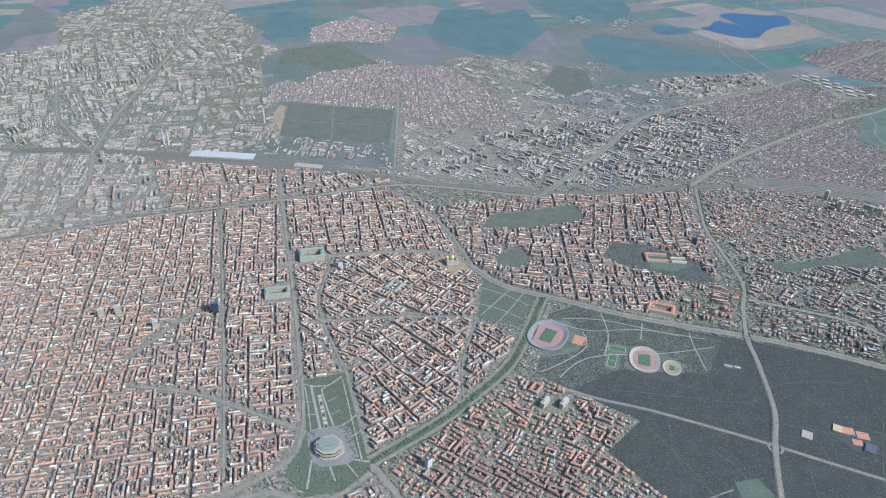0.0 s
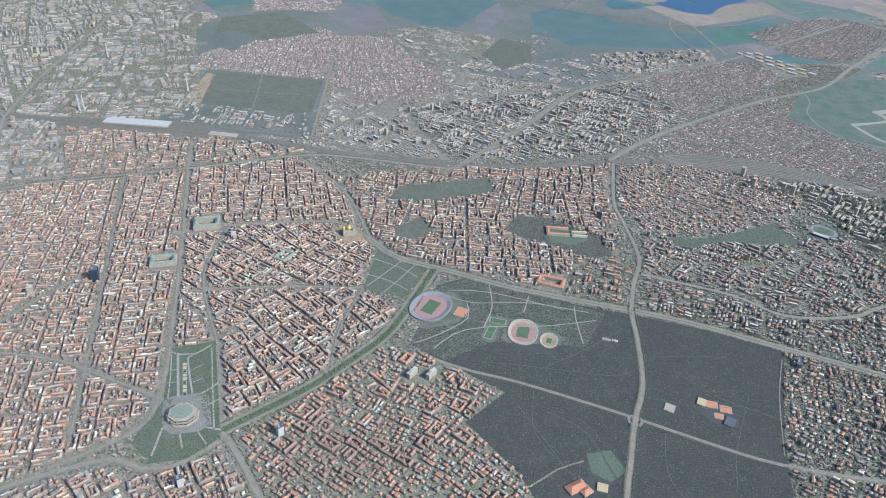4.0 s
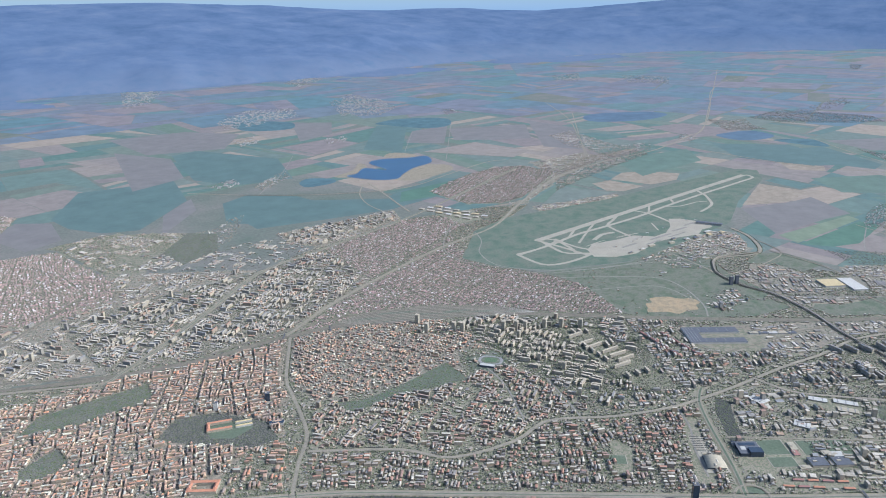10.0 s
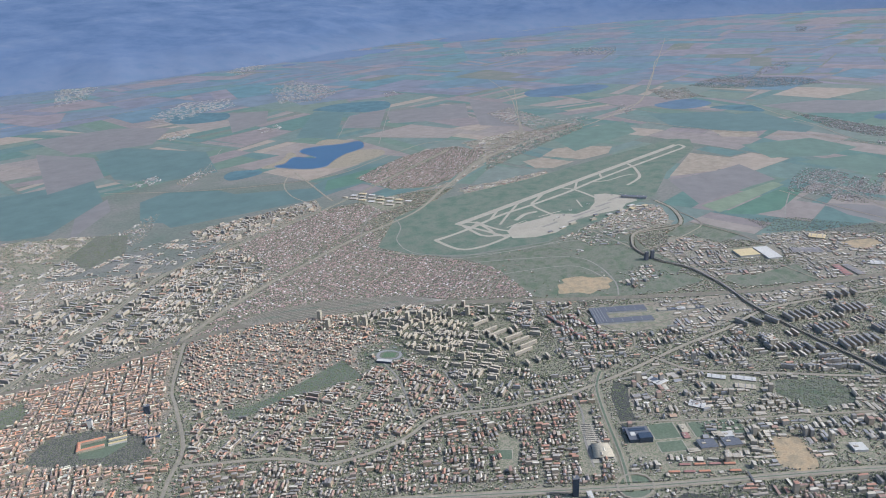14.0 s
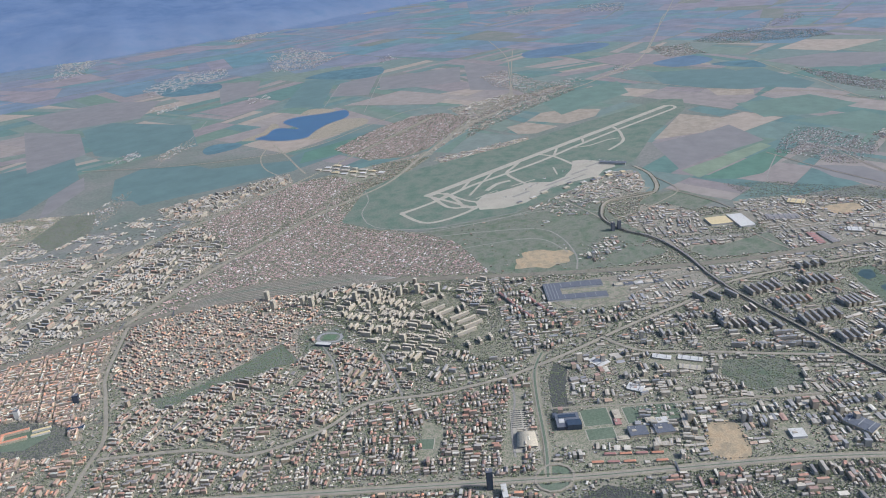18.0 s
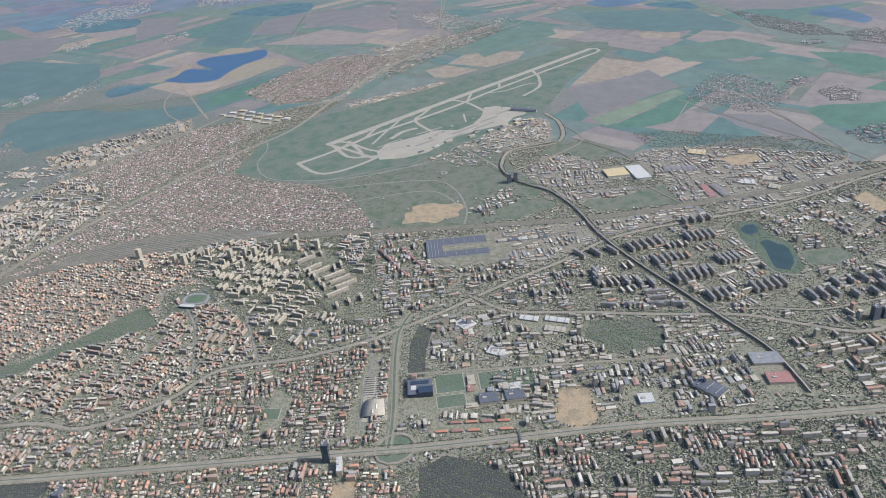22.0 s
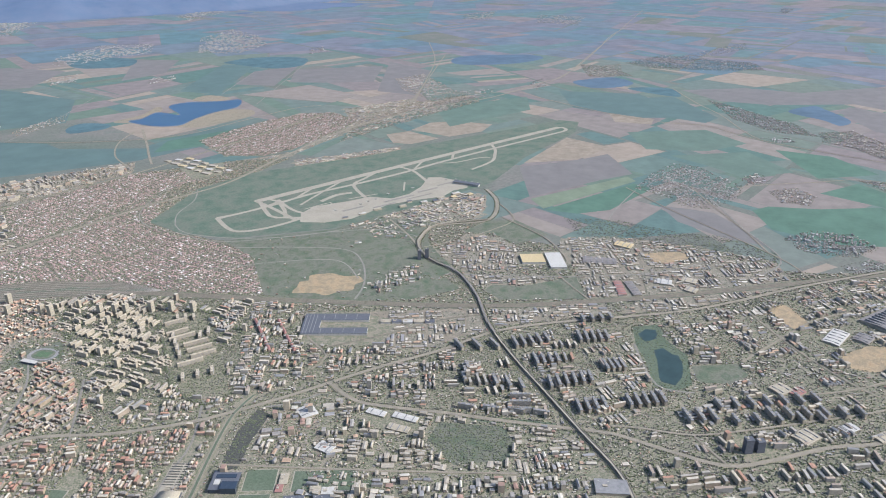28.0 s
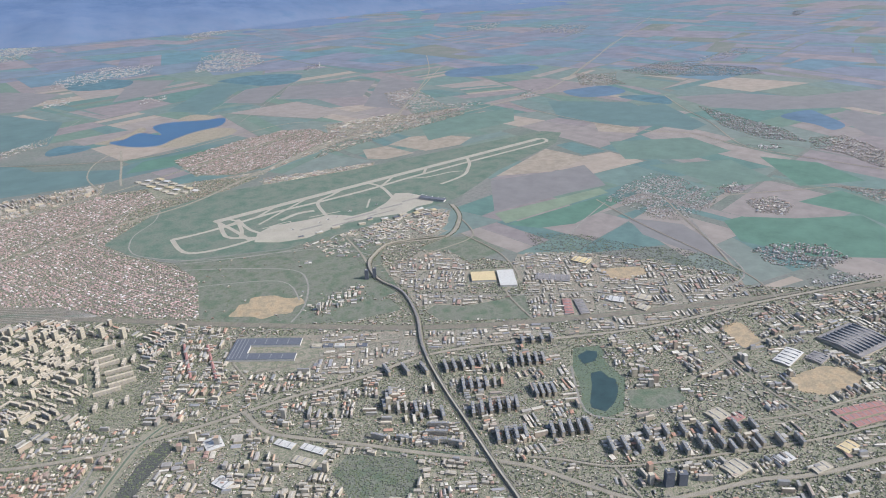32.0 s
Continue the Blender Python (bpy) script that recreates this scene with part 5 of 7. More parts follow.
district([(260, 330), (300, 300), (350, 262), (410, 272), (400, 320), (340, 340), (280, 380)], 28, 12, 8, 1.3, "hall", "wall_panel", "roof_hall", "pale sheds at the edge of the fields", 0.15, "ground", thin=0.35, seed=25)
district([(544, -104), (585, -126), (622, -154), (597, -156), (584, -165), (562, -185), (556, -198), (575, -208), (600, -220), (641, -262), (594, -276), (545, -245), (528, -225), (510, -186), (520, -160), (533, -128)], -38, 10, 7, 1.2, "garden|slab|hall", "wall_panel", "roof_grey", "low buildings among trees of a housing estate", 0.7, "town_green", thin=0.35, seed=26)
district([(456, -86), (496, -98), (544, -108), (533, -130), (520, -160), (510, -182), (491, -155), (472, -130), (460, -108)], -45, 12, 8, 1.2, "mixed|slab|garden", "wall_panel", "roof_grey", "low blocks among trees of a housing estate", 0.9, "town_green", thin=0.3, seed=27)
district([(411, -81), (452, -90), (472, -134), (505, -181), (500, -205), (477, -237), (440, -212), (392, -163), (358, -131)], -45, 9, 6, 1.1, "business|hall|garden|business", "wall_panel", "roof_hall", "workshops and pale roofed halls", 0.6, "town_green", thin=0.08, seed=28, pick=[(390, -150), (440, -200), (480, -235), (505, -190), (470, -135), (430, -130)], maker=hall_house, group="halls of the business quarter", most=150)
district([(622, -156), (660, -186), (719, -204), (790, -240), (790, -300), (700, -320), (660, -308), (594, -278), (641, -262), (615, -205), (605, -180), (612, -165)], -38, 13, 9, 1.4, "hall|business|garden", "wall_panel", "roof_hall", "mixed halls and blocks at the city's edge", 0.5, "town_green", thin=0.2, seed=30)
district([(594, -280), (545, -249), (528, -229), (505, -190), (480, -236), (500, -270), (570, -335), (640, -320)], -38, 12, 9, 1.2, "slab", "wall_panel", "roof_grey", "panel blocks of a housing estate", 1.1, "town_green", thin=0.25, seed=31)
HALLS = []
HALLS.append(([(538, -17), (560, -14), (554, -37), (535, -44), (526, -35)], 0.05))
HALLS.append(([(611, -10), (627, -4), (639, -24), (633, -45), (605, -68), (582, -45), (590, -12)], 0.1))
HALLS.append(([(578, -50), (614, -85), (602, -91), (574, -64)], 0.1))
HALLS.append(([(667, -54), (697, -80), (704, -90), (661, -122), (636, -92), (645, -70)], 0.0))
HALLS.append(([(636, -90), (661, -120), (634, -140), (608, -120)], 0.0))
HALLS.append(([(578, 65), (599, 67), (621, 54), (608, 27), (590, 17), (575, 34)], 0.1))
HALLS.append(([(600, 68), (634, 66), (660, 60), (686, 58), (694, 40), (672, 20), (653, 11), (612, 31)], 0.05))
HALLS.append(([(639, 229), (683, 212), (740, 196), (727, 182), (705, 184), (626, 205)], 0.15))
HALLS.append(([(560, -88), (608, -129), (600, -141), (570, -120), (545, -105)], 0.0))
HALLS.append(([(503, -42), (556, -86), (545, -104), (497, -94), (490, -78), (515, -66)], 0.12))
HALLS.append(([(661, -122), (704, -90), (722, -130), (735, -170), (709, -193), (670, -178), (636, -163), (600, -141), (634, -140)], 0.08))
HALLS.append(([(416, -90), (437, -98), (431, -122), (424, -132), (402, -110)], 0.1))
district([(612, -164), (617, -184), (606, -215), (603, -226), (588, -221), (573, -205), (590, -192), (599, -177)], -38, 11, 8, 1.0, "hall|business|garden", "wall_panel", "roof_hall", "halls and low blocks beyond the park lakes", 0.9, "town_green", thin=0.1, seed=47)
district([(240, 441), (289, 447), (324, 418), (350, 396), (300, 341), (255, 294), (256, 327), (252, 384), (248, 424)], 25, 11, 8, 1.0, "works|hall|tiny", "wall_panel", "roof_hall", "sheds and small works beyond the suburb", 0.4, "town_green", thin=0.3, seed=48)
district([(554, -13), (568, -17), (561, -37), (541, -37), (526, -33), (527, -20)], -40, 9, 6, 0.9, "hall|business", "wall_panel", "roof_hall", "halls and yards beside the meadow", 0.2, "town", thin=0.05, seed=49)
district([(562, 48), (565, 34), (579, 33), (594, 26), (591, 9), (576, -1), (571, 17), (559, 30)], -40, 8, 5, 0.9, "hall", "wall_panel", "roof_hall", "low sheds beside the airport road", 0.2, "town", thin=0.1, seed=50)
# station yards and the northern works
district([(66, 300), (135, 264), (126, 226), (100, 244), (60, 266), (30, 281)], -28, 12, 6, 1.4, "hall", "wall_panel", "roof_hall", "long railway sheds and stores", 0.3, "ground", thin=0.25, seed=43)
district([(-95, 712), (-30, 762), (27, 801), (62, 805), (104, 589), (71, 531), (37, 640), (-26, 624), (-88, 582)], -15, 12, 8, 1.4, "works|works|hall", "wall_panel", "roof_hall", "far works and pale warehouses", 0.6, "town_green", thin=0.15, seed=44)
district([(139, 530), (158, 593), (216, 631), (249, 572), (218, 510), (172, 533)], 20, 8, 5, 0.9, "tiny|tiny|hall", "wall_light", "roof_pink", "far suburb of small red-roofed houses", 0.2, "town_green", thin=0.1, seed=45)
for k, (poly, th) in enumerate(HALLS):
    district(poly, -42 if k not in (5, 6, 7) else 10, 9, 6, 0.9, "hall", "wall_panel", "roof_hall", "halls and sheds with pale and rusty roofs", 0.12, "town", thin=th, seed=80 + k, pick=HALL_STRETCH if k in (3, 4) else None, maker=hall_house, group="warehouses beside the viaduct", most=70)
district([(606, 348), (651, 367), (704, 381), (753, 381), (780, 363), (775, 310), (711, 281), (661, 260), (625, 258), (599, 284)], 25, 7, 4.2, 0.95, "tiny", "wall_light", "roof_pink", "small houses of a suburb with red roofs", 0.9, "town_green", 0.35, seed=34)
district([(772, 306), (837, 332), (905, 340), (966, 333), (948, 289), (860, 278), (769, 263), (704, 250)], 25, 12, 7, 1.2, "hall|tiny", "wall_panel", "roof_hall", "pale workshops along the highway", 0.3, "ground", thin=0.2, seed=36)
district([(635, 206), (662, 204), (696, 200), (730, 193), (730, 174), (688, 172), (650, 185), (630, 194)], -14, 9, 5, 1.0, "hall", "wall_panel", "roof_hall", "low sheds beside the runway", 0.2, "ground", thin=0.15, seed=38)
district([(599, 73), (629, 76), (654, 67), (670, 59), (678, 41), (663, 22), (632, 15), (614, 24), (602, 32), (588, 26), (580, 35), (588, 61)], -20, 7, 5, 0.8, "hall|business", "wall_panel", "roof_hall", "airport offices and sheds", 0.4, "town_green", thin=0.05, seed=39)
district([(600, 262), (650, 250), (770, 320), (800, 370), (900, 360), (890, 320), (752, 284), (640, 240)], 25, 12, 7, 1.2, "hall", "wall_panel", "roof_hall", "pale workshops along the highway", 0.1, "town", thin=0.3, seed=36)
district([(794, -30), (838, -18), (882, -12), (891, -35), (875, -60), (871, -85), (833, -100), (793, -96), (784, -78), (794, -57)], 0, 7, 4.5, 0.9, "tiny", "wall_white", "roof_pale", "small houses of a village with dull roofs", 0.25, "ground", thin=0.10, seed=100)
district([(886, -74), (910, -82), (891, -101), (867, -89)], 37, 7, 4.5, 0.9, "hall", "wall_white", "roof_hall", "pale halls and sheds among the fields", 0.25, "ground", thin=0.25, seed=101)
district([(867, -106), (894, -119), (880, -141), (855, -145), (847, -127)], 4, 7, 4.5, 0.9, "tiny|hall", "wall_white", "roof_hall", "small houses of a village with dull roofs", 0.25, "ground", thin=0.35, seed=102)
district([(1168, 103), (1153, 56), (1131, 11), (1116, -28), (1077, -68), (1061, -28), (1088, 30)], 41, 7, 4.5, 0.9, "tiny|hall", "wall_white", "roof_pale", "small houses of a village with dull roofs", 0.25, "ground", thin=0.15, seed=103)
district([(1096, -60), (1128, -83), (1096, -126), (1075, -164), (1031, -177), (1029, -147), (1054, -109), (1056, -79)], 8, 7, 4.5, 0.9, "tiny|hall|villa", "wall_white", "roof_hall", "small houses of a village with dull roofs", 0.25, "ground", thin=0.25, seed=104)
district([(949, -147), (968, -175), (1003, -185), (948, -200), (932, -178)], 45, 7, 4.5, 0.9, "hall|tiny", "wall_white", "roof_hall", "pale halls and sheds among the fields", 0.25, "ground", thin=0.20, seed=105)
district([(1342, 339), (1469, 343), (1486, 266), (1501, 194), (1441, 147), (1374, 206), (1326, 275)], 12, 7, 4.5, 0.9, "tiny", "wall_white", "roof_pale", "small houses of a village with dull roofs", 0.25, "ground", thin=0.45, seed=106)
district([(1282, 385), (1292, 326), (1245, 260), (1193, 301)], 49, 7, 4.5, 0.9, "hall|tiny", "wall_white", "roof_hall", "pale halls and sheds among the fields", 0.25, "ground", thin=0.25, seed=107)
district([(776, -156), (804, -164), (818, -187), (806, -209), (776, -203), (763, -176)], 16, 7, 4.5, 0.9, "tiny|villa", "wall_white", "roof_pale", "small houses of a village with dull roofs", 0.25, "ground", thin=0.15, seed=108)
district([(757, -201), (780, -208), (801, -242), (775, -249), (748, -226), (742, -209)], -17, 7, 4.5, 0.9, "tiny", "wall_white", "roof_pale", "small houses of a village with dull roofs", 0.25, "ground", thin=0.15, seed=109)
district([(749, -237), (771, -250), (752, -256), (736, -244)], 20, 7, 4.5, 0.9, "hall", "wall_white", "roof_hall", "pale halls and sheds among the fields", 0.06, "ground", thin=0.50, seed=110)
district([(1076, 324), (1131, 340), (1105, 302), (1061, 290)], -13, 7, 4.5, 0.9, "hall", "wall_white", "roof_pale", "pale halls and sheds among the fields", 0.06, "ground", thin=0.40, seed=111)
district([(1025, -27), (1055, -43), (1037, -65), (1015, -49)], 24, 7, 4.5, 0.9, "hall", "wall_white", "roof_pale", "pale halls and sheds among the fields", 0.06, "ground", thin=0.40, seed=112)
district([(974, 482), (1031, 486), (1001, 415), (961, 328), (910, 335), (926, 410)], -9, 7, 4.5, 0.9, "hall|tiny", "wall_white", "roof_hall", "pale halls and sheds among the fields", 0.06, "ground", thin=0.50, seed=113)
district([(980, 1099), (1105, 1198), (1097, 1079), (1031, 926), (931, 858), (881, 911)], 28, 7, 4.5, 0.9, "tiny", "wall_white", "roof_pale", "small houses of a village with dull roofs", 0.06, "ground", thin=0.50, seed=114)
district([(678, 1016), (791, 1119), (880, 1086), (824, 971), (702, 926), (645, 926)], -5, 7, 4.5, 0.9, "tiny", "wall_white", "roof_pale", "small houses of a village with dull roofs", 0.06, "ground", thin=0.55, seed=115)
district([(819, 1915), (946, 2028), (877, 1728), (709, 1396), (629, 1349)], 32, 7, 4.5, 0.9, "tiny", "wall_white", "roof_pale", "small houses of a village with dull roofs", 0.06, "ground", thin=0.60, seed=116)
district([(1136, 1551), (1666, 2151), (1690, 2006), (1402, 1684), (1105, 1416)], -1, 7, 4.5, 0.9, "tiny", "wall_white", "roof_pale", "small houses of a village with dull roofs", 0.06, "ground", thin=0.70, seed=117)
district([(601, 814), (653, 831), (627, 759), (592, 758)], 36, 7, 4.5, 0.9, "hall", "wall_white", "roof_pale", "pale halls and sheds among the fields", 0.06, "ground", thin=0.50, seed=118)
district([(712, 723), (757, 727), (734, 678), (696, 678)], 3, 7, 4.5, 0.9, "hall", "wall_white", "roof_pale", "pale halls and sheds among the fields", 0.06, "ground", thin=0.50, seed=119)
district([(440, 555), (486, 572), (479, 535), (445, 524)], 40, 7, 4.5, 0.9, "hall", "wall_white", "roof_pale", "pale halls and sheds among the fields", 0.06, "ground", thin=0.40, seed=120)
district([(482, 517), (553, 566), (538, 528), (476, 486)], 7, 7, 4.5, 0.9, "hall|tiny", "wall_white", "roof_hall", "pale halls and sheds among the fields", 0.06, "ground", thin=0.60, seed=121)
district([(1051, 820), (1094, 835), (1065, 771), (1017, 766)], 44, 7, 4.5, 0.9, "hall", "wall_white", "roof_pale", "pale halls and sheds among the fields", 0.06, "ground", thin=0.60, seed=122)
district([(939, 381), (1021, 332), (963, 292), (909, 333)], 11, 7, 4.5, 0.9, "hall", "wall_white", "roof_hall", "pale halls and sheds among the fields", 0.06, "ground", thin=0.60, seed=123)
district([(1260, 356), (1332, 338), (1262, 291), (1206, 315)], 48, 7, 4.5, 0.9, "tiny|hall", "wall_white", "roof_pale", "small houses of a village with dull roofs", 0.06, "ground", thin=0.60, seed=124)
district([(1432, 315), (1739, 320), (1651, 274), (1377, 280)], 15, 7, 4.5, 0.9, "tiny", "wall_white", "roof_pale", "small houses of a village with dull roofs", 0.06, "ground", thin=0.70, seed=125)
district([(1881, 964), (1930, 841), (1740, 727), (1716, 833)], -18, 7, 4.5, 0.9, "tiny", "wall_white", "roof_pale", "small houses of a village with dull roofs", 0.06, "ground", thin=0.70, seed=126)
district([(3289, 515), (3232, 401), (2896, 329), (3008, 427)], 19, 7, 4.5, 0.9, "hall", "wall_white", "roof_pale", "pale halls and sheds among the fields", 0.06, "ground", thin=0.70, seed=127)
district([(2208, 169), (2350, 144), (2115, 86), (2115, 137)], -14, 7, 4.5, 0.9, "hall", "wall_white", "roof_pale", "pale halls and sheds among the fields", 0.06, "ground", thin=0.70, seed=128)
district([(2609, 612), (2566, 560), (2408, 515), (2429, 549)], 23, 7, 4.5, 0.9, "hall", "wall_white", "roof_pale", "pale halls and sheds among the fields", 0.06, "ground", thin=0.60, seed=129)
district([(1740, 1106), (1872, 1104), (1692, 965), (1624, 990)], -10, 7, 4.5, 0.9, "tiny", "wall_white", "roof_pale", "small houses of a village with dull roofs", 0.06, "ground", thin=0.70, seed=130)
district([(312, 366), (337, 395), (372, 389), (400, 412), (417, 415), (373, 350), (333, 324), (302, 330)], 27, 7, 4.5, 0.9, "tiny|hall|villa", "wall_white", "roof_hall", "small houses of a village with dull roofs", 0.06, "ground", thin=0.65, seed=131)

# ---- waste ground between quarters: scrub, sheds and garages ----
CITY = [(-60, 300), (30, 262), (140, 190), (200, 168), (260, 255), (350, 258), (410, 275), (520, 285), (600, 262), (640, 235), (560, 205), (480, 150), (500, 90), (560, 60), (620, 66), (640, 40), (660, -10), (648, -45), (700, -140), (735, -195), (790, -240), (700, -320), (560, -330), (300, -230), (141, -125), (60, -125), (-60, -110)]
area("town_ground", CITY, 0.012, M["town_green"], "grey-green waste ground between quarters", "ground")
p = scatter(CITY, 0.75)
ok = off_roads(p, 0.12)
ok &= ~inside(GREEN_E, p) | (rng.random(len(p)) < 0.06)
for q in (*CLEAR, *TAKEN, *WATER_POLYS):
    ok &= ~inside(q, p)
p = p[ok]
pick_ = rng.random(len(p))
clumps("scrub", p[pick_ < 0.4], 0.4, 0.5, M["bare_town"], "bare scrub on waste ground between quarters")
clumps("scrub", p[(pick_ >= 0.4) & (pick_ < 0.75)], 0.4, 0.45, M["leaf"], "green bushes on waste ground between quarters")
q = p[pick_ > 0.86]
k = len(q)
houses("sheds", np.c_[q, rng.uniform(0.6, 2.2, k), rng.uniform(0.4, 1.0, k), rng.uniform(0.25, 0.8, k), rng.choice((0.4, 1.97, -0.75, 0.82), k), rng.uniform(0.03, 0.2, k), np.full(k, 0.1)], M["wall_old"], M["roof_hall"], "sheds and garages on waste ground")

# ---- woods ----
for poly, dens, green, sz in ((PARK, 4.2, 0.12, 0.27), (PARK_A, 1.5, 0.4, 0.4), (CAMPUS, 3.6, 0.2, 0.28), (NDK, 1.3, 0.4, 0.34), (GREENWAY, 1.5, 0.4, 0.4), (CEMETERY, 1.6, 0.1, 0.34), (LAKESIDE, 0.6, 0.6, 0.28),
                              (BUSHES, 1.6, 0.5, 0.28), (WOODS_S, 3.6, 0.2, 0.28), (RIVER, 0.5, 0.4, 0.45), (CORRIDOR, 2.4, 0.3, 0.36), (ZAIMOV, 1.5, 0.4, 0.42), (GARDEN6, 1.6, 0.4, 0.42), (WOOD_N, 0.7, 0.4, 0.5), (WOOD_E, 1.2, 0.2, 0.4)):
    p = scatter(poly, dens)
    p = p[off_roads(p, 0.0)]
    if poly is PARK:
        p = p[~inside(PARK_N, p) | (rng.random(len(p)) < 0.72)]
    for q in (*PARK_OPEN, *WATER_POLYS):
        p = p[~inside(q, p)]
    g = rng.random(len(p)) < green
    clumps("woodland", p[g], sz * 1.1, 0.26, M["leaf"], "trees with young green leaves")
    clumps("woodland", p[~g], sz * 1.1, 0.22, M["bare_town" if poly in (CEMETERY, WOOD_E, WOOD_N, CAMPUS, ZAIMOV, GARDEN6, GREENWAY, NDK, PARK_A) else "bare"], "bare grey-brown woodland before leafing")
# belts of trees in the panel estate
for belt, wide in (([(424, 27), (418, 10), (411, -12), (404, -30), (401, -42), (401, -51), (403, -61), (408, -66), (415, -65)], 0.5), ([(357, 89), (370, 78), (378, 61), (383, 33), (383, 5), (380, -8)], 1.0), ([(438, 22), (446, 11), (448, -6), (448, -21)], 0.8)):
    q = np.array([v.to_2d()[:] for v in smooth_line(belt, 0.5)])
    q = np.concatenate([q + rng.normal(0, wide, q.shape) for _ in range(4)])
    clumps("tree_belt", q[::2], 0.4, 0.7, M["leaf"], "belt of green trees along a stream")
    clumps("tree_belt", q[1::2], 0.4, 0.7, M["bare_town"], "belt of bare trees along a stream")
area("town_ground", ESTATE, 0.035, M["yard_green"], "green yards between panel blocks", "ground")
q = scatter(ESTATE, 0.9)
clumps("yard_trees", q[::2], 0.29, 0.45, M["leaf"], "small green trees between panel blocks")
clumps("yard_trees", q[1::2], 0.29, 0.45, M["bare_town"], "small bare trees between panel blocks")
# ---- landmarks ----
def stadium(x, y, turn, rx, ry, px, py, label, stand_mat, rise=1.2, power=2.3, track="track"):
    t = thing("stadium", x, y, turn, 0, label, "stadium")
    bm = bmesh.new()
    inner, mid, outer = oval(rx * 0.76, ry * 0.76, 40, power), oval(rx * 0.95, ry * 0.95, 40, power), oval(rx, ry, 40, power)
    rings = []
    for pts, z in ((inner, 0.12), (mid, rise), (outer, rise), (outer, 0.05)):
        rings.append([bm.verts.new((a, b, z)) for a, b in pts])
    for r0, r1 in zip(rings, rings[1:]):
        for k in range(40):
            bm.faces.new((r0[k], r0[(k + 1) % 40], r1[(k + 1) % 40], r1[k]))
    bmesh.ops.recalc_face_normals(bm, faces=bm.faces)
    part("stand", bm, stand_mat, t, "sloping ring of pale seats")
    part("track", prism(oval(rx * 0.76, ry * 0.76, 40, power), 0.05, 0.11), M[track], t, "reddish running track")
    part("pitch", prism([(-px / 2, -py / 2), (px / 2, -py / 2), (px / 2, py / 2), (-px / 2, py / 2)], 0.11, 0.14), M["pitch"], t, "green grass pitch")
    for k in range(6):
        part("mown_stripe", box(-px / 2 + (k * 2 + 0.5) * px / 12, -py / 2 + 0.1, 0.14, -px / 2 + (k * 2 + 1.4) * px / 12, py / 2 - 0.1, 0.146), M["lawn"], t)
    return t


stadium(133.5, 33, 40, 11.2, 8.8, 9.8, 5.8, "large oval stadium with pale blue-grey stands and red track", M["seats"], 0.8)
stadium(165, 3.6, 54, 8.8, 6.6, 7.8, 5.2, "oval stadium with pinkish stands and green pitch", M["cream"], 0.5)
stadium(173, -5.2, 50, 5.2, 4.0, 3.4, 2.2, "small oval sports ground with sandy ring", M["cream"], 0.35, 2.0, "sand")
area("lawn", [(352, 14), (374, 16), (378, 34), (360, 40), (350, 26)], 0.056, M["meadow"], "green grounds round the sports field", "lawn")
stadium(367.5, 27, -55, 7.2, 5.4, 7.0, 4.4, "oval sports ground with green pitch and grey track", M["seats"], 0.2, 2.6, "meadow")
part_stand = thing("grandstand", 360.5, 23, -60, 0, "pale covered grandstand beside the sports ground", "grandstand")
part("tier", box(-4, -1.2, 0, 4, 1.2, 1.0), M["slate"], part_stand)
part("roof", box(-4.2, -1.4, 1.3, 4.2, 1.0, 1.42), M["white"], part_stand, "white canopy roof")
for k in range(5):
    part("post", box(-4 + k * 2, -1.2, 1.0, -3.8 + k * 2, -1.0, 1.3), M["slate"], part_stand)


def court(x, y, turn, w, d, mat, label, n=1):
    t = thing("sports_court", x, y, turn, 0, label, "sports court")
    part("base", box(-w / 2 - 0.3, -d / 2 - 0.3, 0, w / 2 + 0.3, d / 2 + 0.3, 0.1), M["concrete"], t, "pale concrete edge")
    for k in range(n):
        x0 = -w / 2 + k * w / n
        part("playing_field", box(x0 + 0.12, -d / 2, 0.1, x0 + w / n - 0.12, d / 2, 0.13), M[mat], t)
    return t


court(338.5, -77.7, -48, 10.4, 6.4, "lawn", "worn green school sports pitch")
court(145.2, 25, 45, 6.0, 5.2, "clay", "orange clay tennis courts in the park", 4)
court(215, -60, -35, 4.0, 3.4, "clay", "orange clay tennis courts in the wood", 2)
court(218.5, -64, -35, 4.0, 3.4, "clay", "orange clay tennis courts in the wood", 2)
court(213.5, -66, -35, 3.0, 2.6, "clay", "orange clay tennis court in the wood", 1)
court(158, 14, -37, 7.0, 3.0, "pitch", "green training pitch in the park")
court(151.3, 8, 47, 8.5, 3.2, "pitch", "green training pitches in the park", 2)


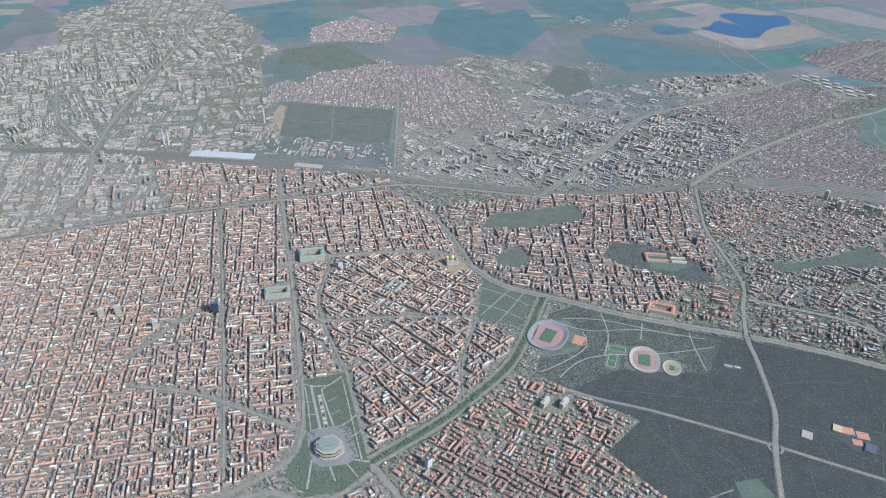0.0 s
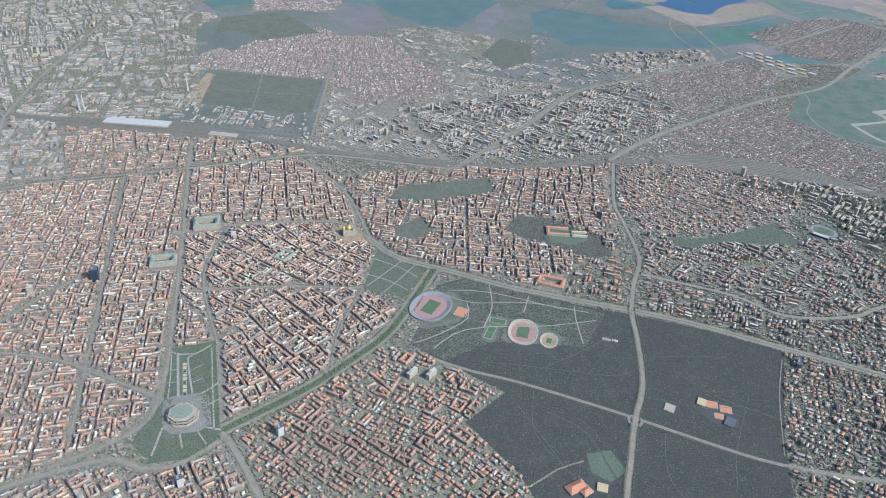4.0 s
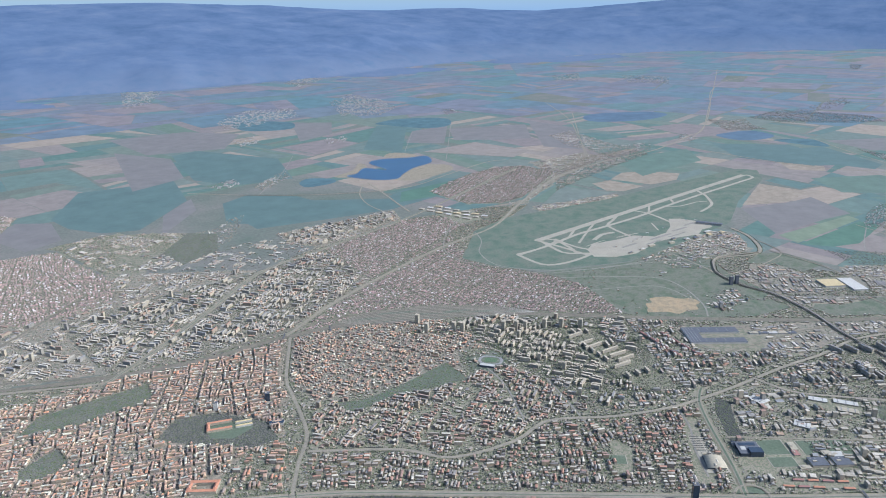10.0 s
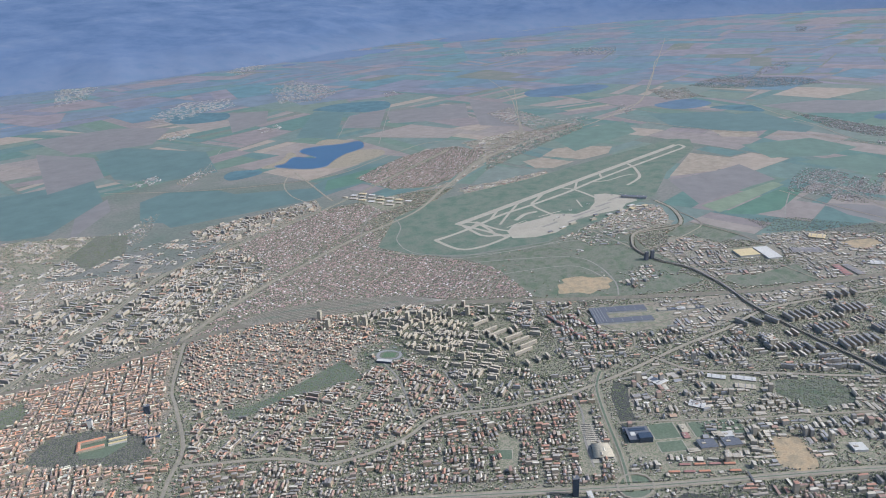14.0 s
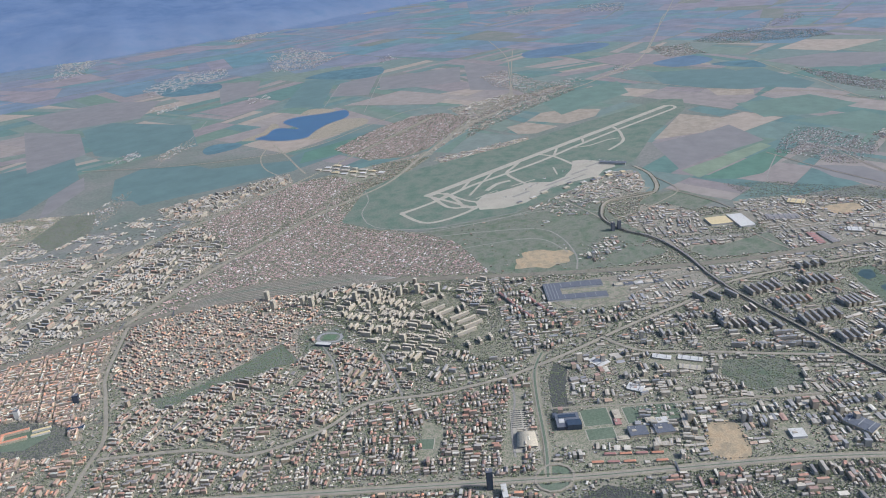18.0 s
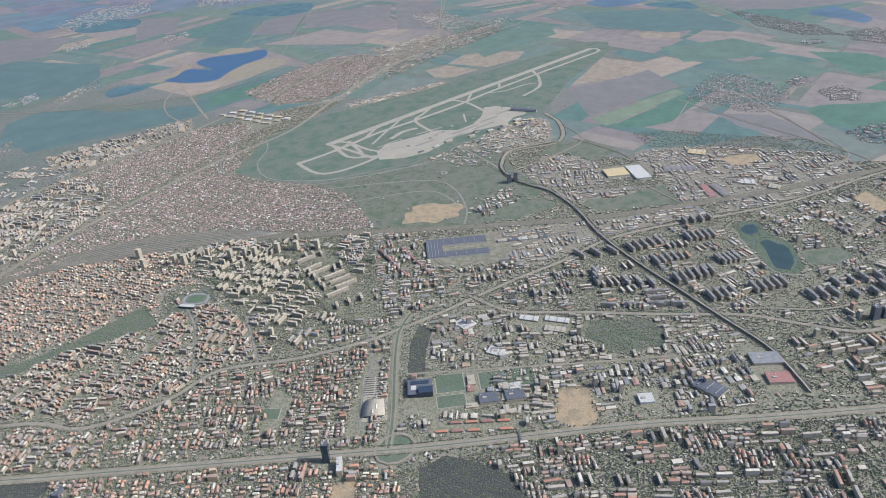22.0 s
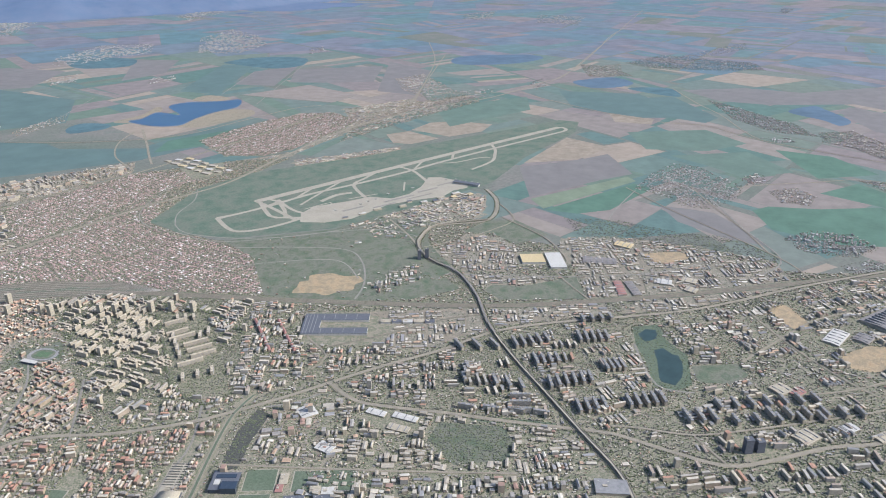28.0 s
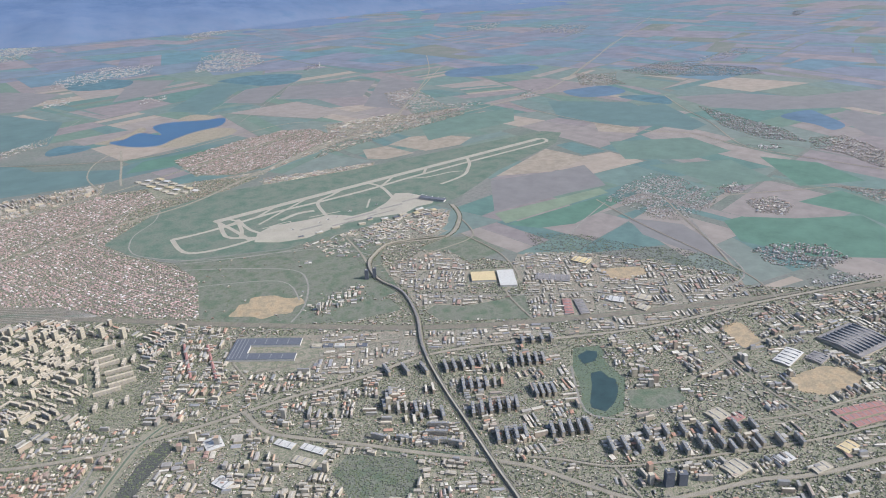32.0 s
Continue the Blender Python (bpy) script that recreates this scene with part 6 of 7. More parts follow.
def house_thing(name, x, y, turn, w, d, h, wall, roof, label, category, pitched=False, extra=True):
    t = thing(name, x, y, turn, 0, label, category)
    part("wall", box(-w / 2, -d / 2, 0, w / 2, d / 2, h), M[wall], t)
    if pitched:
        part("roof", hip(-w / 2, -d / 2, w / 2, d / 2, h, h + min(w, d) * 0.28), M[roof], t)
    else:
        part("roof", box(-w / 2 - 0.06, -d / 2 - 0.06, h, w / 2 + 0.06, d / 2 + 0.06, h + 0.12), M[roof], t)
        if extra:
            pw, pd = min(w * 0.15, 0.9), min(d * 0.2, 0.5)
            part("plant_room", box(-w * 0.2 - pw, -pd, h + 0.12, -w * 0.2 + pw, pd, h + 0.4), M["roof_hall"], t, "grey plant room")
            for k in range(2):
                part("roof_unit", box(-w * 0.4 + k * w * 0.3, d * 0.28, h + 0.12, -w * 0.4 + k * w * 0.3 + 0.35, d * 0.28 + 0.3, h + 0.3), M["white"], t)
    return t


def ring_house(name, x, y, turn, w, d, h, wing, wall, roof, label, category, sides=4):
    """A building of wings round a court."""
    t = thing(name, x, y, turn, 0, label, category)
    runs = [(-w / 2, -d / 2, w / 2, -d / 2 + wing), (-w / 2, d / 2 - wing, w / 2, d / 2), (-w / 2, -d / 2 + wing, -w / 2 + wing, d / 2 - wing), (w / 2 - wing, -d / 2 + wing, w / 2, d / 2 - wing)]
    for x0, y0, x1, y1 in runs[:sides]:
        wg = part("wing", box(x0, y0, 0, x1, y1, h), M[wall], t)
        part("roof", hip(x0, y0, x1, y1, h, h + wing * 0.28), M[roof], wg)
    return t


# clearings and houses of the wooded park
area("lawn", [(155, -64), (164, -66), (164, -76), (156, -78), (152, -72)], 0.06, M["lawn"], "sunny lawn in the wood", "lawn")
road([(120, -68), (129, -70), (141, -67), (152, -67)], 0.7, "pale lane through the wood", "pavement", "lane", 0.06, 0.2)
road([(262, -49), (244, -66), (223, -90)], 0.45, "pale lane along the edge of the wood", "pavement", "lane", 0.06, 0.2)
road([(190, -46), (200, -53), (213, -62), (226, -65), (234, -76)], 0.22, "narrow earth trail between bare trees", "meadow", "trail", 0.05, 0.15)
road([(142, -29), (143, -42), (144, -60), (144, -69)], 0.22, "narrow earth trail between bare trees", "meadow", "trail", 0.05, 0.15)
house_thing("pavilion", 211.8, -57.8, 40, 3.9, 3.3, 0.5, "wall_panel", "yellow", "low pavilion with a pale yellow roof in the wood", "building", extra=False)
house_thing("pavilion", 215.1, -70.2, 33, 4.9, 3.6, 0.6, "wall_panel", "slate", "low grey sports pavilion beside the tennis courts", "building", extra=False)
house_thing("pavilion", 197.7, -56.1, 40, 4.2, 3.8, 0.4, "wall_panel", "cream", "low pale pavilion in a clearing of the wood", "building", extra=False)
house_thing("lodge", 143.4, -75.8, 8, 7.4, 3.9, 0.7, "cream", "orange", "lodge with a bright orange tile roof beside the wood", "building", pitched=True, extra=False)
house_thing("lodge", 145.7, -78.5, 13, 4.1, 3.1, 0.7, "cream", "orange", "lodge with a bright orange tile roof beside the wood", "building", pitched=True, extra=False)
house_thing("lodge", 151.8, -79.2, -38, 3.6, 3.5, 0.5, "cream", "yellow", "low lodge with a pale yellow roof beside the wood", "building", extra=False)

# palace of culture with stepped eight-sided tiers
palace = thing("palace", 23.8, 1.2, -14, 0, "huge eight-sided pale stone congress palace with a green roof", "public building")


def eight(rx, ry, z0, z1):
    return prism([(rx * math.cos(math.pi / 8 + j * math.pi / 4), ry * math.sin(math.pi / 8 + j * math.pi / 4)) for j in range(8)], z0, z1)


for nm, rx, ry, z0, z1, mt in (("podium", 6.0, 5.6, 0, 0.5, "wall_panel"), ("glass_band", 5.2, 4.9, 0.5, 1.2, "darkglass"), ("gallery", 5.5, 5.2, 1.2, 1.5, "cream"), ("upper_glass", 4.8, 4.5, 1.5, 2.1, "darkglass"), ("attic", 5.0, 4.7, 2.1, 2.5, "cream"), ("upper_tier", 4.2, 3.9, 2.5, 2.8, "cream")):
    part(nm, eight(rx, ry, z0, z1), M[mt], palace, "dark glass band" if mt == "darkglass" else "")
part("roof", eight(3.9, 3.6, 2.8, 2.92), M["copper"], palace, "pale green flat roof")
part("roof_lantern", eight(1.5, 1.3, 2.92, 3.1), M["copper"], palace, "low green lantern")
for j in range(16):
    a = (j + 0.5) * math.pi / 8
    part("pillar", box(5.3 * math.cos(a) - 0.16, 4.95 * math.sin(a) - 0.16, 0.5, 5.3 * math.cos(a) + 0.16, 4.95 * math.sin(a) + 0.16, 2.3), M["cream"], palace)
area("plaza", [(18, 11.5), (21, 13), (31.5, 11.5), (34, 9), (33, -6), (28, -8), (19, -6), (16.5, -2), (17, 6)], 0.07, M["road"], "grey paved palace square", "plaza")
for k, (pts, w) in enumerate((([(23.2, 12), (25.3, 35), (25.9, 37)], 1.0), ([(28.3, 12), (29.0, 33), (33, 35)], 0.7), ([(31.5, 11), (35, 12.5), (38, 14.5)], 0.8), ([(25.9, 36), (32.2, 34.3), (39, 38)], 0.8), ([(25.9, 36), (22.5, 39)], 0.8), ([(31, -7), (36, -10)], 0.8), ([(33, 4), (37.5, 6)], 0.6),
                              ([(33.5, -8), (35.5, 10), (38.5, 36)], 0.6), ([(19.5, 12), (21.5, 24), (23, 37)], 0.5), ([(20, 21), (24, 20)], 0.35), ([(21, 28), (24.6, 27)], 0.35), ([(29, 18), (33, 19)], 0.35), ([(29, 25), (34, 27)], 0.35), ([(16.5, -2), (14, -9), (12, -14)], 0.8), ([(22, -7), (22, -14)], 0.7), ([(28, -8), (30, -15)], 0.5))):
    road(pts, w, "pale stone path of the palace park", "concrete", "path", 0.02, None)
for k in range(9):
    u = k / 8
    bx, by = 25.6 + 1.7 * u, 12.5 + 17 * u
    bs = thing("fountain_basin", bx, by, -5, 0.14, "pale yellowish stone fountain basin", "fountain", "fountain basins")
    part("rim", box(-0.8, -0.85, 0, 0.8, 0.85, 0.06), M["cream"], bs)
    part("water", box(-0.55, -0.6, 0.06, 0.55, 0.6, 0.075), M["yellow" if k % 3 else "pondwater"], bs, "shallow basin floor")
p_ = scatter(NDK, 1.0)
for q_ in (*PARK_OPEN,):
    p_ = p_[~inside(q_, p_)]
p_ = p_[~inside([(16, -7), (16, 12), (23, 14), (24.5, 36), (29.5, 33), (28.5, 13), (34, 12), (33, -8)], p_)]
clumps("park_trees", p_, 0.26, 0.35, M["leaf"], "low trees of the palace park")

ring_house("academy", 195, 32, -41, 13, 8, 1.6, 1.8, "cream", "orange", "cream academy building with bright orange tile roofs", "school")
ring_house("college", 111, 3.5, 35, 6, 4, 1.2, 1.0, "cream", "orange", "college building with orange tile roofs round a court", "school")
ring_house("government_house", 25.5, 106, -8.7, 12, 8, 2.0, 2.0, "cream", "copper", "large pale court building with greenish roof", "public building")
ring_house("party_house", 49, 134, -8.7, 13, 10, 2.6, 2.2, "cream", "copper", "large cream government building round a court", "public building")
ring_house("museum_house", 80, 92, 38, 9, 7, 1.8, 1.6, "cream", "copper", "pale building with green copper roof", "public building")
area("lawn", [(214, 66), (218, 76), (236, 69), (234, 60), (222, 58)], 0.06, M["lawn"], "school grounds", "lawn")
house_thing("depot", 197, -13, -40, 3.5, 1.4, 0.5, "wall_panel", "cream", "low pale park depot in the wood", "building")
house_thing("depot", 200, -15, -40, 2.6, 1.2, 0.5, "wall_panel", "white", "low pale park depot in the wood", "building")
ring_house("school", 222, 72, -25, 12, 8, 1.3, 1.5, "cream", "orange", "school with bright orange roofs", "school", 3)
ring_house("school", 232, 66, -25, 8, 5, 1.0, 1.3, "white", "yellow", "pale yellow-roofed school wings", "school", 2)
house_thing("sports_hall", 244, 55, -40, 7, 2.6, 1.2, "white", "darkglass", "long hall with a dark blue roof", "hall")
house_thing("university_block", 110, -6, 30, 5, 1.6, 2.6, "cream", "white", "pale cream university block", "apartment block")
house_thing("university_block", 117, -9, 30, 5, 1.6, 2.6, "cream", "white", "pale cream university block", "apartment block")
cathedral = thing("cathedral", 116, 104, -8, 0, "pale cathedral with gilded and green domes", "church")
part("nave", box(-3.2, -2.4, 0, 3.2, 2.4, 2.6, bevel=0.1), M["cream"], cathedral)
for x, y, r, z, mt in ((0, 0, 1.4, 2.6, "gold"), (-2.6, 0, 0.8, 3.0, "gold"), (1.8, 1.5, 0.7, 2.4, "copper"), (1.8, -1.5, 0.7, 2.4, "copper"), (2.8, 0, 0.6, 2.2, "copper")):
    bm = prism([(x + a, y + b) for a, b in oval(r, r, 12)], z - 0.4, z + 0.8)
    drum = part("drum", bm, M["cream"], cathedral)
    bm = bmesh.new()
    bmesh.ops.create_uvsphere(bm, u_segments=12, v_segments=8, radius=r)
    for v in bm.verts:
        v.co = (v.co.x + x, v.co.y + y, max(v.co.z, 0) * 1.2 + z + 0.8)
    part("dome", bm, M[mt], drum, "shining dome")
area("plaza", [(108, 94), (122, 94), (124, 112), (110, 114)], 0.05, M["sand"], "yellowish paved cathedral square", "plaza")

for x, y, w, d, h, turn, wl in ((55, -19, 2.2, 1.6, 4.2, 20, "white"), (337.6, -117, 2.4, 2.2, 8.5, -44, "darkglass"), (338, -124, 2.0, 7.0, 2.8, -40, "cream"), (575, -14, 2.2, 2.2, 6.0, -40, "slate"), (579.5, -16, 2.2, 2.2, 6.4, -40, "slate"),
                                (545, -240, 3.2, 2.6, 6.5, -38, "slate"), (549, -243, 3.2, 2.6, 5.2, -38, "slate"), (-4, 100, 3.0, 3.0, 6.5, -8, "darkglass"), (-52, 112, 2.4, 2.0, 6.0, -8, "cream"), (-45, 112, 2.4, 2.0, 6.0, -8, "cream"),
                                (-30, 96, 2.2, 2.0, 5.0, -8, "cream"), (252, 78, 2.6, 2.2, 4.5, -35, "darkglass"), (228, 88, 2.2, 2.0, 4.5, -35, "white"), (266, -54, 2.0, 4.5, 2.2, -43, "slate"), (20, -30, 2.0, 2.0, 4.4, 10, "white"), (60, 118, 2.4, 2.0, 4.6, -8, "white")):
    house_thing("tower_block", x, y, turn, w, d, h, wl, "slate" if wl != "cream" else "white", {"white": "white high-rise apartment tower", "cream": "cream high-rise apartment block", "slate": "grey high-rise tower block with flat roof", "darkglass": "dark glazed high-rise office tower"}[wl], "tower")

# arena, car park, museum and business quarter
arena = thing("arena", 368.2, -109.3, 45, 0, "cream sports arena with a curved roof", "arena")
part("podium", box(-8, -5, 0, 8, 5, 0.25), M["concrete"], arena, "pale paved forecourt")
part("hall", box(-5.4, -4.0, 0.25, 3.6, 4.0, 1.0), M["slate"], arena)
bm = bmesh.new()
rows_ = []
for i in range(25):
    u = i / 24
    x = -5.8 + 9.8 * u
    z = 1.0 + 0.7 * math.sin(math.pi * (0.12 + 0.80 * u)) ** 1.2
    rows_.append([bm.verts.new(q) for q in ((x, -4.4 + 0.7 * u, 1.0), (x, -4.4 + 0.7 * u, z * 0.95), (x, 0, z + 0.25), (x, 4.4 - 0.7 * u, z * 0.95), (x, 4.4 - 0.7 * u, 1.0))])
for r0, r1 in zip(rows_, rows_[1:]):
    for k in range(4):
        bm.faces.new((r0[k], r1[k], r1[k + 1], r0[k + 1]))
bm.faces.new(rows_[0])
bm.faces.new(rows_[-1][::-1])
bmesh.ops.recalc_face_normals(bm, faces=bm.faces)
for f_ in bm.faces:
    f_.smooth = True
part("roof", bm, M["cream"], arena, "curved pale metal roof")
for k in range(3):
    part("entrance_canopy", box(4.2 + k * 1.1, -3.2, 0.25, 4.9 + k * 1.1, 3.2, 0.5), M["cream"], arena, "low pale canopy")
parking = thing("car_park", 377.7, -99, 45, 0.05, "tan car park with striped planted rows", "car park")
part("paving", box(-6.4, -5.0, 0, 6.4, 5.0, 0.06), M["concrete"], parking)
for k in range(9):
    part("planted_strip", box(-5.9 + k * 1.42, -4.6, 0.06, -5.5 + k * 1.42, -0.3, 0.2), M["parkfloor"], parking, "strip of low bushes")
    part("planted_strip", box(-5.9 + k * 1.42, 0.3, 0.06, -5.5 + k * 1.42, 4.6, 0.2), M["parkfloor"], parking, "strip of low bushes")
museum = thing("glass_museum", 387.6, -116, -44, 0, "large dark blue glazed hall with a flat dark roof", "hall")
part("hall", box(-5.2, -4.6, 0, 4.6, 4.6, 1.7), M["darkglass"], museum)
part("roof", box(-5.3, -4.7, 1.7, 4.7, 4.7, 1.82), M["slate"], museum, "flat dark roof")
part("tall_wing", box(-1.0, -4.9, 0, 4.9, -1.0, 2.6), M["darkglass"], museum, "taller glazed wing")
part("skylight", box(-4.0, 1.5, 1.82, 3.4, 3.5, 2.0), M["darkglass"], museum)
part("skylight", box(-4.0, -2.0, 1.82, -1.8, 0.6, 2.0), M["white"], museum)
for x, y, w, d in ((398, -122.5, 11.6, 11.2), (390.2, -130.5, 11.4, 7.0), (415, -139, 23, 10.8), (425.5, -151.5, 6, 4)):
    court(x, y, -41.5, w, d, "lawn", "large dark green lawn square with pale paths")
for x, y, w, d, h, rf_ in ((404.5, -128.5, 3.0, 6.0, 0.7, "cream"), (400.5, -131.6, 2.6, 4.0, 0.6, "brick"), (400, -141.5, 7.5, 6.0, 1.2, "slate"), (408, -148.5, 7.5, 6.0, 1.2, "slate"), (409.5, -141.5, 4.0, 3.4, 1.0, "cream"), (412.5, -145, 4.5, 3.6, 0.8, "white"), (393, -139, 5, 2.4, 0.5, "cream")):
    house_thing("exhibition_hall", x, y, -41.5, w, d, h, "wall_panel", rf_, "low flat-roofed exhibition hall beside the lawns", "hall")
for x0, y0, n_, dx, dy in ((377.5, -136, 6, 4.1, -4.5), (374.6, -139.6, 5, 4.1, -4.5)):
    for k in range(n_):
        if (k * 7 + n_) % 5 == 1:
            continue
        house_thing("barracks", x0 + k * dx, y0 + k * dy, -47.6, 4.6, 1.1, 0.8, "wall_old", "brick" if k % 2 else "orange", "long low barracks with a red tile roof", "building", pitched=True)
house_thing("hypermarket", 437.5, -189.5, -45, 5.6, 5.2, 1.0, "white", "white", "white flat-roofed hall beside the boulevard", "hall")
house_thing("hypermarket", 489, -215, -48, 12, 7.5, 1.1, "wall_panel", "roof_dark", "large hall with a flat grey roof", "hall")
house_thing("hypermarket", 480, -224, -48, 9.5, 6.5, 1.1, "wall_panel", "brick", "large hall with a dark red roof", "hall")
# factory with U-shaped roof
fact = thing("factory", 484, -50, -43, 0, "large factory with a dark grey U-shaped roof", "factory")
for x0, y0, x1, y1 in ((-17, -6, -8, 15), (-8, 8, 17, 15), (-8, -6, 17, 0)):
    wg = part("wing", box(x0, y0, 0, x1, y1, 1.1), M["white"], fact)
    part("roof", box(x0, y0, 1.1, x1, y1, 1.25), M["slate"], wg, "dark grey membrane roof")
    for k in range(4):
        part("rooflight", box(x0 + 1 + k * (x1 - x0 - 2) / 4, y0 + 1, 1.25, x0 + 1.3 + k * (x1 - x0 - 2) / 4, y1 - 1, 1.3), M["roof_dark"], wg)
for k in range(5):
    house_thing("factory_shed", 508 + k * 4.2, -62 - k * 4, -43, 5.0, 3.0, 0.8, "white", ("cream", "slate", "white", "cream", "slate")[k], "low factory shed with pale roof", "hall")
house_thing("warehouse", 626, -63.5, -40, 14.5, 12.5, 1.2, "white", "yellow", "large warehouse with a yellow roof", "warehouse", extra=False)
house_thing("warehouse", 634.5, -75, -40, 10, 22, 1.2, "white", "white", "large warehouse with a white roof", "warehouse", extra=False)
def works_hall(x, y, turn, w, d, h, wall, roof, label, category):
    """A large hall: walls, flat roof and rows of rooflights."""
    t = thing("industrial_hall", x, y, turn, 0, label, category)
    part("wall", box(-w / 2, -d / 2, 0, w / 2, d / 2, h), M[wall], t)
    part("roof", hip(-w / 2, -d / 2, w / 2, d / 2, h, h + min(w, d) * 0.05, 0.05), M[roof], t)
    n = max(1, int(w / 3))
    for k in range(n):
        x0 = -w / 2 + (k + 0.5) * w / n
        part("rooflight", box(x0 - 0.2, -d * 0.4, h, x0 + 0.2, d * 0.4, h + min(w, d) * 0.05 + 0.05), M["roof_dark"], t)


for pts in ([(118, 350), (99, 285)], [(78, 328), (144, 297)]):
    road(pts, 0.5, "pale avenue between the graves", "pavement", "path", 0.06, None)
# large halls of the eastern works
works_hall(701.1, -247.3, -12, 27.3, 23.3, 1.3, "wall_panel", "brownroof", "huge works hall with a brown-grey roof", "hall")
works_hall(687.0, -90.3, -77, 11.0, 8.1, 1.2, "wall_panel", "yellow", "tan-roofed hall beside the works", "hall")
works_hall(654.6, -93.9, -54, 20.7, 9.5, 0.9, "wall_panel", "brownroof", "long grey-brown hall of the works", "hall")
works_hall(657.0, -137.9, -63, 8.2, 6.5, 0.9, "wall_panel", "white", "low white-roofed hall beside works", "hall")
works_hall(669.5, -146.9, -73, 8.5, 6.5, 0.9, "wall_panel", "cream", "low cream-roofed hall beside works", "hall")
works_hall(658.9, -153.9, -81, 6.3, 6.2, 0.9, "wall_panel", "cream", "low cream-roofed hall beside works", "hall")
works_hall(631.2, -124.3, -135, 17.5, 4.6, 0.8, "wall_panel", "brick", "long shed with a dark red roof", "hall")
works_hall(636.3, -129.7, -128, 17.7, 5.0, 0.8, "wall_panel", "brownroof", "long shed with a dark brown roof", "hall")
works_hall(596.9, -231.2, -14, 8.1, 7.2, 0.9, "wall_panel", "cream", "hall with a pale cream roof", "hall")
works_hall(588.9, -262.6, -18, 7.4, 4.9, 0.9, "wall_panel", "white", "hall with a pale grey roof", "hall")
works_hall(593.5, -274.3, -18, 8.0, 4.5, 0.8, "wall_panel", "cream", "low pale hall beside the boulevard", "hall")
works_hall(613.1, -276.6, -10, 8.2, 4.9, 0.9, "wall_panel", "yellow", "hall with a pale yellow roof", "hall")
works_hall(570.8, -252.5, -12, 9.5, 7.4, 0.8, "wall_panel", "cream", "low hall with a tan roof", "hall")
works_hall(662.9, -231.3, 2, 16.8, 8.2, 0.9, "wall_panel", "white", "hall with a white roof", "hall")
works_hall(671.9, -241.3, -2, 9.5, 7.7, 0.9, "wall_panel", "brownroof", "hall with a grey roof", "hall")
works_hall(600.1, -237.2, -10, 7.0, 4.9, 0.7, "wall_panel", "brick", "low hall with a red roof", "hall")
works_hall(643.1, -269.6, -27, 24.5, 3.3, 0.7, "wall_panel", "brick", "long shed with a dark red roof", "hall")
works_hall(641.7, -273.6, -25, 24.8, 3.2, 0.7, "wall_panel", "brick", "long shed with a dark red roof", "hall")
works_hall(640.4, -277.9, -24, 24.4, 3.1, 0.7, "wall_panel", "brick", "long shed with a dark red roof", "hall")
works_hall(455.1, -120.2, -66, 8.6, 3.6, 0.7, "wall_panel", "white", "white-roofed hall beside the boulevard", "hall")
works_hall(461.8, -131.2, -66, 11.0, 3.6, 0.7, "wall_panel", "white", "long white-roofed hall beside the boulevard", "hall")
works_hall(455.0, -134.7, -64, 9.2, 3.9, 0.7, "wall_panel", "cream", "long cream-roofed hall beside the boulevard", "hall")
works_hall(426.1, -124.2, -74, 7.2, 5.3, 0.8, "wall_panel", "white", "low white-roofed hall beside works", "hall")
works_hall(458.2, -205.7, -97, 11.5, 7.4, 1.4, "wall_panel", "slate", "large dark flat-roofed office hall", "hall")
works_hall(434.1, -99.6, -102, 7.9, 7.2, 0.7, "wall_panel", "white", "white-roofed workshop among low halls", "hall")
house_thing("station_hall", 22.8, 278.1, -26, 42.8, 9.0, 1.0, "cream", "white", "long white-roofed railway station hall", "station", extra=False)
house_thing("station_hall", 72.8, 244.0, -30, 18.4, 5.3, 0.8, "cream", "cream", "long pale platform roof beside the tracks", "station", extra=False)
area("bare_ground", [(54, 310), (78, 365), (84, 360), (65, 302)], 0.055, M["sand"], "pale bare lot beside the cemetery", "ground")
# terminal and hangars
term = thing("terminal", 703.0, 70.6, -68, 0, "long pale airport terminal with glazed front", "terminal")
part("hall", box(-11, -2.2, 0, 11, 2.2, 1.6), M["white"], term)
part("roof", box(-11.4, -2.6, 1.6, 11.4, 2.8, 1.8), M["slate"], term, "curving grey roof")
for k in range(4):
    pr = part("pier", box(-9 + k * 5.4, 2.2, 0.4, -8.2 + k * 5.4, 6.5, 0.9), M["white"], term, "white boarding pier")


def airliner(x, y, turn):
    t = thing("airliner", x, y, turn, 0.07, "small white airliner parked on the apron", "aircraft", "parked airliners")
    bm = bmesh.new()
    bmesh.ops.create_cone(bm, segments=10, radius1=0.2, radius2=0.2, depth=3.4, cap_ends=True, matrix=Matrix.Translation((0, 0, 0.45)) @ Matrix.Rotation(radians(90), 4, "Y"))
    part("fuselage", bm, M["white"], t)
    part("wing", prism([(0.5, 0.1), (-0.3, 1.8), (-0.6, 1.8), (-0.3, 0.1)], 0.38, 0.44), M["white"], t)
    part("wing", prism([(0.5, -0.1), (-0.3, -1.8), (-0.6, -1.8), (-0.3, -0.1)], 0.38, 0.44), M["white"], t)
    part("tail_fin", box(-1.7, -0.04, 0.5, -1.2, 0.04, 1.25), M["brick"], t, "coloured tail fin")
    part("landing_gear", box(-0.1, -0.3, 0, 0.1, 0.3, 0.3), M["slate"], t)


for x, y, a in ((610, 92, 80), (618, 93, 80), (626, 93, 80), (664, 94, 75), (700, 92, 60), (706, 86, 50), (640, 96, 170), (588, 94, 85)):
    airliner(x, y, a)
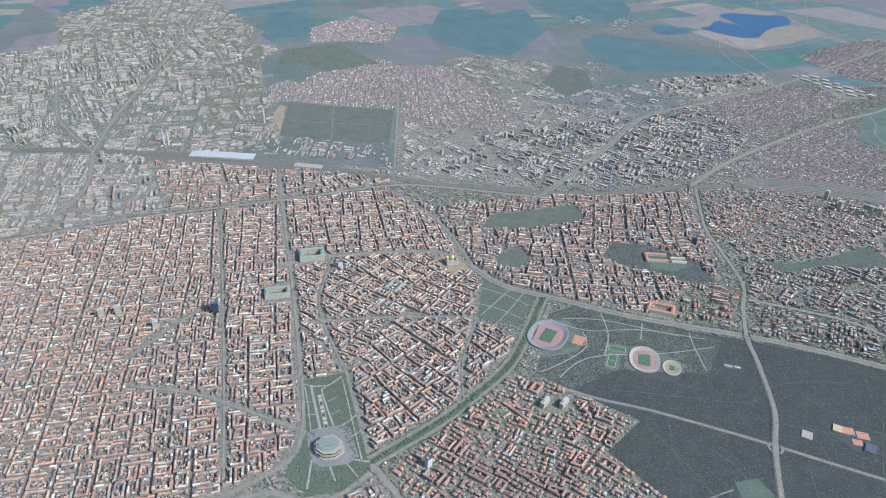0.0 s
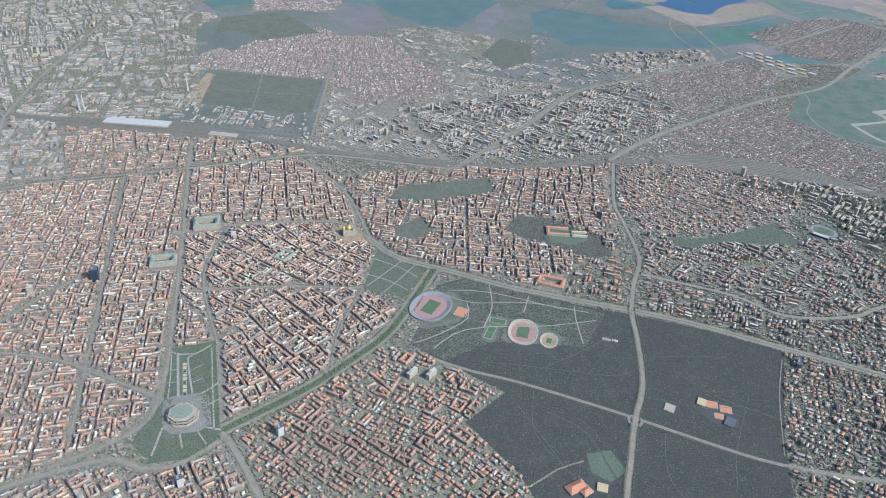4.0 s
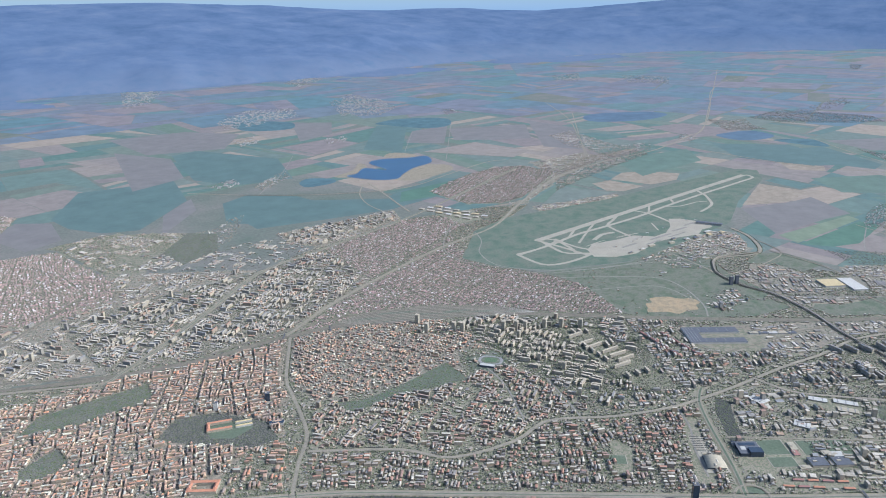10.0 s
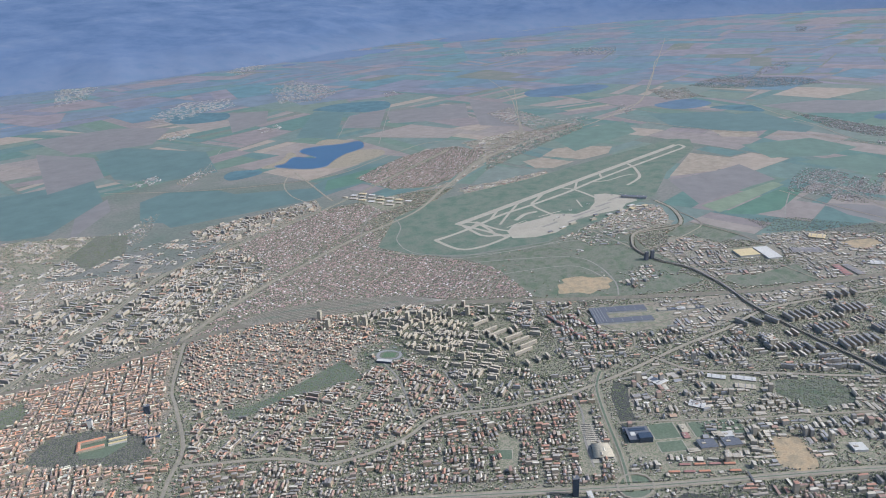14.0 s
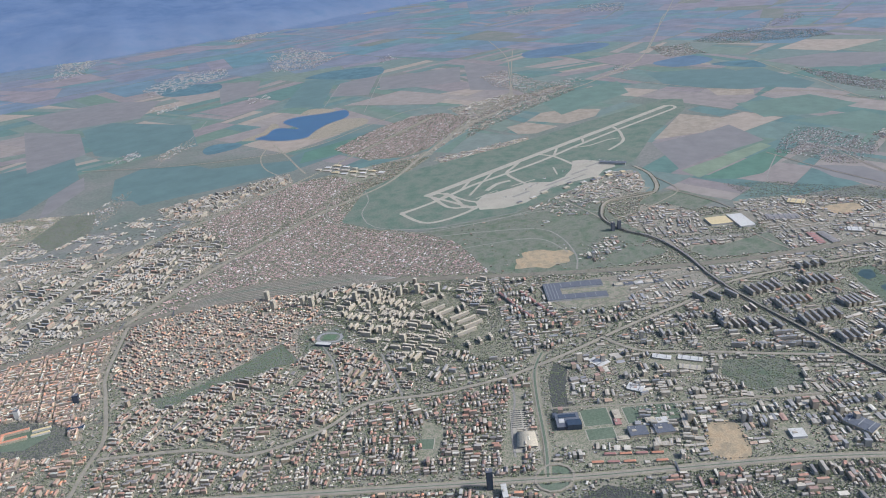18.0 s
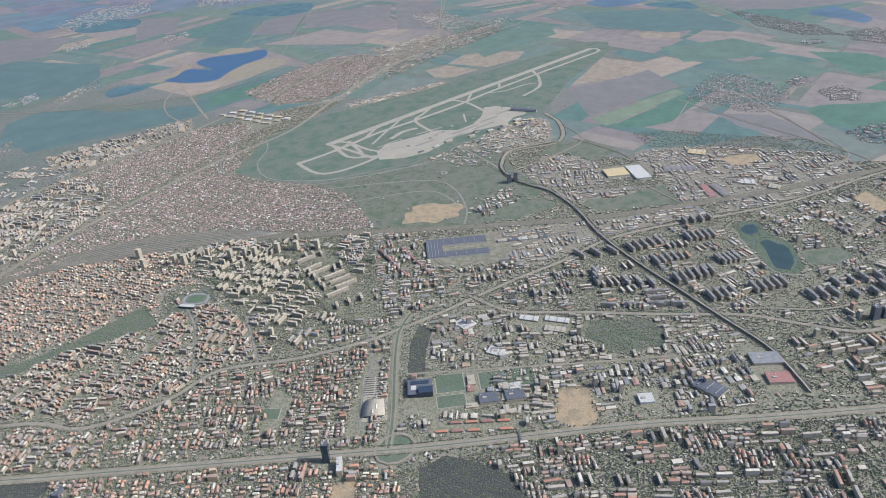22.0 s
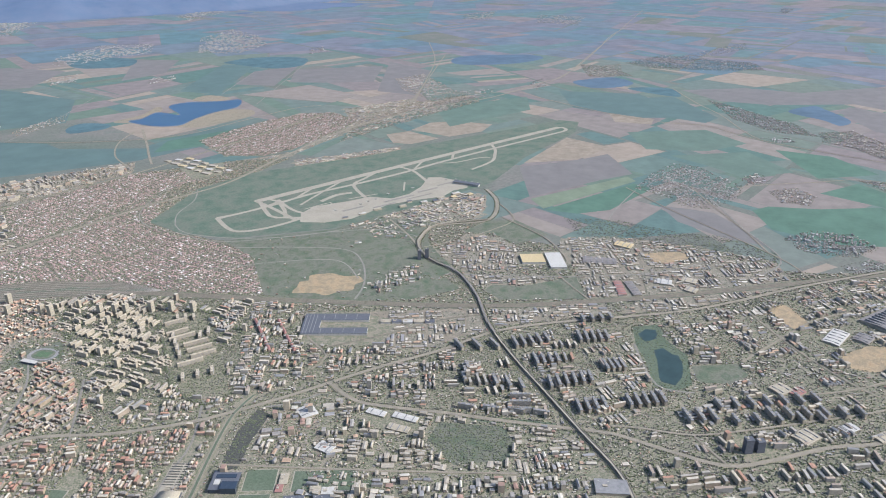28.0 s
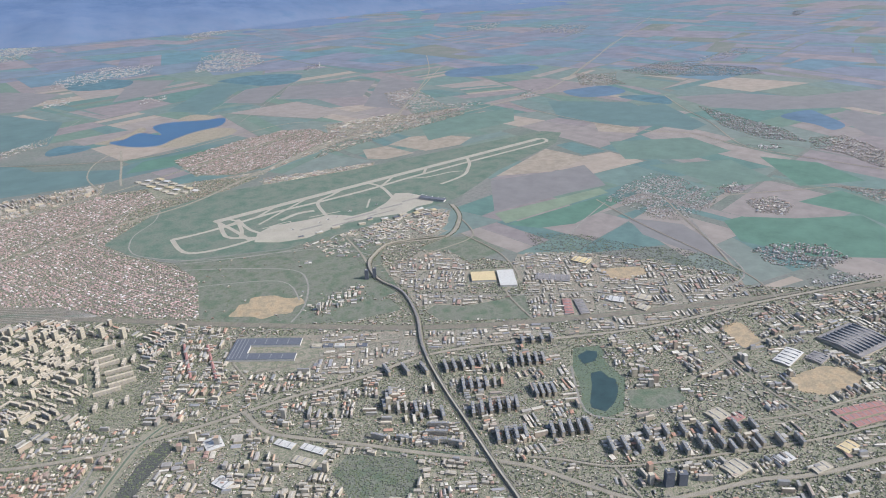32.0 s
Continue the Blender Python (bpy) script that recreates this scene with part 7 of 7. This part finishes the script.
# pale trade halls beside the fields
for k in range(18):
    x, y = 553 + (k % 3) * 9 + (k // 3) * 1.6, 301 - (k // 3) * 11.5 - (k % 3) * 3
    house_thing("trade_hall", x, y, -66, 5 + (k * 5) % 4, 4 + (k * 3) % 3, 0.9, "wall_panel", ("cream", "white", "yellow", "roof_hall")[k % 4], "pale trade hall with a %s roof" % ("cream", "grey-white", "yellowish", "grey")[k % 4], "hall", extra=k % 2 == 0)
# terminal quarter: sheds and offices beside the apron
for k, (x, y, w, d, h, mt) in enumerate(((648, 62, 5, 3, 1.0, "white"), (656, 58, 4, 3.5, 1.2, "slate"), (664, 60, 6, 3, 1.0, "cream"), (672, 54, 4, 4, 1.4, "yellow"), (680, 60, 7, 3, 1.0, "white"), (676, 46, 5, 3, 0.9, "slate"), (686, 50, 4, 4, 1.3, "yellow"), (612, 74, 6, 2.6, 1.1, "cream"), (598, 74, 5, 2.4, 1.0, "white"), (584, 76, 4, 2.2, 0.9, "slate"), (630, 66, 5, 2.6, 1.2, "cream"), (640, 70, 4, 2.4, 1.3, "slate"))):
    house_thing("airport_shed", x, y, -18 + (k * 11) % 9, w, d, h, "wall_panel", mt, "airport shed or office beside the apron", "building", extra=k % 2 == 0)

# metro viaduct
line = smooth_line(VIADUCT, 6)
via = thing("viaduct", 0, 0, 0, 0, "long grey metro viaduct on piers", "viaduct")
deck = part("deck", ribbon(line, 1.25, 0.75, 0.95), M["concrete"], via)
for s in (-0.6, 0.6):
    part("parapet", ribbon(line, 0.1, 0.95, 1.2, s), M["concrete"], deck)
part("tunnel_roof", ribbon(line[len(line) // 3:len(line) * 3 // 5], 0.9, 0.95, 1.25), M["brownroof"], deck, "dark noise cover over the tracks")
for k in range(0, len(line), 2):
    p = line[k]
    part("pier", box(p.x - 0.22, p.y - 0.22, 0, p.x + 0.22, p.y + 0.22, 0.75), M["concrete"], via)
# foot bridges over the boulevard and the railway
for x, y, turn, ln in ((391, -164, 45, 6.5), (298, 139, 50, 9), (325, 128, 60, 9)):
    b = thing("footbridge", x, y, turn, 0, "narrow dark bridge across the carriageways", "bridge")
    part("deck", box(-ln / 2, -0.3, 0.6, ln / 2, 0.3, 0.75), M["slate"], b)
    for s in (-1, 1):
        part("pier", box(s * ln * 0.45 - 0.15, -0.25, 0, s * ln * 0.45 + 0.15, 0.25, 0.6), M["concrete"], b)

# rows of slabs in the big estate
GROUPS = []
GROUPS.append((540.5, -123.4, 555.1, -131.7, 5, 9.0, -121))
GROUPS.append((535, -141.6, 544, -147, 4, 8, -127))
GROUPS.append((568, -142.4, 579, -151, 5, 9, -130))
GROUPS.append((555.5, -166.6, 562, -171.5, 4, 8.5, -125))
GROUPS.append((525.6, -157.4, 542.4, -167.3, 6, 9, -130))
GROUPS.append((520, -177.4, 529.7, -183.8, 4, 8.5, -128))
GROUPS.append((539, -190, 551.6, -199, 5, 8.5, -129))
GROUPS.append((507.6, -155, 500, -162, 3, 9, -44))
GROUPS.append((485, -144, 505, -169, 4, 7, -59))
GROUPS.append((547.5, -213, 556, -220, 3, 9, -126))
GROUPS.append((518.5, -106, 532, -117.4, 3, 9, -108))
GROUPS.append((508.5, -139.4, 514.5, -150, 3, 8, -122))
GROUPS.append((565, -218, 600, -245, 7, 7, -126))
GROUPS.append((575, -236, 604, -262, 6, 7, -126))
GROUPS.append((560, -228, 588, -252, 5, 6, -126))
GROUPS.append((585, -132, 597, -141, 4, 6, -128))
GROUPS.append((500, -128, 508, -122, 3, 6, -122))
PALE_ROWS = ((427.5, 12.4, 423.6, 1.7, 2, 11, -9), (423.2, -4.5, 423.2, -4.5, 1, 13, -9), (425.7, -14.3, 423.5, -26.7, 3, 12, -12), (415.5, -29.6, 415.5, -29.6, 1, 12, -12), (419.9, -1.1, 414.7, -19.5, 4, 5, 62), (407.0, -39.4, 419.5, -43.2, 3, 5, 61), (430.2, 16.0, 436.8, 10.8, 3, 5, 66), (430.4, -9.1, 435.4, -8.3, 2, 6, 58))

protos = {}
for x0, y0, x1, y1, n, ln, ang in GROUPS:
    for k in range(n):
        u = k / max(1, n - 1)
        m = pose(x0 + (x1 - x0) * u, y0 + (y1 - y0) * u, 0, 0, 0, ang)
        if ln not in protos:
            protos[ln] = panel_house(ln, 1.25, 2.5, 0, 0, M["wall_panel"], M["roof_dark"], "long panel apartment block with pale balconies", "estate slab blocks")
            protos[ln].matrix_world = m
        else:
            copy_thing(protos[ln], m)
pale = {}
for x0, y0, x1, y1, n, ln, ang in PALE_ROWS:
    for k in range(n):
        u = k / max(1, n - 1)
        m = pose(x0 + (x1 - x0) * u, y0 + (y1 - y0) * u, 0, 0, 0, ang)
        if ln not in pale:
            pale[ln] = panel_house(ln, 1.15, 2.0, 0, 0, M["wall_panel"], M["roof_grey"], "long cream panel block with a grey roof", "cream slab blocks")
            pale[ln].matrix_world = m
        else:
            copy_thing(pale[ln], m)
for k, (x, y) in enumerate(((380, 71), (383.3, 66.6), (403, 50), (409, 44.5), (413, 40.6), (366.8, 82), (371, 96), (432, 27), (440, 18), (424, 34))):
    m = pose(x, y, 0, 0, 0, 25)
    if k == 0:
        high = panel_house(2.5, 2.3, 6.0, 0, 0, M["cream"], M["roof_grey"], "cream point tower block", "cream point towers")
        high.matrix_world = m
    else:
        copy_thing(high, m)
RB = ((458, -17), (466.5, -26), (-2.9, -8.6), -109)
for k in range(8):
    house_thing("red_block", RB[k % 2][0] + (k // 2) * RB[2][0], RB[k % 2][1] + (k // 2) * RB[2][1], RB[3], 7.4, 1.3, 1.4, "wall_old", "brick", "long block with a red roof", "apartment block", pitched=True)
for k, (x, y) in enumerate(((-12, 310), (-9, 308), (8, 420), (60, 330))):
    bm = bmesh.new()
    bmesh.ops.create_cone(bm, segments=12, radius1=0.7, radius2=0.4, depth=12, cap_ends=True, matrix=Matrix.Translation((0, 0, 6)))
    ch = thing("chimney_stack", x, y, 0, 0, "tall pale factory chimney", "chimney")
    part("shaft", bm, M["white"], ch)
    part("rim", prism([(a, b) for a, b in oval(0.5, 0.5, 12)], 11.6, 12.1), M["brick"], ch, "red top ring")

# ---- fields ----
FIELD = [(0.077, 0.121, 0.1), (0.17, 0.144, 0.126), (0.096, 0.129, 0.096), (0.098, 0.131, 0.111), (0.187, 0.158, 0.133), (0.121, 0.135, 0.113), (0.158, 0.133, 0.123), (0.081, 0.121, 0.108), (0.113, 0.133, 0.104), (0.219, 0.179, 0.138), (0.106, 0.13, 0.111)]
M["field"] = varied("ploughed_and_sown_field", FIELD, "object", 14, 0.2)
# far fields: bluish palette with the distance haze mixed into the crop colours
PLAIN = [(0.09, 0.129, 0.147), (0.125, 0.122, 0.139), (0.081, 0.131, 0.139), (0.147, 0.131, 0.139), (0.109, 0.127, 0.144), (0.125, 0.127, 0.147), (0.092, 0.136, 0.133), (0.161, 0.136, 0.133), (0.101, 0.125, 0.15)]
M["field_far"] = varied("haze_tinted_far_crops", PLAIN, "object", 40, 0.25)
rf = random.Random(11)


def parcels(poly, out):
    """Cuts the plain into uneven fields, some of them into long strips."""
    if len(poly) < 3:
        return
    ar = size_of(poly)
    cx, cy = sum(p[0] for p in poly) / len(poly), sum(p[1] for p in poly) / len(poly)
    far = math.hypot(cx - 250, cy + 150)
    if ar < 5e5 and (far > 3300 or cx < -300 or cy < -420 or far < 300):
        return
    d, cu, cv, lu, lv = long_side(poly)
    if lv > lu:
        d, cu, cv, lu, lv = (-d[1], d[0]), cv, -cu, lv, lu
    if ar < max(3500, 7 * far) * rf.uniform(0.6, 2.0):
        n = rf.choice((1, 1, 1, 2, 3, 5))
        rest = poly
        for k in range(n - 1):
            side = -lv / 2 + lv * (k + 1) / n
            p = (cu * d[0] - (cv + side) * d[1], cu * d[1] + (cv + side) * d[0])
            out.append(clip_side(rest, p, (-d[0], -d[1]), 0.15))
            rest = clip_side(rest, p, d, 0.15)
        out.append(rest)
        return
    cu += lu * rf.uniform(-0.24, 0.24)
    p = (cu * d[0] - cv * d[1], cu * d[1] + cv * d[0])
    j = radians(rf.gauss(0, 8))
    n = (-d[1] * math.cos(j) - d[0] * math.sin(j), d[0] * math.cos(j) - d[1] * math.sin(j))
    g = 0.3 if rf.random() < 0.8 else 2.0
    parcels(clip_side(poly, p, n, g), out)
    parcels(clip_side(poly, p, (-n[0], -n[1]), g), out)


plots = []
parcels([(-700, 2700), (-1100, 400), (800, -700), (3600, -900), (3900, 1500), (1800, 3300)], plots)
for plot in plots:
    if len(plot) < 3 or size_of(plot) < 250 or rf.random() < 0.07:
        continue
    c = np.mean(plot, axis=0)
    if any(inside(q, c[None])[0] for q in TAKEN[:28]) or inside(AIRFIELD, c[None])[0]:
        continue
    if inside(CITY, c[None])[0] or -60 < c[0] < 340 and 190 < c[1] < 430:
        continue
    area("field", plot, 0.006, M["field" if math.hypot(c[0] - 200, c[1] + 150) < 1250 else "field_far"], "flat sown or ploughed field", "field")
CROPS = [0.0085]
# blue-green mixes the wheat's own green with the blue of distance haze
TEAL = plain("haze_tinted_wheat", (0.078, 0.112, 0.102), 25, 0.15)
TAN = plain("dry_stubble", (0.211, 0.173, 0.128), 9, 0.3)
GRN = plain("green_wheat", (0.091, 0.125, 0.097), 20, 0.2)
GRN2 = plain("deep_green_wheat", (0.071, 0.12, 0.085), 20, 0.2)
MAUVE = plain("ploughed_earth", (0.135, 0.123, 0.114), 20, 0.15)
LTGRN = plain("young_wheat", (0.131, 0.154, 0.103), 14, 0.2)
def crop_field(poly, material, label):
    """A named field, laid a little above the one before it."""
    CROPS[0] += 0.0006
    area("field", poly, CROPS[0], material, label, "field")


crop_field([(792, 240), (828, 250), (855, 234), (872, 198), (841, 184), (801, 192)], TAN, "tan bare field north of the runway")
crop_field([(760, 243), (786, 237), (788, 194), (754, 197), (743, 212)], TAN, "tan bare field north of the runway")
crop_field([(271, 538), (326, 636), (429, 615), (400, 512), (321, 438), (292, 454), (274, 492)], TEAL, "winter wheat field with haze in its blue-green")
crop_field([(421, 471), (459, 486), (493, 441), (501, 364), (424, 353), (390, 400)], TEAL, "winter wheat field with haze in its blue-green")
crop_field([(104, 587), (125, 672), (172, 662), (141, 569)], TEAL, "winter wheat field with haze in its blue-green")
crop_field([(211, 508), (242, 550), (268, 525), (259, 459), (226, 445)], MAUVE, "brown ploughed field")
crop_field([(357, 471), (406, 516), (390, 467), (329, 405)], MAUVE, "mauve ploughed field")
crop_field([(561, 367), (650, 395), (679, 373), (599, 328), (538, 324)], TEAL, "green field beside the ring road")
crop_field([(785, 79), (886, 108), (887, 56), (828, 52)], TAN, "tan stubble field beside the runway")
crop_field([(772, 73), (829, 51), (865, 44), (828, -7), (793, 2), (717, 15)], MAUVE, "mauve ploughed field")
crop_field([(714, 12), (818, -8), (813, -20), (704, -9)], LTGRN, "pale green strip of young wheat")
crop_field([(703, -11), (806, -22), (804, -40), (738, -45), (714, -33)], GRN2, "bright green wheat field")
crop_field([(773, -66), (781, -80), (789, -101), (773, -132), (755, -155), (748, -126), (753, -92)], MAUVE, "mauve ploughed field")
crop_field([(815, -118), (832, -123), (854, -152), (892, -183), (860, -225), (831, -233), (793, -189), (787, -145)], GRN2, "dark green wheat field")
crop_field([(892, -138), (941, -150), (916, -209), (872, -222), (893, -183)], GRN2, "dark green wheat field")
crop_field([(1067, 201), (1152, 140), (1083, 44), (1048, 42), (1039, 123)], TEAL, "winter wheat field with haze in its blue-green")
crop_field([(1202, 157), (1278, 104), (1302, 37), (1406, -12), (1419, -68), (1256, -114), (1275, -36), (1194, 33), (1171, 88)], MAUVE, "wide brown ploughed field")
crop_field([(1254, -37), (1240, -118), (1144, -145), (1143, -100), (1213, -39)], MAUVE, "wide brown ploughed field")
crop_field([(950, 78), (1020, 27), (997, -29), (944, -16), (906, 28)], GRN, "grey-green field")
crop_field([(903, 1), (968, -43), (934, -101), (888, -74), (899, -36)], GRN, "grey-green field")
crop_field([(995, -58), (1010, -105), (981, -154), (931, -122)], GRN2, "dark green wheat field")
crop_field([(1015, 146), (1024, 91), (999, 79), (980, 113)], TAN, "tan stubble field between roads")
crop_field([(491, 770), (535, 777), (586, 640), (536, 519), (471, 537), (447, 599)], TEAL, "winter wheat field with haze in its blue-green")
crop_field([(441, 854), (482, 751), (444, 620), (373, 597)], MAUVE, "mauve ploughed field")
crop_field([(473, 976), (594, 961), (648, 870), (569, 764), (469, 803)], MAUVE, "mauve ploughed field")
crop_field([(749, 653), (854, 766), (888, 725), (734, 552), (705, 604)], TEAL, "winter wheat field with haze in its blue-green")
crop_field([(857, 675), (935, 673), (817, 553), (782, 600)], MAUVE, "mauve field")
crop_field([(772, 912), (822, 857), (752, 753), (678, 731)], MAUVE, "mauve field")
crop_field([(458, 446), (560, 356), (539, 322), (461, 342), (401, 361), (407, 416)], TEAL, "wide winter wheat field with haze in its blue-green")
crop_field([(584, 371), (658, 371), (677, 354), (598, 331), (556, 339)], GRN2, "green field beside the ring road")
crop_field([(914, 647), (1034, 583), (937, 486), (880, 527), (846, 562)], MAUVE, "mauve ploughed field")
crop_field([(1070, 610), (1059, 499), (917, 375), (897, 428)], MAUVE, "mauve ploughed field")
crop_field([(888, 310), (958, 284), (1014, 269), (959, 217), (831, 222)], GRN, "grey-green field")
crop_field([(1076, 265), (1136, 181), (1070, 58), (1020, 102), (1005, 189)], TEAL, "winter wheat field with haze in its blue-green")

# ---- far mountains, backdrop ----
ridge_keys = ((-15, 2150, 215, 3300), (5, 2150, 225, 3300), (22, 2150, 228, 3350), (33, 2300, 200, 3500), (42, 2750, 185, 3800), (49.5, 3000, 172, 4000), (59, 3250, 206, 4200), (71, 3500, 236, 4350), (80, 3600, 265, 4400), (100, 3600, 270, 4450), (120, 3600, 260, 4450))
K = np.array(ridge_keys, float)
NB, NR = 420, 90
verts = []
for i in range(NB):
    b = -15 + 135 * i / (NB - 1)
    foot, top, rr = (np.interp(b, K[:, 0], K[:, c]) for c in (1, 2, 3))
    foot += 110 * noise.fractal(Vector((b / 16, 1.5, 0.0)), 0.9, 2.1, 4)
    for j in range(NR):
        u = j / (NR - 1)
        r = foot - 500 + u * (rr - foot + 700)
        x, y = 130 + r * math.sin(radians(b)), -230 + r * math.cos(radians(b))
        s = min(1, max(0, (r - foot + 100) / (rr - foot + 100)))
        n1 = noise.fractal(Vector((x / 420, y / 420, 3.0)), 0.9, 2.1, 6)
        n2 = noise.fractal(Vector((x / 900, y / 900, 8.0)), 0.9, 2.1, 4)
        z = top * (s ** 0.8) * (1 + 0.05 * n2) + 24 * n1 * min(1, s * 4) * (1 - 0.85 * s)
        z += 10 * max(0, n1 + 0.15) * min(1, max(0, (r - foot + 500) / 300)) * (1 - s)
        if r > rr:
            z -= (r - rr) * 0.3
        verts.append((x, y, z - 2))
idx = np.arange(NB * NR).reshape(NB, NR)
quads = np.stack([idx[:-1, :-1], idx[1:, :-1], idx[1:, 1:], idx[:-1, 1:]], -1)[:, :, ::-1].reshape(-1, 4)
m, n, l, b = shader("hazy_forested_mountain", 1.0, 0.0)
# blue ramps and a faint emission carry the distance haze over the range
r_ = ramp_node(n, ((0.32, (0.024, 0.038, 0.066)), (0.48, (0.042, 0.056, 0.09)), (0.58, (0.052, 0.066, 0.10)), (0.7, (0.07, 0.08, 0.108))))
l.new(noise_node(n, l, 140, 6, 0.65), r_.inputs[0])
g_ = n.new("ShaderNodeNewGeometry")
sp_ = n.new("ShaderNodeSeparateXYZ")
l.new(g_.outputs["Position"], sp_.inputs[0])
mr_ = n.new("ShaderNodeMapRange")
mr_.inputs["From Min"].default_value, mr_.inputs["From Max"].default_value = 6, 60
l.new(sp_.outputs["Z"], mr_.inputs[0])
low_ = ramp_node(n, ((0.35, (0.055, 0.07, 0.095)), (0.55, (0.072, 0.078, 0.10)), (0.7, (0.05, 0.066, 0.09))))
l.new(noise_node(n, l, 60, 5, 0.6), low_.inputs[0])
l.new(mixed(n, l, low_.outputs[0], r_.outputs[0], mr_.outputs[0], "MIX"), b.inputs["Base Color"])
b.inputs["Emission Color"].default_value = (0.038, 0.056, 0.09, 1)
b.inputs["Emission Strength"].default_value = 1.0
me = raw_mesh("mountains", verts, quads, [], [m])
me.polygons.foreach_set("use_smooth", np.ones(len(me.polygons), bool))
tagged(new("backdrop", me), "far wooded mountain range behind the plain, coloured with blue haze", "mountains", "", "structure")

# ---- clouds ----
CLOUD, n, l, b = shader("white_cloud", 1.0, 0.0)
b.inputs["Base Color"].default_value = (0.55, 0.53, 0.49, 1)
# a weak emission brightens the clouds where the sun leaves them dark
b.inputs["Emission Color"].default_value = (0.90, 0.85, 0.76, 1)
b.inputs["Emission Strength"].default_value = 0.17
rc = random.Random(5)
for bearing, lift, wide in ((15, 2.3, 500), (22.5, 2.2, 420), (27.8, 2.15, 560), (33.5, 2.25, 430), (39.9, 2.0, 420), (46, 2.05, 250), (53.7, 1.7, 300), (60, 1.75, 180), (67, 2.0, 640), (74.6, 1.7, 420), (82, 1.8, 400), (90, 2.0, 500)):
    r = 4550
    cx, cy, cz = 115 + r * math.sin(radians(bearing)), -233 + r * math.cos(radians(bearing)), 184 + r * math.tan(radians(lift - 0.35))
    bm = bmesh.new()
    along = Vector((math.cos(radians(bearing)), -math.sin(radians(bearing)), 0))
    for k in range(44):
        u = rc.uniform(-0.5, 0.5)
        s = rc.uniform(8, 36) * (1 - 1.1 * abs(u))
        c = along * u * wide + Vector((0, 0, s * 0.5 + rc.uniform(0, 40) * (1 - 1.8 * abs(u))))
        bmesh.ops.create_icosphere(bm, subdivisions=3, radius=1, matrix=Matrix.Translation(c) @ Matrix.Diagonal((s * 1.5, s * 1.5, s * 0.75, 1)))
    for v in bm.verts:
        d = noise.noise_vector(v.co / 24) * 9 + noise.noise_vector(v.co / 8) * 4.5
        v.co += d
        v.co.z = max(v.co.z, -4 + d.z * 0.5)
    for f in bm.faces:
        f.smooth = True
    me = bpy.data.meshes.new("cloud")
    bm.to_mesh(me)
    bm.free()
    me.materials.append(CLOUD)
    ob = tagged(new("cloud", me), "white fair-weather cloud over the mountains", "cloud", "clouds over the range", "structure")
    ob.location = (cx, cy, cz)

# ---- far sky behind the range, backdrop ----
FAR, n, l, b = shader("far_sky", 1.0, 0.0)
b.inputs["Base Color"].default_value = (0, 0, 0, 1)
g = n.new("ShaderNodeNewGeometry")
sp = n.new("ShaderNodeSeparateXYZ")
l.new(g.outputs["Position"], sp.inputs[0])
mr = n.new("ShaderNodeMapRange")
mr.inputs["From Min"].default_value, mr.inputs["From Max"].default_value = 150, 700
l.new(sp.outputs["Z"], mr.inputs[0])
r_ = ramp_node(n, ((0.0, (0.172, 0.238, 0.325)), (0.2, (0.225, 0.275, 0.30)), (0.6, (0.205, 0.25, 0.275))))
l.new(mr.outputs[0], r_.inputs[0])
l.new(r_.outputs[0], b.inputs["Emission Color"])
b.inputs["Emission Strength"].default_value = 1.0
bm = bmesh.new()
lo, hi = [], []
for k in range(41):
    a = radians(-25 + 150 * k / 40)
    x, y = 130 + 4720 * math.sin(a), -230 + 4720 * math.cos(a)
    lo.append(bm.verts.new((x, y, -60)))
    hi.append(bm.verts.new((x, y, 800)))
for k in range(40):
    bm.faces.new((lo[k], hi[k], hi[k + 1], lo[k + 1]))
me = bpy.data.meshes.new("backdrop")
bm.to_mesh(me)
bm.free()
me.materials.append(FAR)
tagged(new("backdrop", me), "pale blue hazy sky behind the range", "sky", "", "structure")
